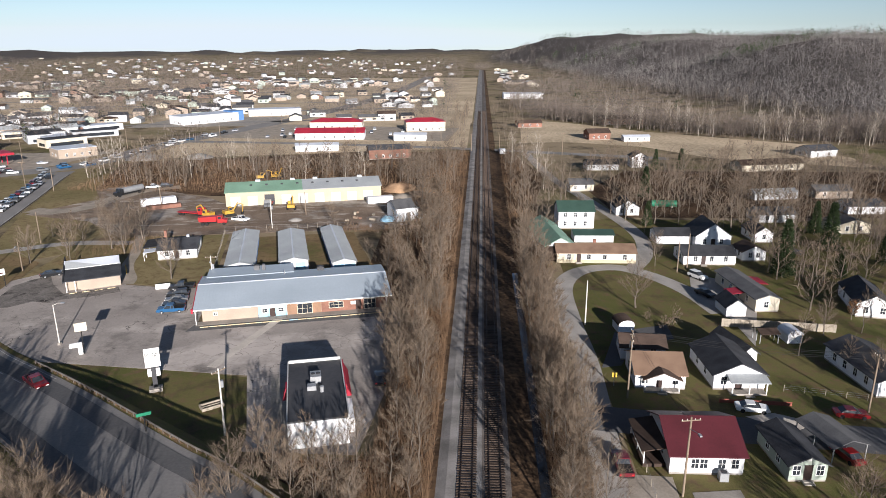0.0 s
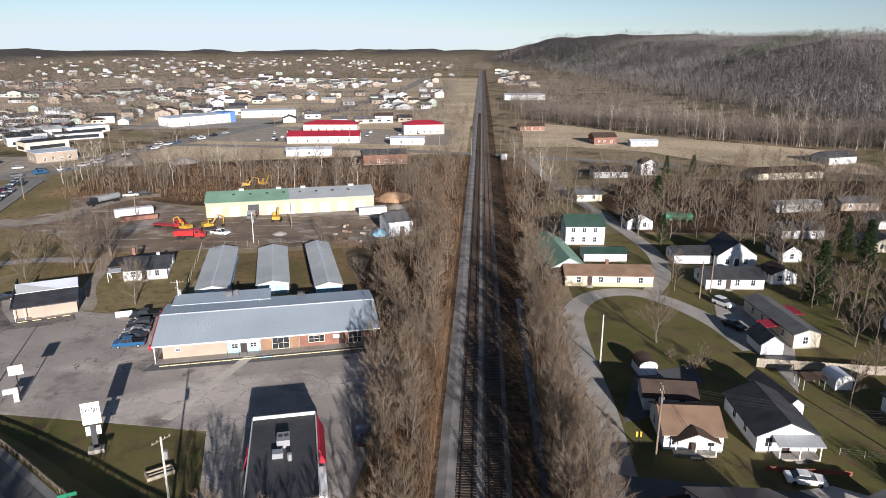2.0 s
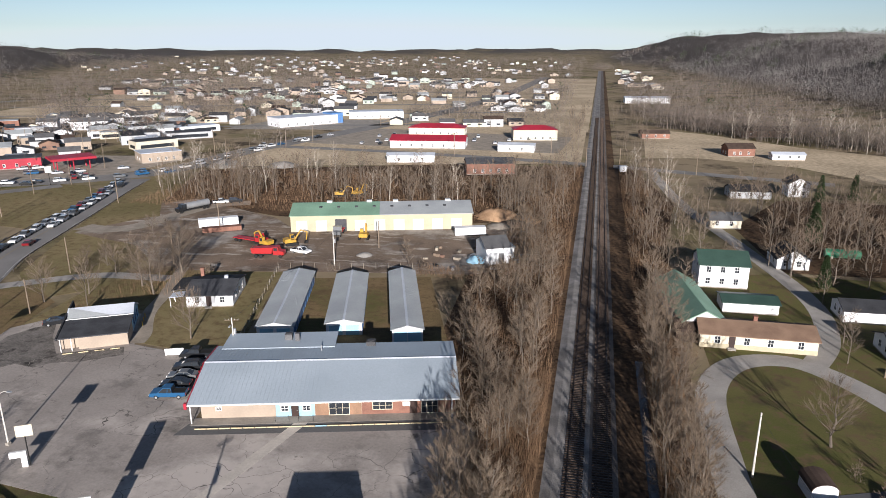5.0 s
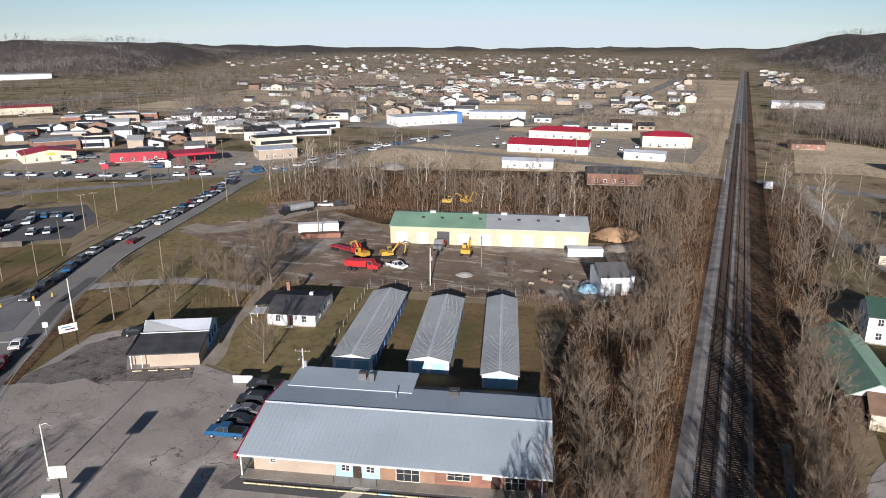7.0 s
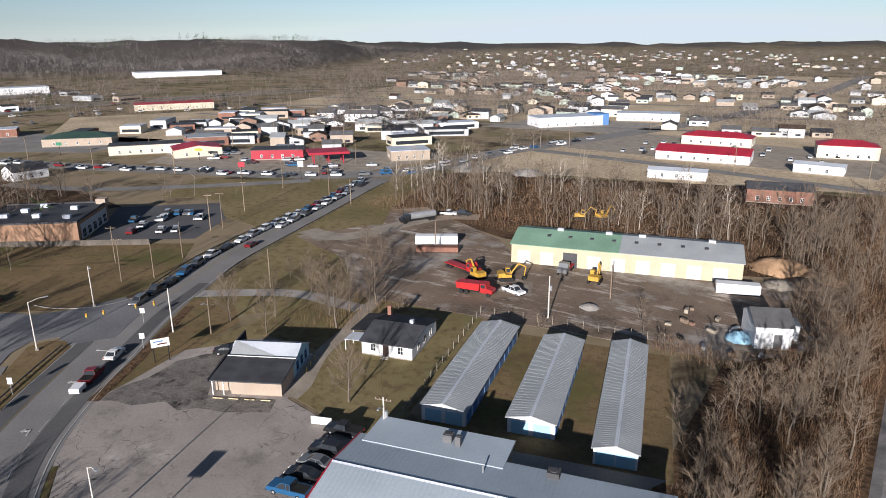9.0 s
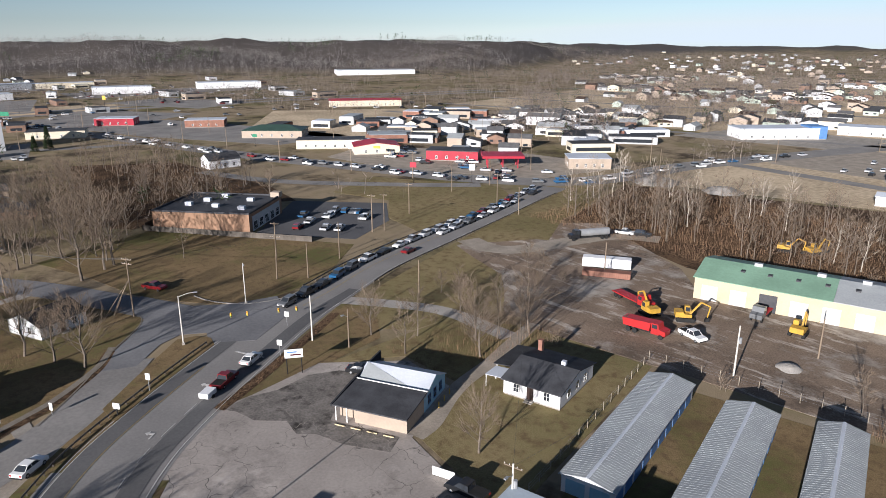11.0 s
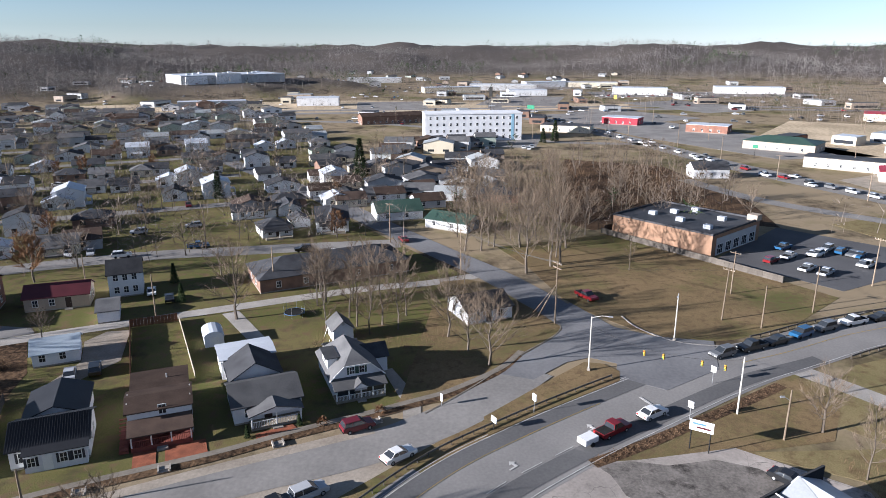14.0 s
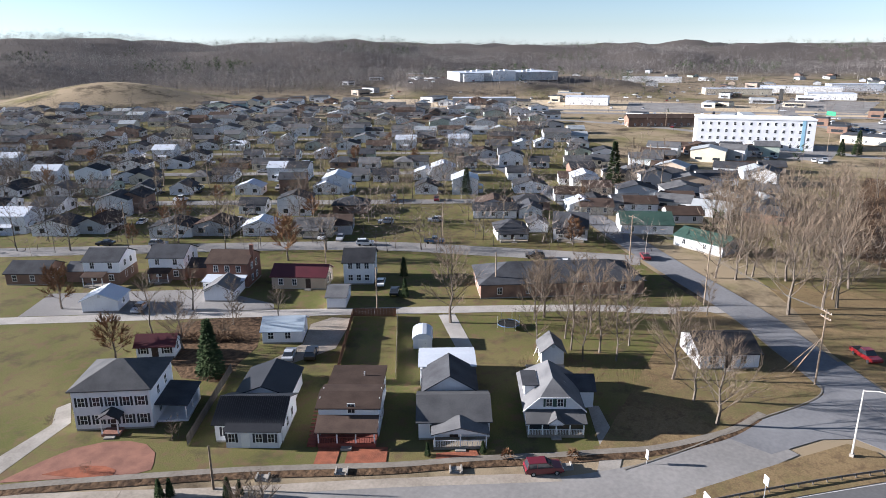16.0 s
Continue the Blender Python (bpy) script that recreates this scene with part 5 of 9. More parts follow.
def salon():
    ob = thing("shop_building", "low tan shop with dark front and white rear roof", "building", -93.2, 131.5, 28.8)
    w, d = 11.3, 15.0
    part("wall", Shape().box(0, 1.6, 0, w, 6.6, 2.7), "siding_tan", ob)
    part("rear_wall", block(w, d - 6.6, 2.6, 1.75, "x"), "siding_blue", ob, at=pose(0, 6.6, 0))
    part("front_roof", Shape().prism([(-0.3, 2.6), (7.0, 3.3), (7.0, 3.45), (-0.3, 2.8)], "x", -0.1, w + 0.4), "shingle_dark", ob)
    part("roof_trim", Shape().box(-0.1, 7.0, 3.25, w + 0.4, 7.16, 3.56), "trim_white", ob)
    part("rear_roof", gable_roof(w, d - 6.6, 2.6, 1.75, 0.0, "x", 0.14, 0.25), "metal_white", ob, at=pose(0, 6.6, 0))
    # flat corrugated triangle, toned also for how light falls on that slope
    part("valley_roof", Shape().prism([(0, 0), (w + 0.2, 0), (0, 4.5)], "z", 0.0, 0.05), "metal_grey", ob, "corrugated roof panel, toned for a slope lit differently", at=pose(0, 6.62, 2.76, 22.6, 0, 0))
    part("parapet", Shape().prism([(-0.4, 2.5), (6.6, 2.5), (6.6, 0.0), (15.4, 0.0), (15.4, 4.4), (11.5, 4.2), (-0.4, 2.9)], "x", -0.42, -0.14), "shingle_dark", ob, "tall dark parapet wall")
    for k in range(3):
        part("bollard", Shape().tube((w + 1.4, 9.0 + 2.2 * k, 0), (w + 1.4, 9.0 + 2.2 * k, 1.0), 0.09, sides=8), "signal_yellow", ob)
    part("front_wall", Shape().box(3.0, 0.6, 0, w, 1.6, 2.6), "siding_tan", ob)
    for u in (0.1, 1.9):
        part("post", Shape().box(u, 0.1, 0, u + 0.14, 0.24, 2.6), "trim_white", ob)
    for i in range(3):
        window(ob, pose(w, 8.6 + 2.2 * i, 1.5, 0, 0, 90), 1.0, 1.5, "trim_blue")
    return ob


salon()
for i in range(4):
    tagged(part("wheel_stop", SHARED["wheel_stop", "stop_cream"], None, at=pose(-93.2, 131.5, 0.05, 0, 0, 28.8) @ pose(1.4 + 2.6 * i, -1.0, 0)), "white concrete parking stop on the asphalt", "parking stop", "parking stops")
house("white house with a low dark roof behind a wire fence", -83.4, 156.1, 16.5, 9.6, 12.6, 2.7, 1.3, "x", "siding_white", "shingle_dark", front=(2.2, 7.4), sides=3, entry=4.6, chimney=(0.6, 11.6, 2.2), over=0.5)

wht = on("white house with a low dark roof behind a wire fence")
part("side_roof", Shape().prism([(-4.2, 2.35), (0.0, 2.75), (0.0, 2.9), (-4.2, 2.5)], "y", 4.0, 12.4), "shingle_dark", wht)
part("canopy", Shape().prism([(-3.6, 2.15), (0.0, 2.4), (0.0, 2.48), (-3.6, 2.23)], "y", 0.3, 3.8), "metal_white", wht, "thin white porch canopy")
for q in (0.5, 3.6):
    part("post", Shape().box(-3.5, q - 0.05, 0, -3.4, q + 0.05, 2.16), "trim_white", wht)
for q in (5.0, 12.2):
    part("post", Shape().box(-4.1, q - 0.06, 0, -3.98, q + 0.06, 2.36), "trim_white", wht)
part("roof_vent", Shape().box(6.6, 6.6, 3.9, 7.3, 7.3, 4.7), "metal_white", wht)


def diner():
    ob = thing("restaurant_building", "flat black-roofed restaurant with white walls and red awnings", "building", -26.5, 72.7, 14.8)
    w, d, h = 8.4, 18.2, 4.3
    part("wall", Shape().box(0, 0, 0, w, d, h - 0.25), "siding_white", ob)
    part("roof", Shape().box(0.1, 0.02, h - 0.25, w - 0.1, d - 0.1, h), "membrane_black", ob)
    s = Shape().box(-0.05, -0.05, h - 0.25, 0.1, d + 0.05, h + 0.35).box(w - 0.1, -0.05, h - 0.25, w + 0.05, d + 0.05, h + 0.35)
    s.box(0.1, d - 0.1, h - 0.25, w - 0.1, d + 0.05, h + 0.5)
    part("parapet", s, "door_grey", ob)
    for x0, x1, y0, y1 in ((w + 0.05, w + 1.0, 9.0, d - 0.4), (-0.8, -0.05, 9.5, 11.8)):
        part("awning", Shape().prism([(x0, 2.5), (x1, 2.5), (x1 if x0 < 0 else x0, h + 0.1), (x1 - 0.25 if x0 < 0 else x0 + 0.25, h + 0.1)], "y", y0, y1), "metal_red", ob)
    u = part("roof_unit", Shape().box(3.4, 10.5, h, 5.0, 12.6, h + 1.1), "galvanised", ob)
    part("roof_fan", Shape().tube((3.85, 11.6, h + 1.1), (3.85, 11.6, h + 1.2), 0.32, sides=10).tube((4.6, 11.6, h + 1.1), (4.6, 11.6, h + 1.2), 0.32, sides=10), "membrane_black", u)
    part("roof_unit", Shape().box(2.9, 8.3, h, 4.2, 9.4, h + 0.7), "galvanised", ob)
    part("roof_unit", Shape().tube((5.0, 7.8, h), (5.0, 7.8, h + 0.9), 0.3, sides=10), "galvanised", ob)
    part("wall_panel", Shape().box(w, 2.5, 0.2, w + 0.9, 8.5, 2.4), "siding_white", ob)
    part("walkway", Shape().box(-2.4, 1.0, 0.0, -0.05, 13, 0.16), "concrete", ob)
    return ob


diner()

# ---- houses east of the tracks ----
house("white house with a maroon metal roof", 24.0, 69.8, 1, 9.4, 10.5, 3.0, 2.4, "x", "siding_white", "metal_maroon", front=(3.2, 4.3, 6.6, 8.3), entry=None, over=0.5)
house("small white house with a brown shingle roof", 24.5, 92.8, -1, 7.9, 8.4, 2.7, 1.9, "x", "siding_white", "shingle_tan", front=(1.5, 6.3), entry=3.9)
house("low white house with a brown roof", 24.2, 103.2, -4, 7.6, 6.0, 2.6, 1.2, "x", "siding_white", "shingle_brown", front=(2, 5.5))
house("white house with a dark roof and a wide front gable", 36.9, 93.0, 2, 8.2, 11.5, 2.7, 1.9, "y", "siding_white", "shingle_dark", front=(1.6, 6.2), entry=4.0)
house("narrow white garage with a dark roof", 44.2, 101.5, 14, 3.0, 9.0, 2.4, 1.2, "y", "siding_white", "shingle_dark", front=(), category="garage")
house("tan mobile home with a grey roof", 56.2, 127.0, 7, 5.0, 18.5, 2.9, 0.8, "y", "siding_cream", "shingle_grey", front=(2.2,), sides=4, category="mobile home")
house("white shed with a dark gabled roof", 49.2, 123.7, 4, 4.0, 5.6, 2.4, 1.5, "y", "siding_white", "shingle_dark", sides=0, category="shed", name="shed")
house("low yellow brick house with a brown roof", 18.9, 158.9, 0.5, 19.8, 8.0, 2.7, 1.3, "x", "siding_cream", "shingle_tan", front=(3, 8, 12, 17), entry=5.5, chimney=(10, 4.5, 2.2))
house("barn with a pale green metal roof", 16.2, 162.5, 8, 8.0, 24, 3.2, 2.2, "y", "siding_grey", "metal_green_pale", sides=0, category="barn", name="barn")
house("two-storey white house with a green metal roof", 22.8, 192.5, 2, 10.6, 9.0, 5.4, 2.2, "x", "siding_white", "metal_green", front=(2, 5, 8), storeys=2)
house("carport with a green metal roof", 25.7, 177.3, 2, 10.8, 6, 2.3, 0.7, "x", "siding_white", "metal_green", sides=0, category="carport", name="carport")
house("white house with a steep front gable and dark roof", 57.8, 174.3, 2, 9.6, 10, 3.2, 3.4, "y", "siding_white", "shingle_dark", front=(2.5, 7), entry=4.8)
house("dark-roofed wing beside a white house", 48.0, 176.5, 2, 9.5, 7, 2.6, 1.3, "x", "siding_white", "shingle_dark")
house("long low white house with a black roof", 50.2, 158.2, 2, 13.0, 8, 2.6, 1.5, "x", "siding_white", "shingle_dark", front=(3, 7, 10.5), entry=5)
house("white gabled house among bare trees", 43.1, 209.6, 2, 7.4, 9, 2.8, 2.2, "y", "siding_white", "shingle_dark", front=(2, 5))
house("small white two-storey house", 66.5, 298.6, 2, 7.0, 8, 5.0, 2.0, "y", "siding_white", "shingle_dark", front=(2, 5), storeys=2)
house("red brick house on a rise beside the field", 61.4, 392, 12, 13.0, 9, 4.0, 2.0, "x", "brick_red", "shingle_brown", front=(3, 6, 10))
house("long weathered cream barn with a brown roof", 111.6, 290.4, 14, 30, 9, 3.0, 1.6, "x", "siding_cream", "shingle_brown", front=(5, 11, 17, 24), category="barn", name="barn")
house("long white mobile home with a dark roof", 61.5, 91.5, 6, 8.0, 14.0, 2.8, 1.6, "y", "siding_white", "shingle_dark", front=(2.0, 6), sides=4, category="house")
house("cream house with a dark roof and a wide gable", 75.5, 125.5, -12, 6.6, 13, 3.0, 1.8, "y", "siding_white", "shingle_dark", front=(1.7, 4.8))

# ---- houses along the frontage street ----
house("two-storey white house with a hipped grey roof and dark shutters", -97.8, 27.2, 118, 10.4, 9.5, 6.2, 2.2, "hip", "siding_white", "shingle_grey", front=(1.2, 3.2, 5.2, 7.2, 9.2), storeys=2, shutters="shingle_dark", entry=5.2)
house("white cottage with a black metal roof and dark shutters", -103.3, 46.8, 113, 9.0, 8.0, 2.9, 1.7, "x", "siding_white", "metal_black", front=(1.5, 5.6, 7.4), shutters="shingle_dark", entry=3.6)
house("brown-roofed two-storey house with a red front deck", -109.9, 58.8, 113, 8.0, 6.0, 4.5, 0.7, "x", "siding_white", "shingle_brown", front=(4.4,), storeys=2)
house("white bungalow with a grey roof and front porch", -114.6, 71.3, 115, 9.5, 8, 2.8, 1.6, "x", "siding_white", "shingle_grey", front=(2, 7.4), entry=4.7)
house("small white corner house with a dark roof", -151.0, 104.0, 116, 9.6, 9.0, 2.8, 1.8, "x", "siding_white", "shingle_dark", front=(2, 7), entry=4.5)

# ---- store, hotel, shops ----
def store():
    ob = thing("store_building", "flat-roofed brick store with a black membrane roof", "building", -217.6, 144.8, 42.5)
    w, d, h = 29.5, 25, 5.6
    part("wall", Shape().box(0, 0, 0, w, d, h), "brick_tan", ob)
    part("roof", Shape().box(0.4, 0.4, h, w - 0.4, d - 0.4, h + 0.06), "membrane_black", ob)
    part("parapet", Shape().box(-0.1, -0.1, h, w + 0.1, 0.4, h + 0.5).box(-0.1, d - 0.4, h, w + 0.1, d + 0.1, h + 0.5).box(-0.1, 0.4, h, 0.4, d - 0.4, h + 0.5).box(w - 0.4, 0.4, h, w + 0.1, d - 0.4, h + 0.5), "shingle_dark", ob)
    for i, (u, v) in enumerate(((6, 8), (9, 14), (15, 7), (22, 16), (24, 5), (12, 20))):
        part("roof_unit", Shape().box(u, v, h, u + 2.0, v + 1.5, h + 1.1), "metal_white", ob)
    part("front_panel", Shape().box(w + 0.02, 2, 0.2, w + 0.12, d - 2, 4.6), "siding_grey", ob)
    for i in range(5):
        window(ob, pose(w + 0.12, 4.0 + 4.2 * i, 1.7, 0, 0, 90), 2.6, 2.4, bars=2)
    part("corner_tower", Shape().box(w - 2.5, d - 2.5, h, w + 0.3, d + 0.3, h + 1.6), "siding_tan", ob)
    return ob


store()


def hotel():
    ob = thing("hotel_building", "four-storey white hotel with rows of windows", "hotel", -409, 82, 98.5)
    w, d, h = 54, 16, 14.5
    part("wall", Shape().box(0, 0, 0, w, d, h), "siding_white", ob)
    part("parapet", Shape().box(-0.3, -0.3, h, w + 0.3, d + 0.3, h + 0.7), "siding_white", ob)
    for k in range(4):
        for i in range(14):
            window(ob, pose(3 + 3.7 * i, 0, 2.0 + 3.5 * k), 1.1, 1.4, bars=0)
        window(ob, pose(0, 5, 2.0 + 3.5 * k, 0, 0, -90), 1.5, 1.7, bars=0)
        window(ob, pose(w, 5, 2.0 + 3.5 * k, 0, 0, 90), 1.5, 1.7, bars=0)
    part("blue_panel", Shape().box(w - 6, -0.1, 0, w - 4.5, 0, h + 0.6), "siding_blue", ob)
    part("entrance_canopy", Shape().box(28, -5, 3.2, 36, 0, 3.9), "shingle_dark", ob)
    for u in (28.4, 35.3):
        part("post", Shape().box(u, -4.8, 0, u + 0.4, -4.4, 3.2), "siding_white", ob)
    return ob


hotel()


def plain_block(label, x, y, turn, w, d, h, wall, roof, rise=0.0, ridge="flat", n=4, name="shop_building", category="building"):
    ob = house(label, x, y, turn, w, d, h, rise, ridge, wall, roof, front=[w * (i + 1) / (n + 1) for i in range(n)] if n else (), sides=2 if n else 0, name=name, category=category, over=0.25)
    return ob


plain_block("white commercial building with a red metal roof", -108.4, 386, 6, 40, 16, 4.0, "siding_white", "metal_red", 2.2, "x", 6)
plain_block("cream building with a red metal roof", -112.7, 439.5, 4, 34, 14, 4.6, "siding_cream", "metal_red", 2.0, "hip", 6)
plain_block("cream two-storey building with a red roof", -47.8, 428, 12, 25, 14, 6.0, "siding_cream", "metal_red", 2.0, "hip", 5)
plain_block("low white metal building", -50.6, 384.6, 0, 18.5, 8, 3.6, "siding_white", "metal_white", 0.8, "x", 2)
plain_block("red brick building with a dark roof", -54.2, 318, 16, 20.5, 10, 4.6, "brick_red", "shingle_dark", 1.8, "x", 5)
plain_block("white commercial building with a blue end", -205.2, 457, 52, 44, 18, 6.0, "siding_white", "metal_white", 0.0, "flat", 6)
plain_block("blue showroom end of a commercial building", -181, 488, 52, 9, 12, 7.0, "trim_blue", "trim_blue", 0, "flat", 0)
plain_block("red petrol station shop with flat roof", -263, 281, 40, 24, 12, 4.5, "metal_red", "membrane_black", 0, "flat", 4)
plain_block("white shop with a red roof and yellow sign", -296, 263, 62, 22, 16, 4.0, "siding_cream", "metal_red", 1.6, "y", 3)
plain_block("tan bank with a flat roof", -206, 314, 48, 18, 14, 4.5, "siding_tan", "metal_white", 0, "flat", 4)
plain_block("tan restaurant with a green hipped roof", -387, 246, 50, 34, 18, 4.2, "siding_tan", "metal_green", 2.4, "hip", 5)
plain_block("brick motel with a brown roof", -488, 36, 113, 46, 12, 5.4, "brick_brown", "shingle_brown", 2.0, "x", 10)
plain_block("long white warehouse beside the highway", -634, -42, 97, 36, 18, 7, "siding_white", "metal_white", 0.8, "x", 4)
plain_block("long low retail building", -612, -138, 110, 56, 14, 5, "siding_grey", "metal_white", 0, "flat", 8)
big_store = plain_block("large grey superstore with a white flat roof on a terrace", -748, -188, 126.4, 113, 62, 9, "siding_grey", "metal_white", 0, "flat", 8)
big_store.matrix_basis = pose(-748, -188, 11.8, 0, 0, 126.4)
part("front_block", Shape().box(4, -3, 0, 26, 0, 8), "siding_white", big_store), part("front_block", Shape().box(36, -4, 0, 62, 0, 11), "siding_white", big_store)
for q in range(9):
    part("roof_unit", Shape().box(10 + 11 * q, 14 + 17 * (q % 3), 9.25, 14 + 11 * q, 18 + 17 * (q % 3), 10.8), "metal_white", big_store)
plain_block("white flat-roofed car dealership building", -786, 262, 76, 56, 24, 7, "siding_white", "metal_white", 0, "flat", 8)
plain_block("white flat-roofed car dealership building", -800, 375, 75, 70, 24, 7, "siding_white", "metal_white", 0, "flat", 8)
plain_block("white factory on a hill terrace", -940, 640, 66, 120, 40, 9, "siding_white", "metal_white", 0, "flat", 8)


# ---- petrol station canopy ----
def canopy():
    ob = thing("station_canopy", "red petrol station canopy on pillars", "canopy", -229, 285, 51)
    part("deck", Shape().box(0, 0, 4.6, 18, 14, 5.6), "metal_red", ob)
    part("deck_top", Shape().box(0.4, 0.4, 5.6, 17.6, 13.6, 5.65), "metal_red", ob)
    for i in range(3):
        for v in (3.0, 11.0):
            part("pillar", shared(("pillar",), lambda: Shape().box(-0.2, -0.2, 0, 0.2, 0.2, 4.6), "metal_red"), None, ob, at=pose(2.5 + 6.5 * i, v, 0))
    return ob


canopy()


# ---- more houses and sheds east of the tracks ----
def open_shed(label, x, y, turn, w, d, h, rise, roof, ridge="y", category="carport"):
    ob = thing("carport", label, category, x, y, turn)
    part("roof", gable_roof(w, d, h, rise, 0.2, ridge, 0.08, 0.1), roof, ob)
    for u in (0.1, w - 0.1):
        for v in (0.2, d / 2, d - 0.2):
            part("post", shared(("carport_post", round(h, 2)), lambda: Shape().box(-0.06, -0.06, 0, 0.06, 0.06, h), "galvanised"), None, ob, at=pose(u, v, 0))
    return ob


def barrel_shed(label, x, y, turn, w, d, h, wall="siding_white", roof="metal_white"):
    ob = thing("shed", label, "shed", x, y, turn)
    arc = [(w / 2 - math.cos(a) * w / 2, h * 0.62 + math.sin(a) * h * 0.38) for a in (math.pi * i / 8 for i in range(9))]
    part("wall", Shape().prism([(0.05, 0), (w - 0.05, 0)] + [(min(max(p, 0.05), w - 0.05), q - 0.05) for p, q in arc[::-1]], "y", 0, d), wall, ob)
    outer = [(w / 2 - math.cos(a) * (w / 2 + 0.1), h * 0.62 + math.sin(a) * (h * 0.38 + 0.06)) for a in (math.pi * i / 8 for i in range(9))]
    part("roof", Shape().prism(outer + arc[::-1], "y", -0.15, d + 0.15), roof, ob)
    door(ob, pose(w / 2, 0, 0.02), 1.4, h * 0.6, "trim_white")
    return ob


h1 = house("long dark-roofed shed with a painted front gable", 38.6, 68.9, 3, 4.8, 9.0, 2.5, 1.1, "y", "siding_sage", "shingle_dark", front=(0.9, 3.9), entry=2.4, category="shed", name="shed")
open_shed("open carport with a weathered grey metal roof", 46.0, 73.0, 14, 5.2, 7.5, 2.3, 0.9, "shingle_grey")
barrel_shed("small white shed with a rounded roof on grass", 26.0, 114.9, 8, 3.2, 3.6, 2.6, roof="shingle_brown")
barrel_shed("white shed with a rounded roof beside a fence", 56.2, 111.5, 6, 2.9, 3.6, 2.5)
open_shed("low open shed with a rusty brown roof", 51.1, 111.0, 6, 3.6, 3.2, 2.0, 0.5, "shingle_brown", "x", "shed")
house("white gabled garage with a dark roof", 75.6, 179.5, 3, 5.0, 9, 2.7, 1.6, "y", "siding_white", "shingle_dark", front=(2.5,), category="garage")
house("grey-roofed house behind bare trees", 84.8, 201.8, 4, 12, 8, 2.7, 1.5, "x", "siding_grey", "shingle_grey", front=(3, 6, 9))
house("low house with a tan gabled roof", 102.6, 189.5, 6, 10.5, 8, 2.7, 1.6, "y", "siding_cream", "shingle_grey", front=(3, 7))
house("grey mobile home among trees", 96, 234, 10, 16, 5, 2.7, 0.9, "x", "siding_grey", "metal_grey", front=(3, 8, 13))
house("tan house with a grey roof among trees", 118.8, 238, 4, 13, 8, 2.8, 1.4, "x", "siding_tan", "shingle_grey", front=(3, 8))
house("white house with a dark roof among trees", 118, 214, 4, 12, 8, 2.8, 1.5, "x", "siding_white", "shingle_dark", front=(3, 8))
house("red brick house with a dark roof", 84, 119, -14, 12, 9, 2.8, 1.7, "x", "brick_red", "shingle_dark", front=(3, 8), chimney=(4, 4.5, 2.0))
house("small white house beside trees", 66, 162, 5, 6, 6, 2.6, 1.4, "y", "siding_white", "shingle_brown", front=(2, 4))
house("yellow house half hidden by trees", 33, 247, 8, 9, 7, 2.7, 1.6, "x", "siding_cream", "shingle_grey", front=(2, 6))
house("dark-roofed house behind the trees", 46, 292, 5, 14, 8, 2.8, 1.6, "x", "siding_grey", "shingle_dark", front=(3, 7, 11))
house("low brick house at the edge of the woods", 24, 452, 10, 16, 9, 3.0, 1.6, "x", "brick_red", "shingle_brown", front=(3, 8, 13))
house("long grey barn at the edge of the woods", 82, 470, 10, 30, 10, 4.0, 2.0, "x", "brick_brown", "shingle_brown", front=(5, 15, 25), category="barn", name="barn")
house("white mobile home in the field", 80, 385, 8, 15, 5, 2.7, 0.9, "x", "siding_white", "metal_white", front=(3, 8, 12))
house("dark-roofed farmhouse in the field", 158, 330, 20, 16, 10, 3.5, 2.0, "x", "siding_grey", "shingle_dark", front=(4, 11))
house("white buildings along the far railway", 22, 700, 5, 40, 14, 5, 1.2, "x", "siding_white", "metal_white", front=(6, 14, 22, 30), category="building")
tank = thing("storage_tank", "green cylindrical tank lying on the grass", "tank", 57.5, 223, -4)
part("shell", Shape().tube((0, 0, 1.3), (8.2, 0, 1.3), 1.15, sides=16), "sign_green", tank)
for u in (1.5, 6.5):
    part("cradle", Shape().box(u, -1.0, 0, u + 0.4, 1.0, 0.7), "concrete", tank)

# porches of the near houses
mar = on("white house with a maroon metal roof")
part("side_porch", Shape().box(-3.0, 1.5, 0, 0, 9.0, 0.5).prism([(-3.3, 2.4), (0.05, 3.0), (0.05, 3.12), (-3.3, 2.52)], "y", 1.2, 9.3), "shingle_brown", mar)
for v in (1.6, 5.0, 8.8):
    part("post", shared(("porch_post",), lambda: Shape().box(-0.07, -0.07, 0, 0.07, 0.07, 2.0), "trim_white"), None, mar, at=pose(-2.9, v, 0.5))
part("railing", Shape().box(-3.0, 1.5, 1.3, -2.9, 9.0, 1.4), "trim_white", mar)
ac = thing("air_conditioner", "grey metal air conditioner on the ground", "air conditioner", 30.0, 68.4)
part("casing", Shape().box(0, 0, 0, 1.1, 1.0, 1.2), "galvanised", ac)
part("fan_grille", Shape().tube((0.55, 0.5, 1.2), (0.55, 0.5, 1.25), 0.42, sides=12), "membrane_black", ac)
bro = on("small white house with a brown shingle roof")
porch(bro, 1.2, 6.8, 1.3, 2.3, "shingle_brown", 3, 1.2, "concrete", 0.35, gable=True)
gab = on("white house with a dark roof and a wide front gable")
porch(gab, 2.2, 7.8, 2.0, 2.3, "metal_grey", 3, 0.4, "concrete", 0.3)
yel = on("low yellow brick house with a brown roof")
part("brick_base", Shape().box(-0.02, -0.04, 0, 19.85, 0.0, 0.9), "block_yellow", yel)
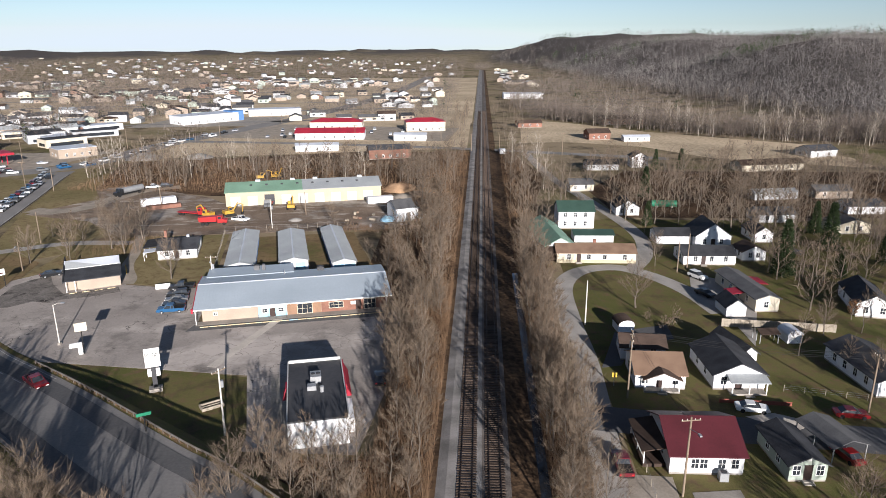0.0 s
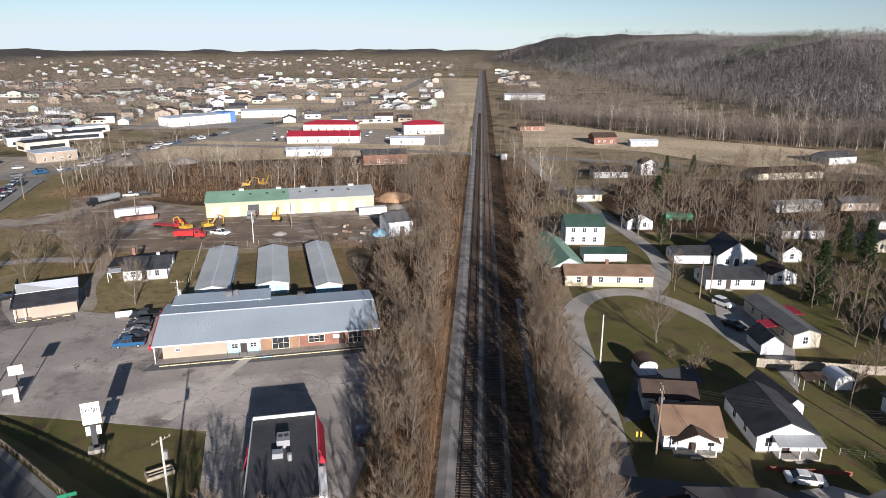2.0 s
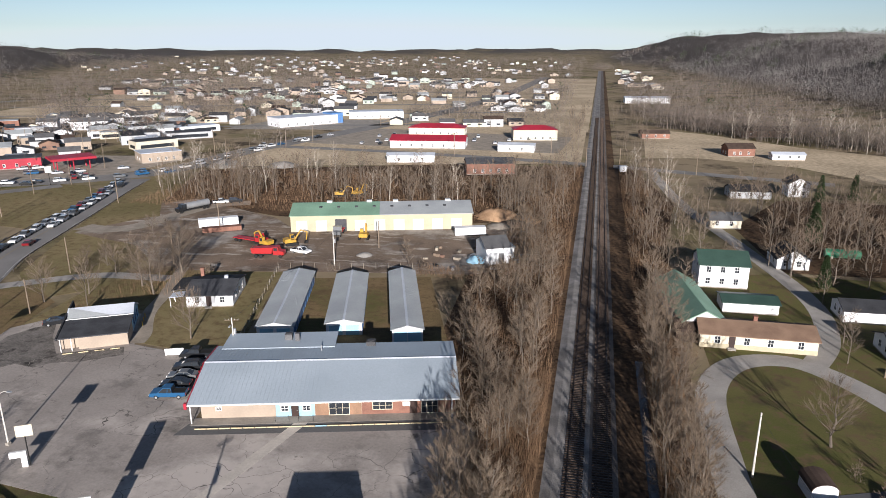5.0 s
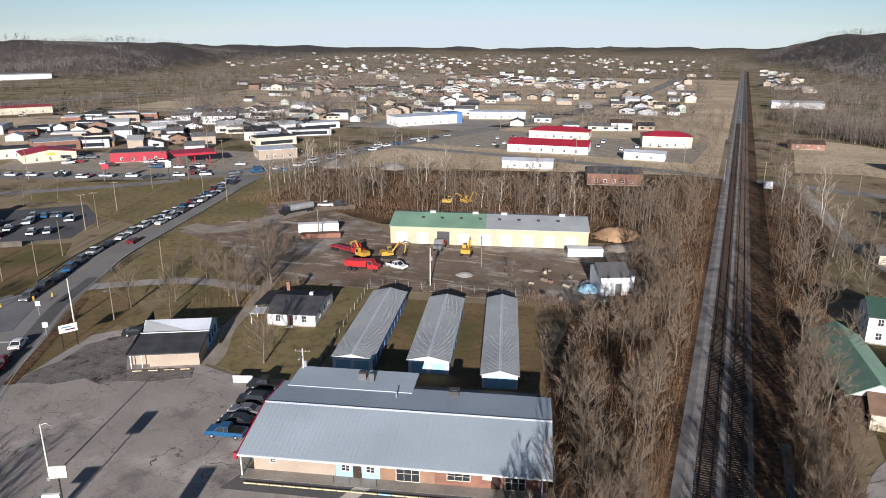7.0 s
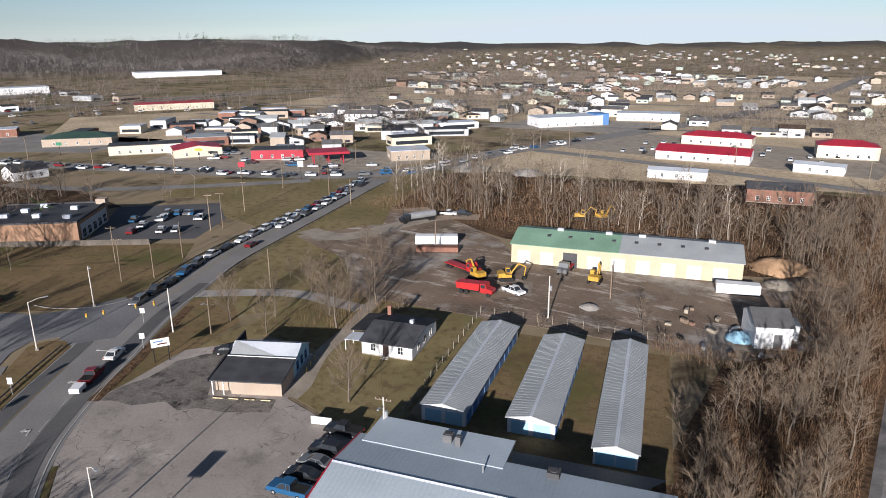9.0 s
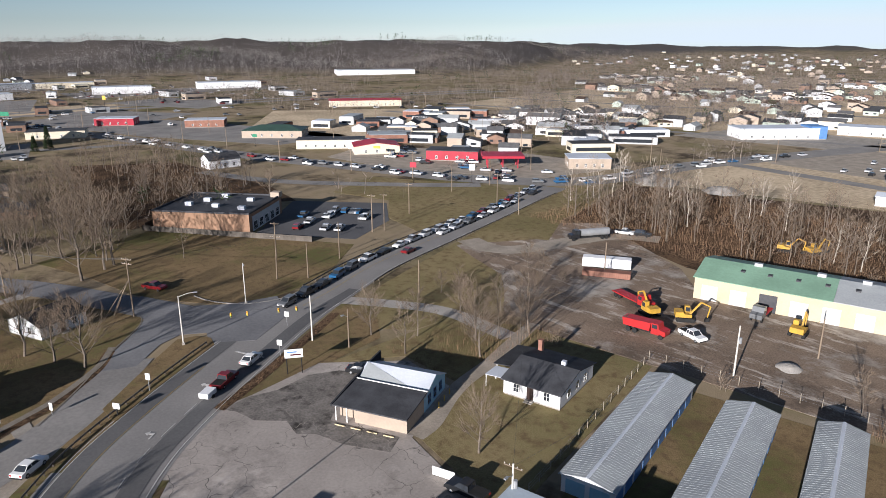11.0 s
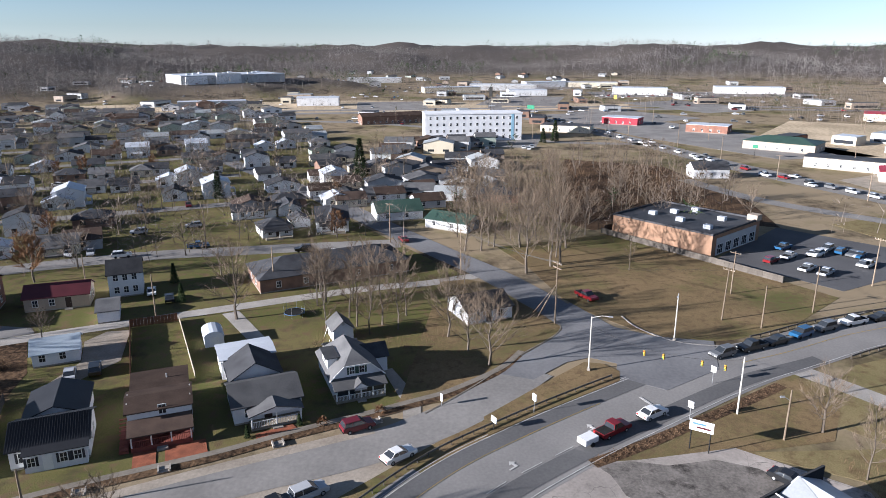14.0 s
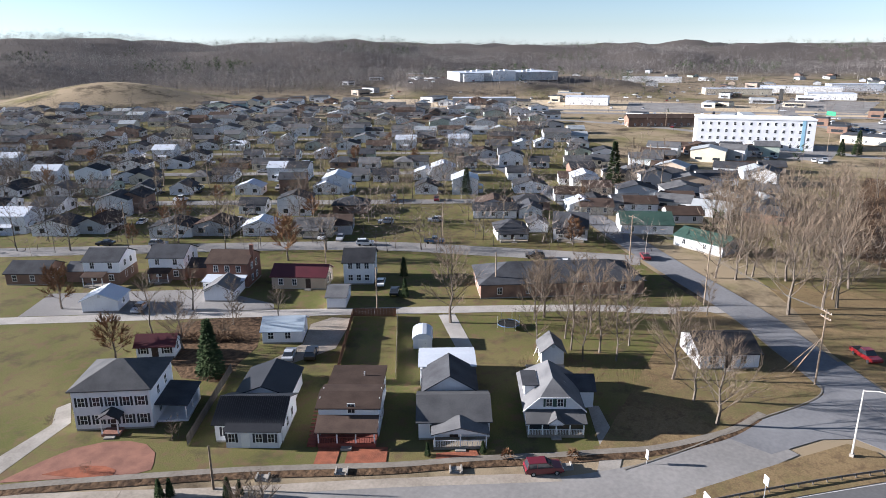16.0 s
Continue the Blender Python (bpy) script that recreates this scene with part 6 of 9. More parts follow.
part("side_wing", Shape().box(-4.0, 1.5, 0, 0, 7.0, 2.5).prism([(1.2, 2.45), (4.2, 3.2), (7.3, 2.45), (7.3, 2.6), (4.2, 3.35), (1.2, 2.6)], "x", -4.3, 0), "shingle_brown", yel)
tra = on("tan mobile home with a grey roof")
part("awning", Shape().prism([(-3.2, 2.3), (0, 2.6), (0, 2.7), (-3.2, 2.4)], "y", 4.5, 8.0), "metal_red", tra)
part("deck", Shape().box(-3.1, 4.5, 0, 0, 8.0, 0.6), "fence_wood", tra)
part("awning", Shape().prism([(5.0, 2.6), (8.0, 2.3), (8.0, 2.4), (5.0, 2.7)], "y", 10, 15), "metal_red", tra)

# ---- houses along the frontage street: porches, wings, gardens ----
big = on("two-storey white house with a hipped grey roof and dark shutters")
porch(big, 4.0, 6.4, 1.8, 2.7, "shingle_dark", 2, 0.8, "brick_red", 0.4, gable=True)
part("side_wing", Shape().box(10.4, 1.5, 0, 14.6, 8.0, 0.3).box(10.4, 6.8, 0.3, 14.6, 8.0, 2.6), "siding_white", big)
part("side_roof", Shape().prism([(10.4, 3.0), (14.9, 2.6), (14.9, 2.75), (10.4, 3.15)], "y", 1.0, 8.3), "shingle_dark", big)
for v in (1.4, 4.5):
    part("post", shared(("porch_post",), None, None), None, big, at=pose(14.5, v, 0.55))
blk = on("white cottage with a black metal roof and dark shutters")
part("rear_wing", block(7.6, 8.5, 2.7, 1.4, "y"), "siding_white", blk, at=pose(0.4, 8.0, 0))
part("rear_roof", gable_roof(7.6, 8.5, 2.7, 1.4, 0.35, "y"), "metal_black", blk, at=pose(0.4, 8.0, 0))
part("front_roof", Shape().prism([(-1.6, 2.5), (0.5, 3.1), (0.5, 3.2), (-1.6, 2.6)], "x", 1.6, 9.2), "metal_black", blk)
part("front_bay", Shape().box(1.8, -1.3, 0, 8.8, 0, 2.55), "siding_white", blk)
for u in (2.6, 6.2, 7.8):
    window(blk, pose(u, -1.3, 1.5), 0.8, 1.2, shutters="shingle_dark")
door(blk, pose(4.4, -1.3, 0.1), material="trim_white")
ribs = Shape()
for i in range(32):
    ribs.prism([(-0.4, 2.86), (4.0, 4.78), (4.0, 4.89), (-0.4, 2.92)], "x", -0.3 + 0.3 * i, -0.26 + 0.3 * i)
part("roof_seams", ribs, "metal_black", blk)
brn = on("brown-roofed two-storey house with a red front deck")
porch(brn, 0.2, 7.8, 2.6, 2.4, "shingle_brown", 4, 0.9, "deck_red", 0.7, rail="deck_red")
part("rear_wing", Shape().box(0.3, 6.0, 0, 7.7, 12.5, 4.2), "siding_white", brn)
part("rear_roof", Shape().box(0.0, 6.3, 4.2, 8.0, 12.8, 4.4), "shingle_brown", brn)
part("rear_fascia", Shape().box(0.0, 6.1, 4.15, 8.0, 6.3, 4.5).box(0.5, 12.8, 3.2, 5.5, 14.6, 3.4), "siding_white", brn)
part("vent_pipe", Shape().tube((5, 9.5, 4.4), (5, 9.5, 5.0), 0.12, sides=6), "galvanised", brn)
stair = part("stair", Shape().box(-1.3, -2.4, 0, -0.1, 4.0, 0.3), "deck_red", brn)
for i in range(9):
    part("tread", shared(("tread",), lambda: Shape().box(0, 0, 0, 1.1, 0.34, 0.06), "deck_red"), None, stair, at=pose(-1.25, -2.3 + 0.6 * i, 0.4 + 0.24 * i))
bun = on("white bungalow with a grey roof and front porch")
porch(bun, 2.0, 9.0, 2.4, 2.3, "shingle_grey", 3, 0.9, "fence_wood", 0.4, gable=True, rail="trim_white")
part("rear_wing", block(7.6, 7.0, 3.0, 2.3, "y"), "siding_white", bun, at=pose(0.6, 8.0, 0))
part("rear_roof", gable_roof(7.6, 7.0, 3.0, 2.3, 0.35, "y"), "shingle_dark", bun, at=pose(0.6, 8.0, 0))
part("rear_block", Shape().box(0, 15, 0, 8.4, 22, 3.0), "siding_white", bun)
part("rear_flat_roof", Shape().prism([(14.8, 3.3), (18.5, 3.6), (22.3, 3.0), (22.3, 3.12), (18.5, 3.74), (14.8, 3.42)], "x", -0.3, 8.7), "metal_white", bun)
vic = thing("house", "two-storey white house with a steep clipped grey roof and pillared porch", "house", -123.0, 83.6, 113)
part("wall", Shape().prism([(0, 0.3), (8, 0.3), (8, 3.7), (6.1, 5.75), (1.9, 5.75), (0, 3.7)], "y", 0, 5.0).box(0, 5.0, 0.3, 8, 11.5, 3.7), "siding_white", vic)
part("foundation", Shape().box(0.03, 0.03, 0, 7.97, 11.4, 0.3), "concrete", vic)
vr = Shape()
for dz in (0.0, 0.16):
    vr.face((-0.5, -0.4, 3.3 + dz), (1.85, -0.4, 5.75 + dz), (4, 3.0, 7.4 + dz), (4, 9.0, 7.4 + dz), (-0.5, 11.9, 3.3 + dz))
    vr.face((8.5, -0.4, 3.3 + dz), (8.5, 11.9, 3.3 + dz), (4, 9.0, 7.4 + dz), (4, 3.0, 7.4 + dz), (6.15, -0.4, 5.75 + dz))
    vr.face((1.85, -0.4, 5.75 + dz), (6.15, -0.4, 5.75 + dz), (4, 3.0, 7.4 + dz))
    vr.face((-0.5, 11.9, 3.3 + dz), (4, 9.0, 7.4 + dz), (8.5, 11.9, 3.3 + dz))
for a, b in (((-0.5, -0.4, 3.3), (1.85, -0.4, 5.75)), ((1.85, -0.4, 5.75), (6.15, -0.4, 5.75)), ((6.15, -0.4, 5.75), (8.5, -0.4, 3.3)), ((8.5, -0.4, 3.3), (8.5, 11.9, 3.3)), ((8.5, 11.9, 3.3), (-0.5, 11.9, 3.3)), ((-0.5, 11.9, 3.3), (-0.5, -0.4, 3.3))):
    vr.face(a, b, (b[0], b[1], b[2] + 0.16), (a[0], a[1], a[2] + 0.16))
vic.matrix_basis = vic.matrix_basis @ Matrix.Diagonal((0.95, 0.93, 0.84, 1))
part("roof", vr, "shingle_grey", vic)
part("barge_board", Shape().prism([(-0.55, 3.2), (-0.55, 3.46), (1.83, 5.93), (6.17, 5.93), (8.55, 3.46), (8.55, 3.2), (6.1, 5.74), (1.9, 5.74)], "y", -0.5, -0.41), "trim_white", vic)
for u in (3.2, 4.8):
    window(vic, pose(u, 0, 4.75), 0.8, 1.3, shutters="metal_green")
for v in (2.5, 6.0, 9.5):
    window(vic, pose(0, v, 1.8, 0, 0, -90)), window(vic, pose(8, v, 1.8, 0, 0, 90))
porch(vic, 0.0, 8.0, 2.4, 2.6, "shingle_grey", 5, 0.9, "fence_wood", 0.5, rail="trim_white")
part("porch_screen", Shape().box(0.3, -2.25, 1.45, 3.0, -2.2, 2.4), "window_glass", vic), part("porch_screen", Shape().box(5.0, -2.25, 1.45, 7.7, -2.2, 2.4), "window_glass", vic)
part("porch_gable", Shape().prism([(2.9, 2.55), (5.1, 2.55), (4.0, 3.5)], "y", -2.75, -2.65), "siding_white", vic)
part("porch_gable_roof", Shape().prism([(2.7, 2.5), (4.0, 3.6), (5.3, 2.5), (5.3, 2.62), (4.0, 3.74), (2.7, 2.62)], "y", -2.8, -0.4), "shingle_grey", vic)
part("side_dormer", Shape().prism([(3.4, 3.6), (7.6, 3.6), (7.6, 6.0), (3.4, 6.0)], "x", 0.0, 3.0), "siding_white", vic)
part("dormer_roof", Shape().prism([(3.0, 6.0), (3.0, 6.14), (8.0, 6.14), (8.0, 6.0)], "x", -0.35, 2.0).prism([(3.0, 6.0), (8.0, 6.0), (8.0, 7.2), (3.0, 7.2)], "x", 3.6, 3.8), "shingle_dark", vic)
window(vic, pose(0, 5.5, 4.9, 0, 0, -90))
part("side_wing", block(4.6, 4.4, 3.4, 1.7, "x"), "siding_white", vic, at=pose(6.2, 6.2, 0))
part("side_wing_roof", gable_roof(4.6, 4.4, 3.4, 1.7, 0.35, "x"), "shingle_dark", vic, at=pose(6.2, 6.2, 0))
part("rear_wing", Shape().box(1.5, 11.5, 0, 7.0, 15, 2.9), "siding_white", vic)
part("rear_wing_roof", Shape().prism([(11.2, 3.1), (13.2, 4.2), (15.3, 2.8), (15.3, 2.95), (13.2, 4.35), (11.2, 3.25)], "x", 1.2, 7.3), "shingle_dark", vic)
shed = house("small white garden shed with a grey gabled roof", -142.3, 80.2, 114, 3.6, 4.6, 2.6, 1.5, "y", "siding_white", "shingle_grey", sides=0, category="shed", name="shed")
for x, y in ((-115.6, 83.4), (-119.0, 91.2)):
    bush = tagged(new("shrub"), "round russet shrub before a porch", "shrub", "garden shrubs")
    bush.matrix_basis = pose(x, y, 0)
    rb, tw = random.Random(x), Shape()
    for _ in range(260):
        a, e = rb.uniform(0, 6.283), rb.uniform(0.0, 1.5)
        d3 = Vector((math.cos(a) * math.cos(e), math.sin(a) * math.cos(e), math.sin(e)))
        p = d3 * rb.uniform(0.4, 0.85) + Vector((0, 0, 0.15))
        sd = d3.cross(Vector((rb.gauss(0, 1), rb.gauss(0, 1), rb.gauss(0, 1)))).normalized() * 0.06
        tw.face(p - sd, p + sd, p + d3 * 0.3)
    part("crown", tw, "oak_leaves", bush)
tramp = thing("trampoline", "round black trampoline with a net on the lawn", "trampoline", -155.4, 70.0)
part("mat", Shape().tube((0, 0, 0.8), (0, 0, 0.85), 1.9, sides=18), "rubber", tramp)
part("rim", Shape().tube((0, 0, 0.82), (0, 0, 0.92), 2.05, 2.05, sides=18, caps=False), "trim_blue", tramp)
for k in range(6):
    a = k * math.pi / 3
    part("pole", shared(("tramp_pole",), lambda: Shape().tube((0, 0, 0), (0, 0, 2.4), 0.03, sides=5), "galvanised"), None, tramp, at=pose(2.05 * math.cos(a), 2.05 * math.sin(a), 0))
swing = thing("swing_frame", "white swing frame on the lawn", "swing", -146.0, 78.6, 30)
for u in (0.0, 2.6):
    part("leg", Shape().tube((u, -0.9, 0), (u, 0, 2.2), 0.04, sides=5), "trim_white", swing), part("leg", Shape().tube((u, 0.9, 0), (u, 0, 2.2), 0.04, sides=5), "trim_white", swing)
part("beam", Shape().tube((0, 0, 2.2), (2.6, 0, 2.2), 0.04, sides=5), "trim_white", swing)

# the second row, the alley and across the street
house("grey house with a maroon metal roof", -155.4, 16.0, 110, 11.8, 7.0, 2.9, 1.7, "x", "siding_tan", "metal_maroon", front=(2, 5), entry=8)
house("two-storey white house with a black roof", -163.8, 29.0, 114, 6.6, 8.0, 5.2, 2.0, "x", "siding_white", "shingle_dark", front=(1.5, 3.3, 5.1), storeys=2)
house("grey garage with a dark roof", -150.0, 33.6, 114, 3.8, 7.5, 2.5, 1.0, "x", "siding_white", "shingle_grey", sides=0, category="garage")
b3 = house("two-storey brick house with a tall chimney", -150.6, 2.6, 110, 9.0, 8.5, 5.6, 1.8, "x", "brick_red", "shingle_brown", front=(2, 4.5, 7), storeys=2, chimney=(9.2, 3, 3.4))
part("porch_roof", Shape().prism([(-2.6, 2.5), (0, 3.0), (0, 3.12), (-2.6, 2.62)], "x", 0, 9), "metal_white", b3)
house("two-storey white and brick house with a dark roof", -149.2, -13.0, 113, 8.0, 8.5, 5.4, 1.8, "x", "siding_white", "shingle_dark", front=(2, 6), storeys=2)
house("two-storey white house with a brown porch roof", -141.4, -24.2, 113, 8.0, 8.5, 5.4, 1.8, "x", "siding_white", "shingle_dark", front=(2, 6), storeys=2)
for lab, u in (("two-storey white and brick house with a dark roof", 8.0), ("two-storey white house with a brown porch roof", -5.0)):
    hs = on(lab)
    part("brick_storey", Shape().box(-0.04, -0.04, 0.02, 8.04, 8.54, 2.75), "brick_brown", hs, "brick lower storey")
    part("side_wing", block(5.0, 6.0, 2.6, 1.3, "x"), "brick_brown", hs, at=pose(u, 1.5, 0))
    part("side_wing_roof", gable_roof(5.0, 6.0, 2.6, 1.3, 0.3, "x"), "shingle_dark", hs, at=pose(u, 1.5, 0))
    porch(hs, 0.5, 5.0, 2.2, 2.4, "shingle_brown", 3, 0.5, "concrete", 0.3)
    for q in (2.0, 6.0):
        window(hs, pose(q, -0.06, 1.6), 1.0, 1.2)
part("sun_porch", Shape().box(0.3, -3.4, 0, 8.2, 0, 2.5), "siding_white", b3)
part("sun_porch_roof", Shape().prism([(-3.7, 2.5), (0, 2.9), (0, 3.0), (-3.7, 2.62)], "x", 0.0, 8.5), "metal_white", b3)
for q in (1.6, 4.2, 6.8):
    window(b3, pose(q, -3.4, 1.5), 1.4, 1.1)
hedge = Shape()
rh = random.Random(4)
for _ in range(2600):
    p = Vector((-123.0, 11.0, 0)).lerp(Vector((-131.0, 28.0, 0)), rh.random()) + Vector((rh.gauss(0, 0.45), rh.gauss(0, 0.45), rh.uniform(0.1, 1.6)))
    d3 = Vector((rh.gauss(0, 1), rh.gauss(0, 1), rh.gauss(0.3, 0.7))).normalized()
    sd = d3.cross(Vector((rh.gauss(0, 1), rh.gauss(0, 1), rh.gauss(0, 1)))).normalized() * 0.07
    hedge.face(p - sd, p + sd, p + d3 * 0.4)
hd = tagged(new("hedge"), "low dark brown hedge behind the back yards", "hedge")
part("foliage", hedge, "brush", hd)
house("small brick house with a dark roof", -134, -40, 113, 9.0, 8, 2.8, 1.7, "x", "brick_brown", "shingle_dark", front=(2, 6))
house("white gabled garage beside the alley", -129.0, -10.0, 118, 7.0, 6, 2.5, 1.4, "y", "siding_white", "metal_white", sides=1, category="garage")
house("white garage with a grey roof beside the alley", -143.5, 8.0, 112, 6.0, 6.5, 2.5, 1.5, "y", "siding_white", "shingle_grey", sides=0, category="garage")
house("small white house with a blue metal roof", -131.2, 32.5, 116, 7.0, 6.0, 2.5, 1.5, "x", "siding_white", "metal_bluegrey", front=(1.5, 4.5), sides=1)
house("white shed with a maroon roof and shutters", -117.8, 16.8, 118, 6.3, 3.6, 2.4, 1.3, "x", "siding_white", "metal_maroon", front=(1.2, 5.1), entry=3.1, sides=1, shutters="shingle_dark", category="shed", name="shed")
house("long low brown brick hall with a hipped dark roof", -167.2, 59.9, 118, 34.5, 13.0, 3.2, 2.6, "hip", "brick_brown", "shingle_dark", front=(4, 10, 22, 30), category="building")
barrel_shed("white rounded garden shed", -140.0, 57.8, 115, 3.4, 4.5, 2.8)
house("one and a half storey white house with a steep dark roof", -216.6, 61.8, 104, 9.0, 9.0, 3.4, 3.4, "x", "siding_white", "shingle_dark", front=(2, 7), entry=4.5, over=0.3)
wd = on("one and a half storey white house with a steep dark roof")
part("front_dormer", Shape().prism([(2.6, 3.4), (6.4, 3.4), (4.5, 6.2)], "y", -0.1, 4), "siding_white", wd)
part("dormer_roof", Shape().prism([(2.3, 3.3), (4.5, 6.4), (6.7, 3.3), (6.7, 3.45), (4.5, 6.6), (2.3, 3.45)], "y", -0.4, 4), "shingle_dark", wd)
window(wd, pose(4.5, -0.11, 4.4))
porch(wd, 1.0, 8.0, 2.0, 2.5, "shingle_dark", 3, 0.6, "fence_wood", 0.4)
wb = house("white bungalow with a dark hipped roof", -210.0, 48.3, 118, 8.4, 9.0, 2.8, 2.0, "hip", "siding_white", "shingle_dark", front=(2, 6.5), entry=4.2)
porch(wb, 0.5, 7.9, 2.0, 2.3, "shingle_dark", 3, 0.6, "fence_wood", 0.4)
house("white garage with a dark gabled roof", -221.0, 53.5, 114, 5.5, 6, 2.5, 1.5, "y", "siding_white", "shingle_dark", sides=0, category="garage")
house("long low white house with a dark roof", -230.0, 33.4, 112, 13, 8, 2.7, 1.5, "x", "siding_white", "shingle_dark", front=(3, 6, 10))
house("white gabled wing with a dark roof", -235.5, 46.0, 112, 7, 9, 2.7, 1.6, "y", "siding_white", "shingle_dark", front=(3.5,))
house("white house with a wide green metal roof", -229.5, 77.5, 108, 14, 11, 2.9, 2.4, "x", "siding_white", "metal_green", front=(3, 9))
house("low house with a green metal roof under trees", -224.0, 92.0, 60, 14, 9, 2.8, 1.6, "x", "siding_grey", "metal_green", front=(3, 9))
house("white house with a dark roof beside the slip road", -301, 194, 92, 14, 9, 4.0, 2.2, "x", "siding_white", "shingle_dark", front=(3, 7, 11))
for x, y, c in ((-247, 62, "siding_cream"), (-256, 74, "siding_white"), (-262, 50, "siding_white"), (-246, 88, "siding_white"), (-268, 84, "siding_grey"), (-276, 56, "siding_cream"), (-290, 44, "siding_white"), (-262, 98, "siding_white")):
    house("house with a brown roof among bare trees", x, y, 110, 10, 8, 2.8, 1.7, "x", c, "shingle_brown", front=(2.5, 7.5))


def flats(x, y, turn, w):
    return house("two-storey white apartment house with a grey roof", x, y, turn, w, 10, 5.6, 2.0, "x", "siding_white", "shingle_grey", front=[3 + 4 * i for i in range(int(w / 4))], storeys=2, category="apartments")


flats(-351, 411, 30, 12), flats(-330, 416, 30, 22), flats(-322, 436, 60, 14), flats(-318, 460, 60, 16), flats(-338, 446, 60, 12)
plain_block("white commercial building with a pale roof", -180, 520, 20, 40, 16, 5, "siding_white", "metal_white", 0, "flat", 6)
plain_block("low white building beside the wood", -96, 340, 12, 22, 8, 3.4, "siding_white", "metal_white", 0.8, "x", 3)
plain_block("row of tan shops with a flat roof", -330, 250, 55, 34, 12, 4.6, "siding_cream", "membrane_black", 0, "flat", 6)
plain_block("red and white fast food restaurant", -455, 238, 60, 24, 14, 4.6, "brick_red", "metal_white", 0, "flat", 4)
plain_block("red and white fast food restaurant", -500, 196, 60, 24, 14, 4.6, "metal_red", "metal_white", 0, "flat", 4)
plain_block("small shop with a yellow fascia and flat roof", -455, 150, 70, 30, 14, 4.2, "siding_cream", "membrane_black", 0, "flat", 4)
plain_block("white building with a red roof edge in the field", -520, 380, 60, 60, 20, 5, "siding_cream", "metal_red", 1.0, "x", 8)
for i, (x, y) in enumerate(((-860, -150), (-835, -90), (-800, 60), (-850, 110), (-760, 150), (-900, 180), (-915, 230), (-1010, -60))):
    plain_block("far white commercial building with a flat roof", x, y, 85 + 10 * (i % 3), 40 + 12 * (i % 4), 18, 6 + i % 2, ("siding_white", "siding_white", "siding_cream", "siding_grey")[i % 4], "metal_white", 0, "flat", 6)

# gardens
sheet("yard", [(-132.6, 11.4), (-143.4, 23.9), (-129.7, 32.4), (-116.6, 35.2), (-115.6, 28.7), (-121, 20)], 0.048, "brush_ground", "bare brown earth and leaves behind the houses", "yard")
sheet("yard", [(-134, -26), (-150, 4), (-148, 22), (-145.5, 24), (-122.5, -20)], 0.046, "asphalt_grey", "worn gravel parking strip beside the alley", "yard")
sheet("driveway", [(-85.6, 28.4), (-88.5, 29.0), (-91.0, 29.4), (-94.6, 30.5), (-97.4, 33), (-98.9, 35.9), (-99.2, 38.6), (-98.2, 41.2), (-96.4, 42.8), (-95.2, 43.6), (-93.6, 42.4)], 0.05, "brick_red", "round brick-paved drive before the white house", "driveway")
sheet("driveway", [(-82.8, 24.0), (-84.4, 27.6), (-99.0, 24.5), (-103, 19.5), (-101, 19.0), (-97.5, 22.5)], 0.04, "concrete", "pale concrete driveway", "driveway")
sheet("flower_bed", [(-89.0, 32.0), (-91.0, 33.6), (-92.6, 35.6), (-93.4, 37.6), (-93.4, 39.6), (-92.4, 40.2), (-90.6, 37.6)], 0.08, "mulch", "mulched round flower bed", "flower bed")
for bed in ([(-104.2, 61.6), (-107.6, 60.2), (-108.7, 62.8), (-105.3, 64.2)], [(-105.7, 65.2), (-109.1, 63.8), (-111.4, 68.4), (-107.8, 70.0)], [(-111.0, 75.4), (-112.6, 74.8), (-115.4, 79.2), (-114.2, 80.2)]):
    sheet("flower_bed", bed, 0.09, "mulch", "front garden bed of red wood mulch", "flower bed")
path_line = smooth_line([(-80, 22), (-88.2, 34.6), (-94.6, 45.3), (-99.4, 53.6), (-103.2, 61), (-108.2, 71.1), (-113.7, 80.3), (-118.6, 89.5), (-122.2, 95.6), (-125, 100.4), (-129.6, 105.6), (-134.4, 110.0), (-140.1, 113.2)], 4)
ribbon("pavement", path_line, 1.15, 0.13, "concrete_dull", "narrow concrete footpath along the street", "pavement")
ribbon("verge", [p + Vector((1.55, -0.8)) for p in path_line], 1.9, 0.105, "brush_ground", "brown dirt and dead grass verge beside the street", "verge")
ribbon("verge", smooth_line([(-74, 14), (-86.2, 37), (-95.6, 55.6), (-104.4, 71.8), (-114, 90.8)], 4), 1.8, 0.10, "pale_dirt", "pale dirt shoulder of the street", "verge")
sheet("verge", [(-64, 20), (-83.3, 39.4), (-93.1, 57.9), (-102, 74.3), (-111.8, 93), (-122, 107), (-119.6, 107.6), (-107.9, 96.5), (-98.3, 87.6), (-92, 80), (-84, 66), (-62, 30)], 0.06, "pale_dirt", "pale gravel parking verge", "verge")
sheet("verge", [(-98.3, 87.6), (-107.9, 96.5), (-117.9, 106.1), (-118.9, 113.8), (-110.7, 104.1), (-100.2, 94.0), (-91, 87.5), (-80, 79), (-70, 71), (-66, 60), (-78, 68), (-90, 79)], 0.075, "dry_grass", "strip of dry grass along the guardrail", "verge")
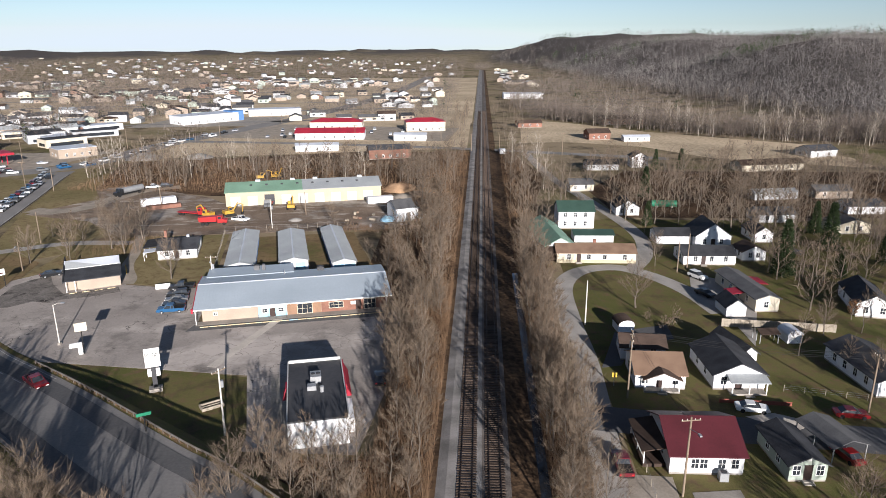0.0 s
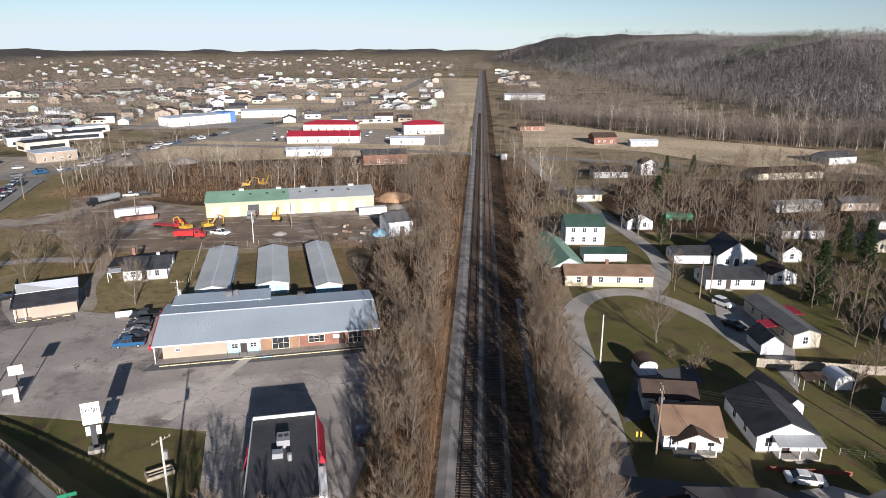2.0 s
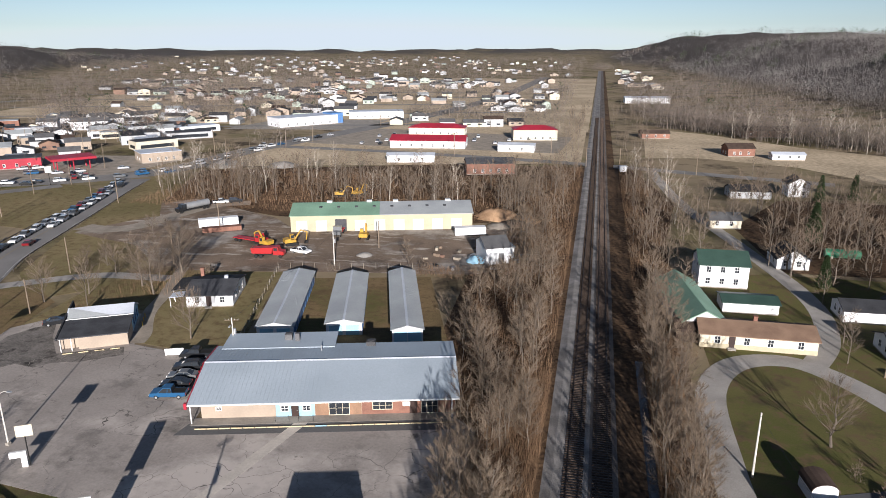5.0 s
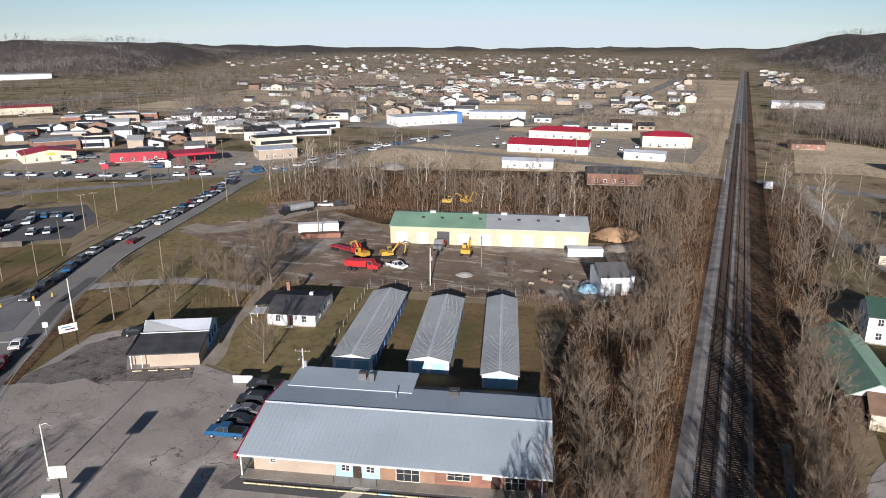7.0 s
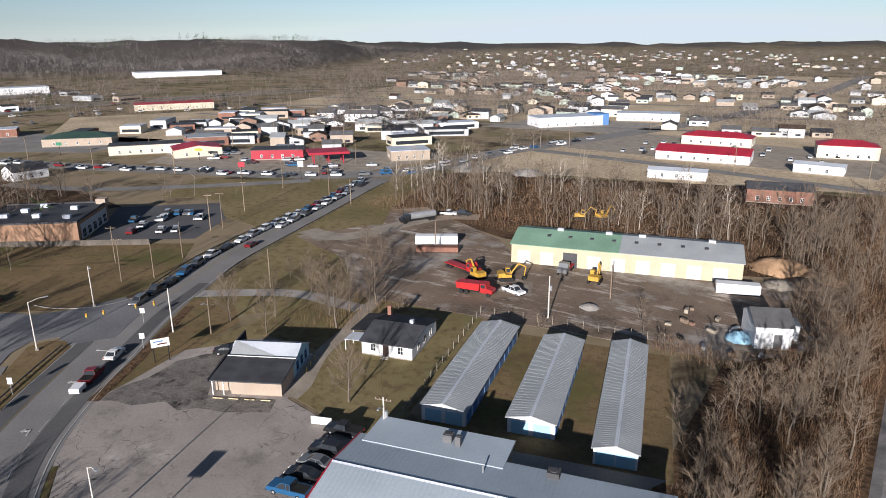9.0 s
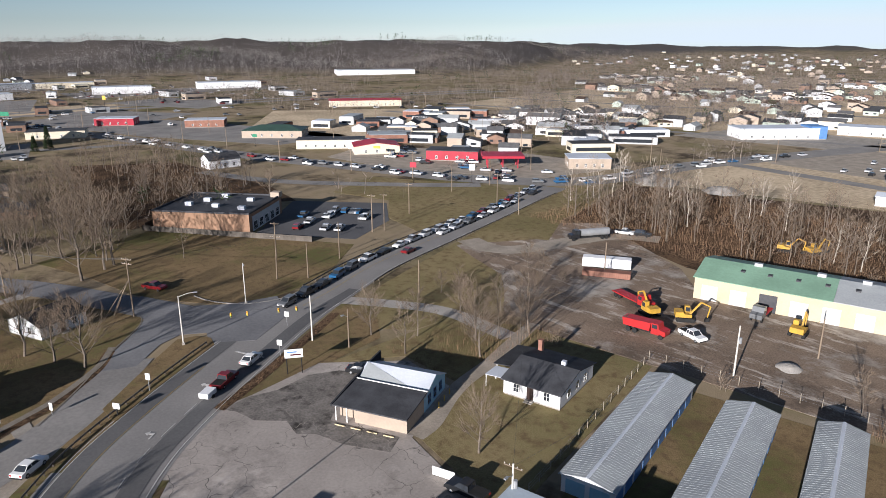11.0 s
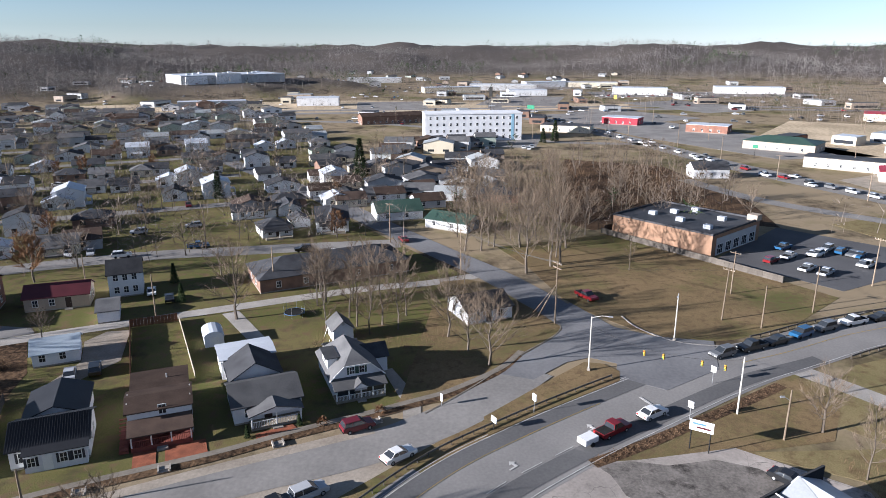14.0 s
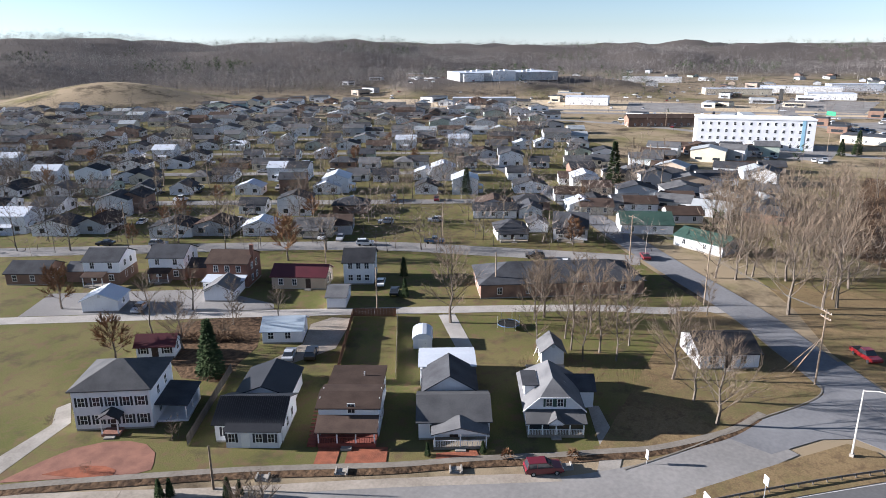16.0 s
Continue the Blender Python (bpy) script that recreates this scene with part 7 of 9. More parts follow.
for x, y, turn in ((-104.6, 65.6, 114), (-110.6, 78.4, 116), (-116.7, 90.7, 118), (-99.7, 57.4, 114)):
    ob = thing("steps", "small concrete steps down to the street", "steps", x, y, turn)
    part("step", Shape().box(-0.6, -1.1, 0, 0.6, 0.2, 0.12), "concrete", ob), part("step", Shape().box(-0.6, -0.55, 0.12, 0.6, 0.2, 0.22), "concrete", ob)
    part("cheek", Shape().box(-0.8, -1.1, 0, -0.6, 0.3, 0.4), "concrete", ob), part("cheek", Shape().box(0.6, -1.1, 0, 0.8, 0.3, 0.4), "concrete", ob)
sheet("driveway", [(-142.1, 35.2), (-146.5, 37), (-147.6, 41), (-134.7, 45.4), (-126, 41.5), (-126.8, 38.0), (-134, 39)], 0.06, "pale_dirt", "pale gravel drive off the alley", "driveway")
sheet("driveway", [(-155.8, 55.5), (-157.6, 58.2), (-144.4, 67.4), (-142.6, 65)], 0.06, "gravel", "worn concrete drive to the shed", "driveway")
sheet("island", [(-117.9, 106.1), (-128.4, 115.9), (-136, 123.4), (-135.4, 126.6), (-132.8, 128.6), (-129.5, 127.9), (-118.9, 113.8), (-113, 106.6)], 0.12, "dry_grass", "long grass island between the roads", "verge")
sheet("driveway", [(-121.8, 94.2), (-113.0, 95.0), (-113.6, 97.4), (-122.4, 96.9), (-133, 91.5), (-132.4, 90)], 0.06, "concrete", "two concrete wheel tracks of a driveway", "driveway")

# ---- fences ----
def board_fence(label, a, b, h, material="fence_wood", step=0.6):
    a, b = Vector(a), Vector(b)
    way = b - a
    ob = thing("fence", label, "fence", a.x, a.y, math.degrees(math.atan2(way.y, way.x)))
    n = int(way.length / step)
    data = shared(("board", round(h, 2), material, step), lambda: Shape().box(0.01, -0.02, 0.05, step - 0.02, 0.02, h), material)
    for i in range(n):
        part("board", data, None, ob, at=pose(i * step, 0, random.uniform(-0.03, 0.03)))
    part("rail", Shape().box(0, 0.02, h * 0.75, n * step, 0.07, h * 0.75 + 0.09).box(0, 0.02, h * 0.25, n * step, 0.07, h * 0.25 + 0.09), material, ob)
    return ob


def wire_fence(label, a, b, h=1.2, step=3.0):
    a, b = Vector(a), Vector(b)
    way = b - a
    ob = thing("fence", label, "fence", a.x, a.y, math.degrees(math.atan2(way.y, way.x)))
    n = int(way.length / step)
    for i in range(n + 1):
        part("post", shared(("fence_post", round(h, 2)), lambda: Shape().tube((0, 0, 0), (0, 0, h), 0.05, sides=5), "fence_wood"), None, ob, at=pose(i * step, 0, 0))
    for k in range(3):
        part("wire", Shape().tube((0, 0, h * (0.35 + 0.3 * k)), (n * step, 0, h * (0.35 + 0.3 * k)), 0.012, sides=3), "galvanised", ob)
    return ob


board_fence("weathered board fence across the lawn", (46.8, 119.2), (68.0, 117.0), 1.7)
board_fence("red-brown board fence round a back yard", (-124.5, 52.0), (-148.6, 40.5), 1.7, "fence_brown")
board_fence("red-brown board fence round a back yard", (-148.6, 40.5), (-152.1, 48.4), 1.7, "fence_brown")
board_fence("red-brown board fence round a back yard", (-152.1, 48.4), (-128.5, 60.5), 1.2, "fence_wood")
board_fence("grey board fence beside the cottage", (-101, 44.0), (-121, 34.5), 1.6, "fence_dark")
board_fence("weathered grey panel fence behind the store", (-232, 158), (-219.5, 142.5), 2.0, "fence_dark", 1.2)
board_fence("weathered grey panel fence beside the store", (-219.0, 142.0), (-177, 174.5), 1.6, "fence_dark", 1.2)
wire_fence("wire fence beside the storage sheds", (-63.5, 141), (-76, 184), 1.5)
wire_fence("wire fence along the yard", (-76, 184), (-38, 192), 1.7)
wire_fence("wire fence round a lawn", (48, 93), (60, 90.5), 1.1)
wire_fence("wire fence beside the gravel lane", (21.0, 64), (21.5, 78), 1.2)
board_fence("low red board fence before the house", (36.5, 88.8), (47.5, 88.2), 0.7, "deck_red")


def guardrail(pts, label):
    ob = tagged(new("guardrail"), label, "guardrail", "guardrails")
    s = Shape()
    for (x0, y0, z0), (x1, y1, z1) in zip(pts, pts[1:]):
        way = (Vector((x1, y1, 0)) - Vector((x0, y0, 0))).normalized()
        o = Vector((-way.y, way.x, 0)) * 0.03
        for lo, hi in ((0.42, 0.55), (0.59, 0.72)):
            a, b = Vector((x0, y0, z0)), Vector((x1, y1, z1))
            s.face(a + o + Vector((0, 0, lo)), b + o + Vector((0, 0, lo)), b + o + Vector((0, 0, hi)), a + o + Vector((0, 0, hi)))
            s.face(a - o + Vector((0, 0, lo)), b - o + Vector((0, 0, lo)), b - o + Vector((0, 0, hi)), a - o + Vector((0, 0, hi)))
            s.face(a + o + Vector((0, 0, hi)), b + o + Vector((0, 0, hi)), b - o + Vector((0, 0, hi)), a - o + Vector((0, 0, hi)))
        s.face(a + Vector((0, 0, 0.55)), b + Vector((0, 0, 0.55)), b + Vector((0, 0, 0.59)), a + Vector((0, 0, 0.59)))
    part("beam", s, "guard_steel", ob)
    for x, y, z in pts:
        part("post", shared(("guard_post",), lambda: Shape().box(-0.07, -0.07, -0.2, 0.07, 0.07, 0.72), "fence_dark"), None, ob, at=pose(x, y, z))
    return ob


def beside(line, heights, widths, off, i0, i1):
    out = []
    for i in range(i0, i1):
        way = (line[i + 1] - line[i]).normalized()
        side = Vector((-way.y, way.x))
        p = line[i] + side * (math.copysign(widths[i] / 2, off) + off)
        out.append((p.x, p.y, heights[i] + 0.03))
    return out


def spaced(pts, step=2.0):
    out, left = [pts[0]], step
    for a, b in zip(pts, pts[1:]):
        a, b = Vector(a), Vector(b)
        d = (b - a).length
        while left <= d:
            out.append(tuple(a.lerp(b, left / d)))
            left += step
        left -= d
    return out


guardrail(spaced(beside(fine_line, fine_h, fine_w, -0.4, 10, 98)), "weathered steel guardrail on the road bank")
guardrail(spaced(beside(fine_line, fine_h, fine_w, 0.5, 10, 168)), "steel guardrail along the main road")
guardrail(spaced(beside(fine_line, fine_h, fine_w, 0.6, 196, 250), 2.5), "steel guardrail beside the queue of cars")
guardrail(spaced(beside(fine_line, fine_h, fine_w, -0.6, 205, 280), 2.5), "steel guardrail beside the grass verge")

# ---- poles, lamps, wires, signs ----
TOPS = {}


def pole(key, x, y, h, arms=1, turn=0.0, pale=False, box=False, lean=0.0, lamp=None):
    ob = tagged(new("utility_pole"), ("pale" if pale else "weathered brown") + " wooden utility pole" + (" with crossarm" if arms else "") + (" and transformer" if box else "") + " beside the road", "utility pole", "utility poles")
    ob.matrix_basis = pose(x, y, 0, lean, 0, turn)
    part("shaft", Shape().tube((0, 0, -0.3), (0, 0, h), 0.16, 0.11, sides=8), "pole_pale" if pale else "wood_pole", ob)
    for k in range(arms):
        arm = part("crossarm", Shape().box(-1.2, -0.06, h - 0.5 - 0.9 * k, 1.2, 0.06, h - 0.37 - 0.9 * k), "wood_pole", ob)
        for u in (-1.1, -0.5, 0.5, 1.1) if math.hypot(x + 60, y - 110) < 150 else ():
            part("insulator", shared(("insulator",), lambda: Shape().tube((0, 0, 0), (0, 0, 0.18), 0.05, 0.03, sides=6), "pole_pale"), None, arm, at=pose(u, 0, h - 0.37 - 0.9 * k))
    if box:
        part("transformer", Shape().tube((0.35, 0, h - 3.0), (0.35, 0, h - 2.0), 0.26, sides=10), "galvanised", ob)
    if lamp:
        part("lamp_arm", Shape().tube((0, 0, h - 1.6), (0, -lamp, h - 1.0), 0.04, sides=6), "galvanised", ob)
        part("lamp_head", Shape().box(-0.14, -lamp - 0.6, h - 1.1, 0.14, -lamp, h - 0.92), "galvanised", ob)
    TOPS[key] = Matrix(ob.matrix_basis), h
    return ob


def street_lamp(x, y, turn, h=9.0, reach=2.6, label="grey steel street lamp with a curved arm"):
    ob = thing("street_lamp", label, "street lamp", x, y, turn)
    part("shaft", Shape().tube((0, 0, 0), (0, 0, h), 0.13, 0.08, sides=8), "pole_pale", ob)
    part("arm", Shape().tube((0, 0, h - 0.15), (reach * 0.6, 0, h + 0.35), 0.05, sides=6).tube((reach * 0.6, 0, h + 0.35), (reach, 0, h + 0.4), 0.05, sides=6), "pole_pale", ob)
    part("lamp_head", Shape().prism([(reach - 0.1, h + 0.33), (reach + 0.7, h + 0.36), (reach + 0.6, h + 0.5), (reach, h + 0.48)], "y", -0.16, 0.16), "galvanised", ob)
    part("base", Shape().box(-0.25, -0.25, 0, 0.25, 0.25, 0.5), "concrete", ob)
    return ob


def cable(a, b, sag=0.6, n=10, r=0.018):
    a, b = Vector(a), Vector(b)
    s = Shape()
    pts = [a.lerp(b, i / n) - Vector((0, 0, 4 * sag * (i / n) * (1 - i / n))) for i in range(n + 1)]
    for p, q in zip(pts, pts[1:]):
        s.tube(p, q, r, sides=3, caps=False)
    return tagged(part("cable", s, "wire"), "thin black overhead cable between poles", "cable", "overhead cables")


def wires(a, b, offs=(-1.1, -0.5, 0.5, 1.1), drop=0.2, sag=0.7):
    (ma, ha), (mb, hb) = TOPS[a], TOPS[b]
    for u in offs:
        cable(ma @ Vector((u, 0, ha - drop)), mb @ Vector((u, 0, hb - drop)), sag)


pole("lane", 20.3, 118.9, 9.2, 0, pale=True)
pole("street_a", 22.7, 89.6, 11.5, 2, 88, box=True)
pole("street_b", 24.5, 65.2, 11.0, 1, 10, lamp=2.0)
pole("street_c", 58.0, 87.0, 9.5, 1, 88)
pole("street_d", 118, 80, 10, 1, 88)
wires("street_a", "street_c", sag=0.9), wires("street_c", "street_d", sag=1.0)
wires("street_a", "lane", (0.0,), 0.4), wires("street_a", "street_b", (-0.5, 0.5))
pole("house_a", 50.4, 155.5, 9, 0), pole("house_b", 47.2, 152.5, 8.5, 0)
pole("rail_a", -5.5, 347, 9, 1), pole("rail_b", 9, 347, 9, 1)
pole("crossing_a", -22, 360, 11, 1, 14), pole("crossing_b", -70, 369, 11, 1, 14), pole("crossing_c", 40, 337, 11, 1, 14)
wires("crossing_a", "crossing_b", (-0.8, 0.8)), wires("crossing_a", "crossing_c", (-0.8, 0.8))
pole("diner", -36.6, 76.0, 10.5, 1, 60, pale=True, box=True)
pole("shop", -61.0, 135.6, 8.0, 1, 15, box=True, lamp=1.2, pale=True)
pole("yard_a", -63.5, 189.5, 9.0, 0, box=True, pale=True), pole("yard_b", -57.5, 207, 7.5, 0)
wires("shop", "yard_a", (0.0,), 0.3), wires("yard_a", "yard_b", (0.0,), 0.3)
pole("yard_c", -103.3, 182, 9.0, 0), pole("yard_d", -109, 214, 8, 0)
wires("shop", "yard_c", (0.0,), 0.3)
pole("corner", -152.6, 120.6, 12.5, 2, 30)
pole("field_a", -155.2, 153.0, 10.5, 1, 40, lean=-3), pole("field_b", -170.0, 160.2, 9.5, 1, 40), pole("field_c", -159.6, 172.4, 9.5, 0), pole("field_d", -151.4, 159.0, 8.5, 0)
pole("lot_a", -175.6, 193.0, 11, 1, 30), pole("lot_b", -174.4, 196.4, 11, 1, 30), pole("lot_c", -186, 214, 10, 1, 30), pole("lot_d", -176, 243, 11, 1, 20), pole("lot_e", -203, 246, 11, 1, 20)
pole("verge_a", -123.8, 170.4, 9.0, 0), pole("verge_b", -113.1, 146.3, 7.5, 0, lamp=0.8), pole("verge_c", -163, 240, 9, 0)
pole("signal_a", -119.8, 142.6, 9.0, 0, pale=True)
pole("side_a", -181.5, 102.5, 11, 1, 60), pole("side_b", -207.5, 83.5, 11, 1, 60), pole("side_c", -170.5, 62, 9.5, 0), pole("alley_a", -152, 44, 9.5, 0), pole("front_a", -95.2, 53.6, 6, 0)
pole("back_a", -166, 23, 9, 0), pole("back_b", -184, -20, 10, 1, 20), pole("back_c", -174, -48, 10, 1, 20), pole("back_d", -206, 34, 10, 1, 20)
wires("corner", "side_a", sag=0.8), wires("side_a", "side_b", sag=0.8), wires("corner", "field_a", (-0.5, 0.5), sag=0.8), wires("field_a", "field_b", (-0.5, 0.5)), wires("field_b", "lot_a", (-0.5, 0.5))
wires("lot_a", "lot_c", (-0.5, 0.5)), wires("lot_c", "lot_e", (-0.5, 0.5)), wires("back_b", "back_c", (-0.5, 0.5)), wires("back_b", "back_d", (-0.5, 0.5))
for dx, dy in ((-5.0, -2.5), (-4.0, -4.2), (-3.0, -3.0)):
    tagged(part("stay_pole", Shape().tube((-152.6 + dx, 120.6 + dy, 0), (-152.6, 120.6, 8.0), 0.09, 0.06, sides=6), "wood_pole"), "slanting wooden stay leaning on the utility pole", "pole stay")
street_lamp(-133.0, 123.6, 70, 9.5), street_lamp(-145.3, 141.0, -20, 9.0), street_lamp(-78.3, 104.6, 0, 8.0, 1.6, "weathered lamp post beside the car park")
for i, (x, y) in enumerate(((-203, 265), (-232, 250), (-262, 240), (-300, 226), (-172, 330), (-190, 350), (-158, 400), (-350, 222), (-390, 214), (-440, 200), (-480, 185), (-250, 330), (-140, 470), (-215, 300), (-300, 300), (-420, 240))):
    pole(f"town_{i}", x, y, 10 + i % 3, i % 2, 20 * i)
for i in range(34):
    a, r = random.uniform(2.3, 3.9), random.uniform(260, 640)
    pole(f"suburb_{i}", HUB.x + r * math.cos(a), HUB.y + r * math.sin(a), random.uniform(9, 11), i % 2, 24)

# traffic lights on their span wire
for i, (x, y) in enumerate(((-128.2, 131.0), (-127.0, 133.6), (-124.8, 138.7), (-123.4, 141.6))):
    ob = thing("traffic_light", "yellow traffic signal hanging on a span wire", "traffic light", x, y, 30, 5.1, "traffic lights")
    part("casing", Shape().box(-0.15, -0.11, 0, 0.15, 0.11, 0.84), "signal_yellow", ob)
    for k in range(3):
        part("lens", shared(("lens", k), lambda: Shape().tube((0, -0.11, 0), (0, -0.16, 0), 0.1, sides=8), ("sign_green", "signal_yellow", "machine_red")[k]), None, ob, at=pose(0, 0, 0.15 + 0.27 * k))
cable((-133.0, 123.6, 8.0), (-119.8, 142.6, 8.6), 1.9, 14, 0.025)
for x, y in ((-128.2, 131.0), (-127.0, 133.6), (-124.8, 138.7), (-123.4, 141.6)):
    tagged(part("hanger", Shape().tube((x, y, 6.1), (x, y, 6.6), 0.02, sides=4), "wire"), "short hanger of a traffic signal", "hanger")


def sign(label, x, y, turn, w, h, z, face="sign_white", posts=2, edge=None, bars=()):
    ob = thing("sign", label, "sign", x, y, turn)
    bd = part("board", Shape().box(-w / 2, -0.06, z, w / 2, 0.06, z + h), face, ob)
    for u in ((-w * 0.4, w * 0.4) if posts == 2 else (0.0,) if posts == 1 else ()):
        part("post", Shape().tube((u, 0.0, 0), (u, 0.0, z), 0.05 if w < 1.2 else 0.09, sides=6), "galvanised" if w < 1.2 else "rubber", ob)
    for bx, bz, bw, bh, tone in bars:
        for s in (-1, 1):
            part("lettering", Shape().box(bx - bw / 2, s * 0.075 - 0.012, z + bz, bx + bw / 2, s * 0.075 + 0.012, z + bz + bh), tone, bd)
    return ob


def words(text, parent, m, size, material):
    """Raised letters of a sign."""
    curve = bpy.data.curves.new("lettering", "FONT")
    curve.body, curve.size, curve.extrude, curve.align_x = text, size, 0.01, "CENTER"
    tmp = bpy.data.objects.new("lettering", curve)
    data = bpy.data.meshes.new_from_object(tmp)
    bpy.data.objects.remove(tmp)
    data.materials.append(M[material])
    return part("lettering", data, None, parent, at=m)


tall_sign = sign("tall white shop sign with dark lettering on a dark post", -52.4, 88.4, 24, 2.3, 3.2, 4.2, posts=0, bars=((0, 1.2, 1.8, 0.1, "galvanised"), (0, 0.9, 1.7, 0.1, "galvanised"), (0, 0.6, 1.8, 0.1, "galvanised"), (0, 0.3, 1.5, 0.1, "galvanised")))
part("post", Shape().box(-0.35, -0.2, 0, 0.35, 0.2, 4.2), "membrane_black", tall_sign)
part("lower_board", Shape().box(-0.95, -0.08, 2.6, 0.95, 0.08, 3.9), "sign_white", tall_sign)
part("base", Shape().box(-1.0, -0.7, 0, 1.0, 0.7, 0.6), "concrete", tall_sign)
words("bridge", tall_sign, pose(0, -0.10, 6.15, 90, 0, 0), 0.85, "rubber")
sg = sign("white roadside sign board on two posts", -110.2, 134.0, 62, 3.0, 1.5, 2.9, bars=((-0.3, 0.9, 1.6, 0.25, "trim_blue"), (0.3, 0.4, 1.7, 0.25, "metal_maroon")))
sign("small white road sign", -117.9, 135.2, 40, 0.9, 1.0, 2.0, posts=1)
sign("small white road sign", -129.0, 142.2, 40, 0.9, 1.0, 2.0, posts=1)
sign("small white road sign seen from behind", -119.3, 113.4, 35, 0.8, 1.1, 2.0, posts=1)
sign("small white road sign seen from behind", -114.6, 107.4, 35, 1.2, 0.9, 1.2, posts=1)
sign("small white notice board", -121.0, 100.0, 40, 0.5, 1.2, 0.8, posts=1)
sign("green street name sign on a post", -45.6, 71.5, 30, 1.9, 0.45, 5.5, "sign_green", 1)
sign("small yellow warning sign", 21.3, 93.5, 0, 0.8, 0.8, 1.6, "signal_yellow", 1)
sign("low white board beside the car park", -72.5, 135.0, 22, 3.2, 1.2, 0.15)
lot_sign = sign("white sign box and white arrow board by the car park", -71.6, 101.2, 30, 2.0, 1.6, 4.4, "siding_cream", 1)
part("arrow_board", Shape().box(-2.2, -0.2, 1.5, -0.2, 0.2, 2.3).box(-0.9, -0.2, 0, -0.2, 0.2, 1.5), "sign_white", lot_sign)
for x, y, w, h, z, tone in ((-210, 262, 2.2, 2.4, 5, "sign_white"), (-225, 245, 2.6, 2.0, 6, "metal_red"), (-284, 268, 3.4, 1.2, 4.2, "signal_yellow"), (-505, 205, 2.5, 2.5, 16, "signal_yellow"), (-352, 238, 2.5, 1.5, 5, "sign_green"), (-520, 150, 7, 2.6, 8, "sign_green"), (-470, 120, 3, 6, 20, "rubber")):
    sign("roadside business sign on a tall post", x, y, 40, w, h, z, tone, 1)
planter = thing("planter", "wooden planter frame on the grass", "planter", -42.3, 82.0, 38)
part("frame", Shape().box(0, 0, 0, 3.4, 0.2, 0.5).box(0, 1.6, 0, 3.4, 1.8, 0.5).box(0, 0.2, 0, 0.2, 1.6, 0.5).box(3.2, 0.2, 0, 3.4, 1.6, 0.5), "fence_wood", planter)
part("slat", Shape().box(0.2, 0.8, 0.3, 3.2, 1.0, 0.42), "fence_wood", planter), part("soil", Shape().box(0.2, 0.2, 0, 3.2, 1.6, 0.25), "earth", planter)

# ---- vehicles ----
random.seed(3)
TONES = ("white", "silver", "black", "grey", "white", "silver", "white", "black", "blue", "grey", "red", "silver")
KINDS = ("sedan", "suv", "sedan", "suv", "pickup")
run, nxt = 0.0, 9.0
for i in range(176, len(fine_line) - 4):
    a, b = fine_line[i], fine_line[i + 1]
    run += (b - a).length
    if run > nxt:
        way = (b - a).normalized()
        p = a + Vector((-way.y, way.x)) * 3.4
        car(random.choice(KINDS), random.choice(TONES), p.x, p.y, math.degrees(math.atan2(-way.y, -way.x)) + random.uniform(-2, 2))
        nxt = run + random.uniform(5.6, 6.8)
run, nxt = 0.0, 3.0
for i in range(238, len(fine_line) - 4):
    a, b = fine_line[i], fine_line[i + 1]
    run += (b - a).length
    if run > nxt:
        way = (b - a).normalized()
        p = a + Vector((-way.y, way.x)) * 0.4
        car(random.choice(KINDS), random.choice(TONES), p.x, p.y, math.degrees(math.atan2(-way.y, -way.x)) + random.uniform(-2, 2))
        nxt = run + random.choice((5.8, 6.4, 7.0, 13.0))
hw = smooth_line([(-560, 150), (-420, 196), (-330, 222), (-270, 246), (-220, 266), (-190, 290), (-180, 320), (-178, 360), (-160, 430)], 20)
for lane, lo, hi in ((-2.2, 7, 11), (-5.4, 20, 50), (3.5, 22, 60)):
    run, nxt = 0.0, 5.0
    for a, b in zip(hw, hw[1:]):
        run += (b - a).length
        if run > nxt:
            way = (b - a).normalized()
            p = a + Vector((-way.y, way.x)) * lane
            car(random.choice(KINDS), random.choice(TONES), p.x, p.y, math.degrees(math.atan2(way.y, way.x)) + (180 if lane > 0 else 0))
            nxt = run + random.uniform(lo, hi)
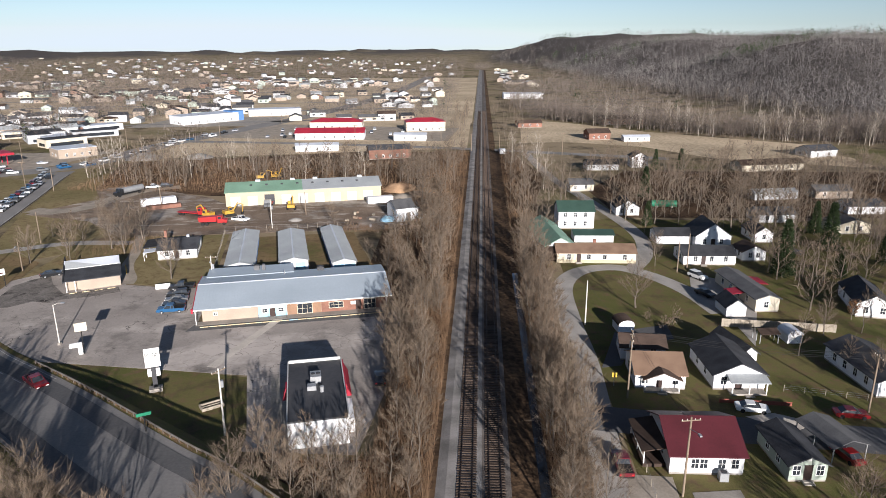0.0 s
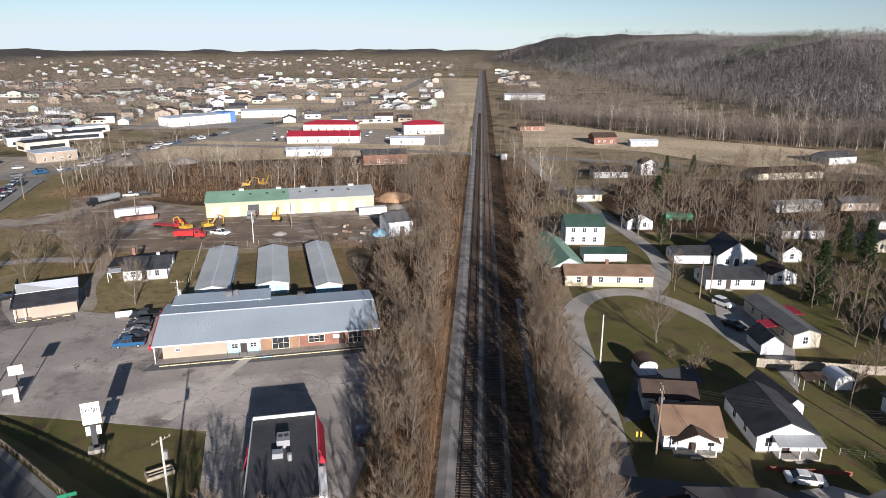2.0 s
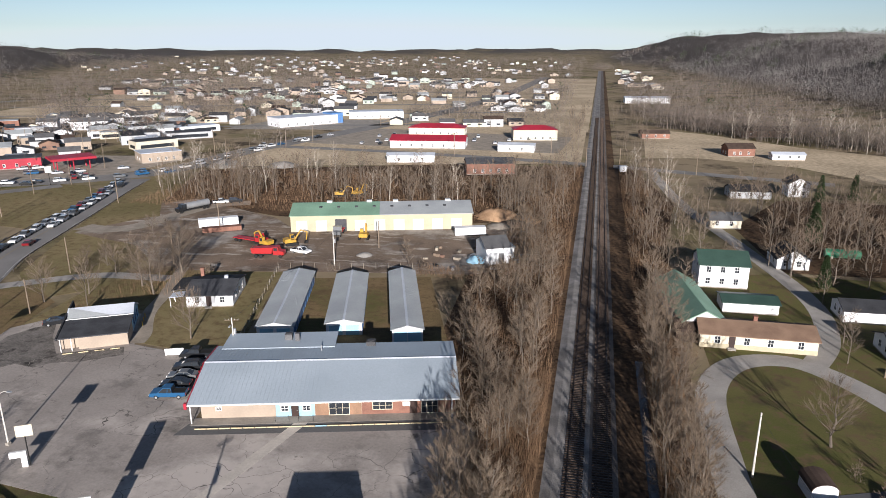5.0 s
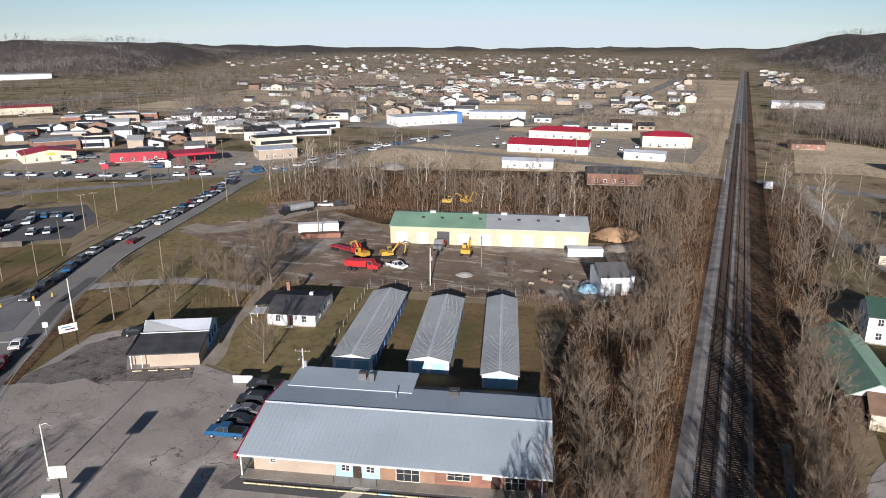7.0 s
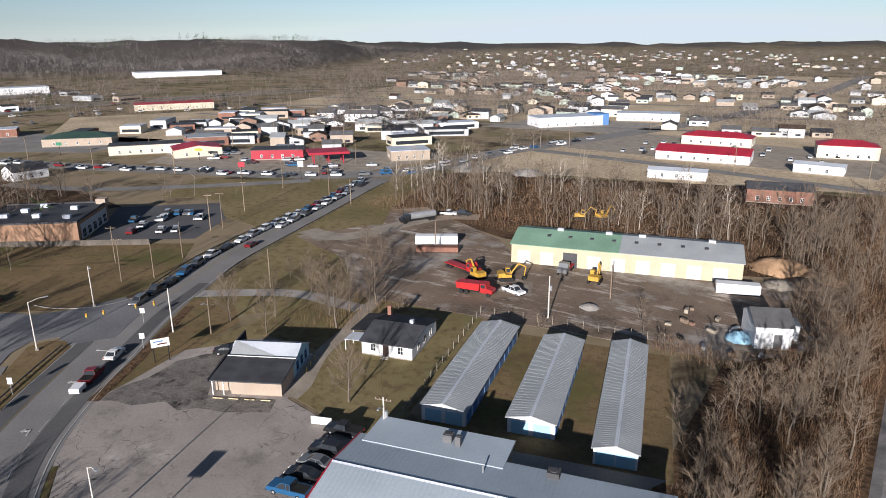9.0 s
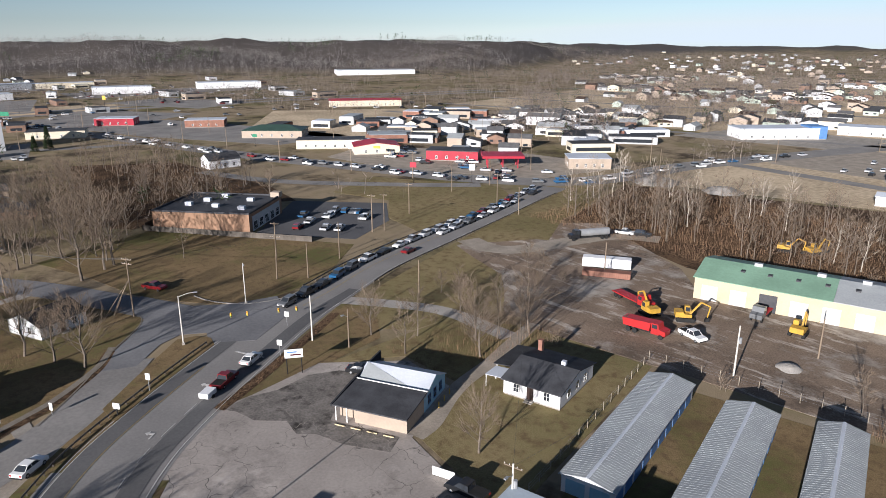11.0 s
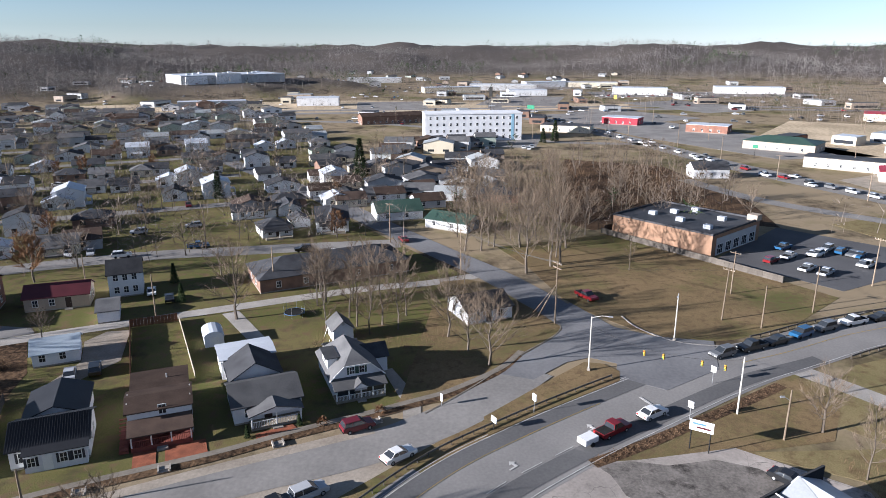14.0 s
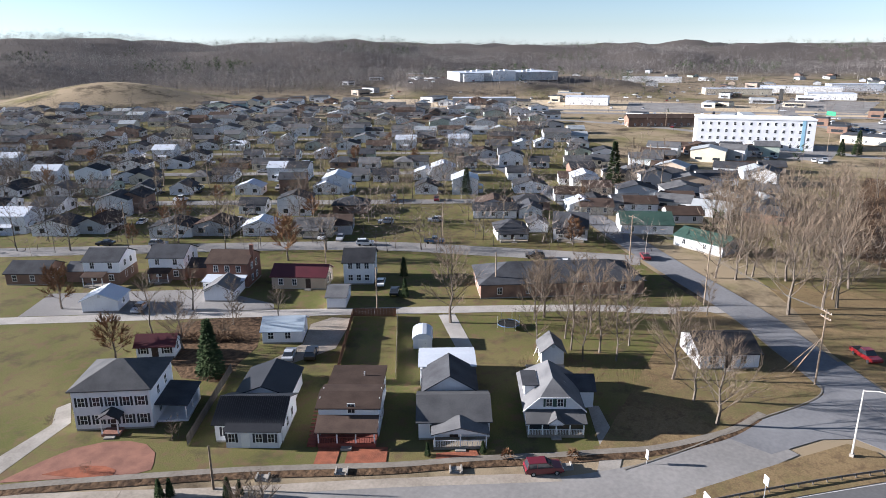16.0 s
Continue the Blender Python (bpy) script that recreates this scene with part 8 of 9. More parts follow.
for kind, tone, x, y, turn in (("pickup", "red", -114.2, 123.6, 127), ("sedan", "white", -118.8, 130.2, 125), ("sedan", "white", -107.4, 94.9, 131), ("suv", "silver", -99.4, 85.0, 128), ("pickup", "black", -96.6, 81.6, 128), ("suv", "maroon", -114.2, 88.6, 120),
                               ("sedan", "black", -103.4, 142.6, 40), ("pickup", "blue", -64.6, 121.5, 195), ("sedan", "black", -65.4, 124.6, 195), ("sedan", "grey", -66.0, 127.4, 195), ("suv", "black", -67.0, 130.4, 195),
                               ("pickup", "black", -68.2, 135.2, 195), ("sedan", "silver", -128.5, 40.2, 206), ("suv", "black", -130.3, 43.4, 206), ("sedan", "white", -166.9, 36.5, 204), ("pickup", "red", -166.2, 128.9, 30),
                               ("suv", "white", -192.6, 17.6, 115), ("sedan", "white", -193.6, 3.4, 24), ("sedan", "silver", -194.6, 8.6, 24), ("sedan", "silver", -134.6, -0.6, 24), ("sedan", "black", -163, 42, 204),
                               ("sedan", "white", 40.6, 86.4, -8), ("sedan", "red", 54.6, 85.4, -6), ("pickup", "maroon", 18.2, 70.8, 92), ("suv", "white", 50.8, 148.0, -60), ("sedan", "black", 49.0, 136.4, -60),
                               ("sedan", "red", 48.6, 74.4, 104), ("sedan", "black", 81.8, 168.8, 10), ("pickup", "white", -76.0, 197.6, -15), ("pickup", "red", -72.0, 88.0, -37), ("sedan", "black", -16.8, 93.2, 100),
                               ("pickup", "white", -127.5, 246.8, 20), ("suv", "black", -123, 249, 20), ("sedan", "red", -209, 87, 200), ("sedan", "white", -196, 70, 290), ("suv", "black", -199, 62, 290), ("sedan", "red", -152.6, 189, 110)):
    z = 0.06 + (0.6 if (x, y) == (-72.0, 88.0) else 0)
    car(kind, tone, x, y, turn, z)
for _ in range(15):
    u, v = random.random(), random.random()
    p = Vector((-192, 172)).lerp(Vector((-176, 187)), u) + Vector((-20, 22)) * (0.15 + 0.3 * round(v * 3) / 1.3)
    car(random.choice(KINDS), random.choice(TONES), p.x, p.y, random.choice((130, 310)) + random.uniform(-3, 3))
for _ in range(26):
    car(random.choice(KINDS), random.choice(TONES), random.uniform(-150, -30), random.uniform(396, 415) + random.choice((0, 24)), random.choice((96, 276)))
for _ in range(22):
    car(random.choice(KINDS), random.choice(TONES), random.uniform(-300, -205), random.uniform(272, 300), random.choice((40, 130, 220)))
for _ in range(16):
    car(random.choice(KINDS), random.choice(TONES), -383 + random.uniform(-4, 4), random.uniform(72, 140), random.choice((0, 180)))
for _ in range(50):
    car(random.choice(KINDS), random.choice(("white", "silver", "black", "red", "grey")), random.uniform(-760, -745) + random.choice((0, -20)), random.uniform(245, 465), random.choice((0, 180)))
for _ in range(46):
    k, o = random.randint(-14, 3), random.choice((24, 48, 78, 100, 132, 154, 186))
    p = origin + back * (o + random.uniform(-2, 2)) + ax * (k * 14.6 + 8)
    car(random.choice(KINDS), random.choice(TONES), p.x, p.y, random.choice((114, 294, 24)))
trailer = thing("trailer", "small white cargo trailer behind a pickup", "trailer", -111.4, 119.8, 127)
part("box", Shape().box(-1.3, -0.8, 0.5, 1.1, 0.8, 1.3), "siding_white", trailer)
part("drawbar", Shape().box(1.1, -0.05, 0.5, 2.0, 0.05, 0.6), "galvanised", trailer)
for s in (-1, 1):
    part("wheel", SHARED["wheel",], None, trailer, at=pose(0, s * 0.85, 0.34))


# ---- machines and clutter in the yard ----
def excavator(x, y, turn, reach=1.0):
    ob = thing("excavator", "yellow tracked excavator on muddy ground", "excavator", x, y, turn, group="yard machines")
    for s in (-1, 1):
        part("track", Shape().prism([(-1.7, 0.1), (-1.4, 0), (1.4, 0), (1.7, 0.1), (1.8, 0.45), (1.5, 0.8), (-1.5, 0.8), (-1.8, 0.45)], "y", s * 1.2 - 0.28, s * 1.2 + 0.28), "rubber", ob)
    part("body", Shape().prism([(-1.9, 0.9), (1.2, 0.9), (1.2, 1.5), (-0.2, 1.6), (-0.4, 2.0), (-1.9, 1.9)], "y", -1.2, 1.2), "machine_yellow", ob)
    cab = part("cab", Shape().prism([(0.0, 1.0), (1.3, 1.0), (1.2, 2.1), (0.9, 2.8), (0.0, 2.8)], "y", 0.2, 1.15), "machine_yellow", ob)
    part("cab_window", Shape().box(0.1, 0.18, 1.7, 1.05, 1.17, 2.6), "window_glass", cab)
    part("boom", Shape().tube((0.9, -0.3, 1.4), (2.8 * reach, -0.3, 4.0), 0.24, 0.2, sides=4).tube((2.8 * reach, -0.3, 4.0), (4.6 * reach, -0.3, 3.2), 0.2, 0.16, sides=4), "machine_yellow", ob)
    part("arm", Shape().tube((4.6 * reach, -0.3, 3.2), (4.2 * reach, -0.3, 0.9), 0.17, 0.12, sides=4), "machine_yellow", ob)
    part("bucket", Shape().prism([(3.7 * reach, 0.1), (4.6 * reach, 0.2), (4.5 * reach, 1.0), (4.0 * reach, 0.8)], "y", -0.8, 0.2), "rubber", ob)
    return ob


excavator(-82.0, 204.5, 40), excavator(-88.0, 201.5, 160), excavator(-91, 266, 20), excavator(-85, 269, 70)
excavator(-64.3, 214.5, 100, 0.8)


def big_truck(label, x, y, turn, cab_tone, load, long=6.0):
    ob = thing("truck", label, "truck", x, y, turn)
    part("chassis", Shape().box(-long + 0.5, -0.5, 0.6, 3.4, 0.5, 0.9), "rubber", ob)
    cab = part("cab", Shape().prism([(1.0, 0.8), (3.8, 0.8), (3.8, 1.7), (2.6, 1.9), (2.3, 2.9), (1.0, 2.9)], "y", -1.15, 1.15), cab_tone, ob)
    part("windscreen", Shape().box(1.2, -1.17, 1.95, 2.2, 1.17, 2.7), "window_glass", cab)
    if load == "tank":
        part("tank", Shape().tube((-long, 0, 2.0), (0.6, 0, 2.0), 1.05, sides=14), "galvanised", ob)
    elif load == "dump":
        part("dump_body", Shape().prism([(-long, 1.2), (0.7, 1.2), (0.9, 2.8), (-long - 0.3, 2.6)], "y", -1.2, 1.2), "machine_red", ob)
        part("load", Shape().box(-long, -1.05, 2.4, 0.6, 1.05, 2.62), "earth", ob)
    else:
        part("flatbed", Shape().box(-long, -1.2, 1.0, 0.8, 1.2, 1.2), "machine_red", ob)
    for u in (-long + 1.0, -long + 2.3, 2.9):
        for s in (-1, 1):
            part("wheel", shared(("truck_wheel",), lambda: Shape().tube((0, -0.15, 0), (0, 0.15, 0), 0.5, sides=12), "rubber"), None, ob, at=pose(u, s * 1.0, 0.5))
    return ob


big_truck("red dump truck parked in the yard", -82.5, 193.0, 10, "machine_red", "dump", 4.5)
big_truck("tanker truck with a silver tank parked on gravel", -132, 233.5, 245, "car_black", "tank", 8.0)
big_truck("red flatbed truck in the yard", -92.5, 204.0, -14, "machine_red", "flat", 7.0)
big_truck("grey truck before the workshop bay", -73.0, 217.5, 280, "car_grey", "flat", 3.5)


def container(label, x, y, turn, l, w, h, tone, z=0.0):
    ob = thing("container", label, "container", x, y, turn, z)
    part("box", Shape().box(0, 0, 0.2, l, w, h), tone, ob)
    s = Shape()
    for i in range(int(l / 0.5)):
        s.box(0.5 * i, -0.05, 0.3, 0.5 * i + 0.2, 0, h - 0.1)
    part("ribs", s, tone, ob)
    part("skid", Shape().box(0.2, 0.2, 0, l - 0.2, w - 0.2, 0.2), "rubber", ob)
    return ob


container("long white trailer box with rusty ends", -116.5, 215.0, 34, 11.5, 2.6, 2.5, "siding_white")
container("low rusty red container wall", -112.0, 209.5, 32, 11, 2.4, 1.5, "brick_red")
container("white box trailer beside the workshop", -39.6, 222.6, 20, 9.0, 2.5, 2.4, "siding_white")
container("dark skip container in the yard", -27, 203.5, 17, 5, 2.2, 1.4, "siding_blue")


def heap(label, x, y, r, h, material, seed):
    rng = random.Random(seed)
    s, n, k = Shape(), 18, 6
    ring = []
    for j in range(k + 1):
        f = j / k
        ring.append([(x + math.cos(6.283 * i / n) * r * (1 - f) * rng.uniform(0.85, 1.15), y + math.sin(6.283 * i / n) * r * (1 - f) * rng.uniform(0.85, 1.15), h * (1 - (1 - f) ** 2) * rng.uniform(0.85, 1.1) if f else 0.0) for i in range(n)])
    for j in range(k):
        for i in range(n):
            s.face(ring[j][i], ring[j][(i + 1) % n], ring[j + 1][(i + 1) % n], ring[j + 1][i])
    return tagged(part("mound", s, material, smooth=True), label, "mound", "mounds in the yard")


heap("heap of orange-brown earth behind the workshop", -31, 248, 7.0, 2.8, "clay", 1), heap("heap of orange-brown earth behind the workshop", -22, 244, 5.0, 1.8, "clay", 11), heap("low heap of pale rubble", -29, 236, 4.0, 1.0, "pale_dirt", 12), heap("low heap of rubble", -24, 240, 5, 1.2, "earth", 2), heap("small heap of grey gravel", -59.0, 199.5, 2.2, 0.7, "gravel", 3)
heap("pale gravel heap beside the road", -165, 318, 9, 2.5, "gravel", 4), heap("pale gravel heap beside the road", -140, 322, 7, 2.0, "gravel", 5)
heap("blue tarpaulin over a heap beside the outbuilding", -29.6, 200.5, 2.6, 1.5, "siding_blue", 9), heap("blue tarpaulin over a heap", 29.5, 111.0, 2.6, 1.0, "trim_blue", 6)
for i in range(26):
    x, y = random.uniform(-44, -18), random.uniform(190, 214)
    tagged(part("scrap", Shape().box(-random.uniform(0.3, 1.4), -0.3, 0, random.uniform(0.3, 1.4), 0.4, random.uniform(0.3, 0.9)), random.choice(("siding_grey", "galvanised", "fence_wood", "brick_brown", "earth", "rubber")), at=pose(x, y, 0, 0, 0, random.uniform(0, 180))),
           "loose scrap panel lying on the yard", "scrap", "yard scrap")
# drain beside the track
tagged(part("water", Shape().prism([(7.2, 0.045), (8.5, 0.045), (8.3, 0.03), (7.4, 0.03)], "y", 60, 150), "window_glass"), "dark water in the trackside ditch", "ditch", kind="structure")
signal_box = thing("signal_box", "small white equipment cabin beside the crossing", "cabin", 9.0, 338, 10)
part("wall", Shape().box(0, 0, 0, 3, 2, 2.4), "siding_white", signal_box), part("roof", Shape().box(-0.2, -0.2, 2.4, 3.2, 2.2, 2.55), "metal_white", signal_box)


# ---- trees and brush ----
random.seed(7)


def strip(n, x0, x1, y0, y1, kinds, lo=0.75, hi=1.15):
    for _ in range(n):
        tree(random.choice(kinds), random.uniform(x0, x1), random.uniform(y0, y1), random.uniform(lo, hi))


# between the railway and the shops
strip(80, -15.5, -7.6, 60, 126, ("tall", "shrub", "tall", "shrub"), 0.6, 0.95)
strip(56, -33, -15, 56, 70.5, ("tall", "shrub", "shrub", "tall"), 0.5, 0.9)
strip(84, -26, -8.0, 124, 200, ("tall", "tall", "shrub"), 0.65, 1.0)
strip(60, -25, -8.5, 200, 345, ("tall", "tall", "shrub"), 0.7, 1.05)
strip(12, -18.8, -14, 100, 127, ("tall", "tall", "shrub"), 0.65, 0.95)
# trees south of the view, on both sides of the line
strip(14, -34, -9, 14, 60, ("tall", "shrub", "tall"), 0.8, 1.05)
strip(14, 9.2, 15, -15, 60, ("tall", "tall", "shrub"), 0.75, 1.0)
# mostly out of view, added for the shade they cast on the houses
strip(20, 40, 80, 44, 64, ("tall", "round"), 0.7, 1.0)
# between the railway and the gravel lane
strip(88, 8.8, 14.2, 56, 175, ("tall", "tall", "tall", "shrub"), 0.75, 1.1)
strip(56, 9, 20, 150, 345, ("tall", "tall", "shrub"), 0.7, 1.05)
strip(30, 12, 30, 230, 345, ("tall", "round"), 0.7, 1.0)
strip(5, 13, 26, 250, 330, ("pale",), 0.9, 1.15)
strip(30, -22, -9, 370, 620, ("tall", "tall"), 0.7, 1.0)
strip(30, 9, 26, 370, 620, ("tall", "tall"), 0.7, 1.0)
# the wood behind the workshop
strip(230, -160, -14, 246, 306, ("tall", "tall", "tall", "tall", "shrub"), 0.8, 1.2)
strip(16, -150, -20, 256, 312, ("pale",), 0.75, 1.05)
strip(8, -176, -152, 268, 312, ("pale",), 0.9, 1.15)
# round the frontage houses
for kind, x, y, s in (("round", -153.2, 59.2, 1.0), ("oak", -173.6, 6.8, 1.15), ("oak", -128.9, -15.8, 1.0), ("oak", -116.2, 13.6, 0.9), ("tall", -160.7, 73.4, 0.85), ("round", -162.8, 74.7, 0.9),
                      ("tall", -150.3, 83.1, 0.95), ("tall", -151.1, 87.8, 1.0), ("tall", -158.8, 84.6, 0.9), ("tall", -154.5, 81.0, 0.9), ("round", -145.9, 100.4, 0.85), ("round", -134.4, 107.5, 0.95),
                      ("round", -182.7, 117.8, 1.25), ("round", -190.3, 126.7, 1.2), ("fir", -117.8, 33.0, 0.95), ("fir", -173.9, 38.6, 0.4), ("tall", -175.6, 103.4, 0.6), ("shrub", -139.0, 20.0, 0.9),
                      ("round", -212, -144.8, 1.2), ("round", -184.6, -73.6, 0.9), ("round", -193.8, -33.3, 0.7), ("round", -205.9, -12.8, 0.8), ("tall", -284, 3.2, 1.0), ("tall", -244, -65.7, 0.9),
                      ("round", -232.9, -93.9, 0.9), ("fir", -262, 18, 0.9), ("fir", -300, 62, 1.3), ("tall", -290, 70, 1.2), ("tall", -282, 72, 1.2), ("tall", -276, 76, 1.1), ("tall", -296, 80, 1.2)):
    tree(kind, x, y, s * (1.38 if kind in ("round", "tall") else 1.15))
for x, y, s in ((-200.8, 107.7, 1.1), (-195.3, 126.3, 1.2), (-216.8, 137.1, 1.0), (-204, 118, 1.2), (-185.3, 142.1, 0.6), (-237.3, 117.8, 1.1), (-225, 122, 1.1), (-250.4, 130.7, 1.2), (-212, 112, 1.0),
                (-266, 109.3, 1.1), (-232, 104, 1.1), (-245, 100, 1.0), (-222, 108, 1.2), (-258, 120, 1.1), (-240, 132, 1.1)):
    tree(random.choice(("round", "tall", "round")), x, y, s * 1.3)
for kind, x, y, s in (("tall", -147, 78, 1.2), ("tall", -149, 91, 1.25), ("tall", -156, 92, 1.15), ("round", -140, 104, 1.1), ("tall", -146.5, 86, 1.1), ("tall", -164, 80, 1.1), ("round", -139, 9, 0.9), ("tall", -136, 22, 0.8), ("shrub", -131, 24, 1.0), ("round", -124, 21, 0.9),
                      ("tall", -126, 12, 1.2), ("round", -180, 47, 0.8), ("round", -143, 27, 0.6), ("shrub", -101.5, 41.0, 0.75), ("shrub", -91.5, 36.5, 0.35), ("shrub", -97.5, 22.6, 0.4), ("tall", -166, 90, 1.1), ("round", -170, 72, 0.9)):
    tree(kind, x, y, s)
strip(95, -345, -226, 132, 195, ("tall", "round", "tall"), 0.8, 1.1)
for x, y, s in ((-188, 124, 1.4), (-204, 130, 1.3), (-217, 128, 1.4), (-230, 126, 1.3), (-236, 110, 1.3)):
    tree("round", x, y, s)
strip(46, -290, -200, 100, 134, ("round", "tall", "round"), 0.95, 1.35)
# by the low shop and the white house
for kind, x, y, s in (("round", -115.2, 152.4, 0.8), ("tall", -104.5, 152.5, 0.75), ("tall", -109.3, 158.9, 0.8), ("round", -95.3, 162.0, 0.85), ("round", -101, 166, 0.9), ("round", -97.2, 176.1, 0.9),
                      ("tall", -108.5, 179.6, 0.6), ("tall", -119, 177.4, 0.5), ("round", -73.8, 142.2, 0.75), ("tall", -98.9, 169.6, 0.9), ("tall", -93.6, 170.1, 0.8), ("shrub", -90, 176, 0.8), ("shrub", -112, 165, 0.7),
                      ("shrub", -62, 183.5, 0.7), ("shrub", -40, 187.5, 0.8), ("shrub", -31, 186, 0.9), ("shrub", -26, 178, 0.9), ("tall", -45, 192, 0.5), ("shrub", -30, 165, 0.9), ("shrub", -27, 158, 0.9)):
    tree(kind, x, y, s * (1.25 if kind in ("round", "tall") else 1.0))
strip(10, -125, -112, 172, 212, ("shrub", "round"), 0.5, 0.7)
# east side
for kind, x, y, s in (("round", 32.2, 128.4, 0.95), ("shrub", 35.3, 117, 0.8), ("shrub", 38, 120, 0.8), ("shrub", 33, 121, 0.7), ("fir", 71, 150, 1.35), ("fir", 96, 189, 0.95), ("fir", 87, 296, 1.0), ("fir", 50, 197, 0.8),
                      ("tall", 43, 157, 0.7), ("round", 79, 140, 1.0), ("fir", 84, 150, 0.8), ("round", 45, 166, 0.6), ("tall", 47, 186, 0.8), ("oak", 74, 124, 0.45), ("fir", 75, 292, 0.9), ("round", 79, 172, 0.7)):
    tree(kind, x, y, s)
strip(175, 40, 190, 198, 292, ("round", "tall", "round"), 0.75, 1.15)
strip(46, 62, 150, 118, 200, ("round", "tall", "tall"), 0.6, 1.0)
strip(9, 50, 92, 62, 108, ("round", "tall"), 0.6, 0.9)
for x, y, s in ((-409, 153, 1.1), (-404, 146, 0.9), (92, 172, 1.3), (100, 160, 1.0), (58, 236, 1.2), (88, 128, 0.9)):
    tree("fir", x, y, s)
strip(96, 66, 170, 140, 215, ("round", "tall"), 0.65, 1.05)
strip(16, 58, 100, 92, 150, ("round", "tall"), 0.6, 0.9)
strip(14, 20, 46, 200, 280, ("round", "tall"), 0.6, 0.9)
strip(12, 60, 190, 295, 345, ("round", "tall"), 0.6, 0.9)
for _ in range(64):
    x, o = random.uniform(52, 235), abs(random.gauss(3, 14))
    tree(random.choice(("pale", "tall", "pale")), x + 0.7 * o, (492 - 1.17 * (x - 50) if x < 103 else 432 - 0.68 * (x - 103)) + o, random.uniform(0.85, 1.25))
strip(30, 110, 250, 440, 640, ("pale", "tall", "tall"), 0.8, 1.1)
strip(60, 45, 190, 205, 300, ("round", "tall", "round"), 0.85, 1.2)
strip(30, 90, 180, 120, 205, ("round", "round", "tall"), 0.8, 1.1)
strip(14, 22, 90, 540, 640, ("tall", "pale"), 0.8, 1.1)
# beside the main road bank, before the bridge
strip(40, -70, -34, 22, 52, ("round", "tall", "tall"), 0.9, 1.25)
for _ in range(46):
    f, o = random.random(), random.uniform(0, 13)
    tree(random.choice(("tall", "tall", "round", "shrub")), -38 - 46 * f - 0.57 * o, 48 + 32 * f - 0.82 * o, random.uniform(0.7, 1.1))


random.seed(23)
for _ in range(170):
    p = origin + back * random.choice((22, 48, 74, 100, 128, 154, 182, 208)) + ax * random.uniform(-200, 90) + back * random.uniform(-5, 5)
    if p.y < 80:
        tree(random.choice(("round", "tall", "round", "tall", "round", "oak", "shrub")), p.x, p.y, random.uniform(0.6, 1.15))
for x, y, s in ((-111.7, 74.0, 0.2), (-115.1, 80.3, 0.2), (-94.7, 56.2, 0.28), (-95.6, 57.2, 0.24), (-91.5, 48.8, 0.28), (-92.2, 49.8, 0.26), (-162, 45, 0.4)):
    tree("fir", x, y, s)


def undergrowth(name, label, areas, material, low, high, width):
    """Dry stems and grass in one mesh."""
    s, rng = Shape(), random.Random(label)
    for n, x0, x1, y0, y1 in areas:
        for _ in range(n):
            x, y, h = rng.uniform(x0, x1), rng.uniform(y0, y1), rng.uniform(low, high)
            a = rng.uniform(0, 6.28)
            side = Vector((math.cos(a), math.sin(a), 0)) * width * rng.uniform(0.6, 1.5)
            p, q = Vector((x, y, 0)), Vector((x + rng.gauss(0, 0.22) * h, y + rng.gauss(0, 0.22) * h, h))
            s.face(p - side, p + side, q)
    return tagged(part(name, s, material), label, "undergrowth", kind="stuff")


undergrowth("brush", "dry brown brush and tall grass along the railway", [(24000, -15, -6.6, 56, 140), (16000, -25, -6.8, 140, 235), (8000, -24, -6.8, 235, 345), (12000, 8.6, 14, 56, 150), (10000, 8.4, 18, 150, 345)], "brush", 0.6, 3.4, 0.016)
undergrowth("brush", "tangled dry weeds behind the drive-in", [(9000, -33, -15, 56, 72)], "brush", 0.2, 1.3, 0.02)
undergrowth("brush", "dry brown undergrowth in the wood", [(40000, -160, -12, 240, 312), (6000, -345, -232, 130, 190), (500, -104, -90, 160, 178), (900, -42, -28, 186, 193), (1500, -26, -16, 124, 200)], "brush", 0.4, 2.4, 0.02)
undergrowth("brush", "low brown thicket under the trees", [(3500, -109, -94, 151, 179), (1500, -150, -140, 76, 100), (900, -166, -156, 76, 92)], "brush", 0.2, 0.9, 0.014)
weeds, rng = Shape(), random.Random(31)
# dense weeds added under the guardrail to block the low sun below its beam
for x, y, z in spaced(beside(fine_line, fine_h, fine_w, -0.55, 10, 98), 0.03):
    h, a = rng.uniform(0.2, 0.62), rng.uniform(0, 6.28)
    p = Vector((x + rng.gauss(0, 0.16), y + rng.gauss(0, 0.16), z - 0.12))
    side = Vector((math.cos(a), math.sin(a), 0)) * 0.035
    weeds.face(p - side, p + side, p + Vector((rng.gauss(0, 0.08), rng.gauss(0, 0.08), h)))
for (x0, y0), (x1, y1) in zip(((-106.9, 119.6), (-110.4, 125.6), (-117.2, 136.0)), ((-110.4, 125.6), (-117.2, 136.0), (-128.7, 152.7))):
    for _ in range(800):
        f, h, a = rng.random(), rng.uniform(0.08, 0.38), rng.uniform(0, 6.28)
        p = Vector((x0 + (x1 - x0) * f + rng.gauss(0, 0.5), y0 + (y1 - y0) * f + rng.gauss(0, 0.35), 0.0))
        side = Vector((math.cos(a), math.sin(a), 0)) * 0.03
        weeds.face(p - side, p + side, p + Vector((rng.gauss(0, 0.15), rng.gauss(0, 0.15), h)))
tagged(part("brush", weeds, "brush"), "dry brown weeds along the road, and light-blocking ones along the guardrail", "undergrowth", kind="stuff")
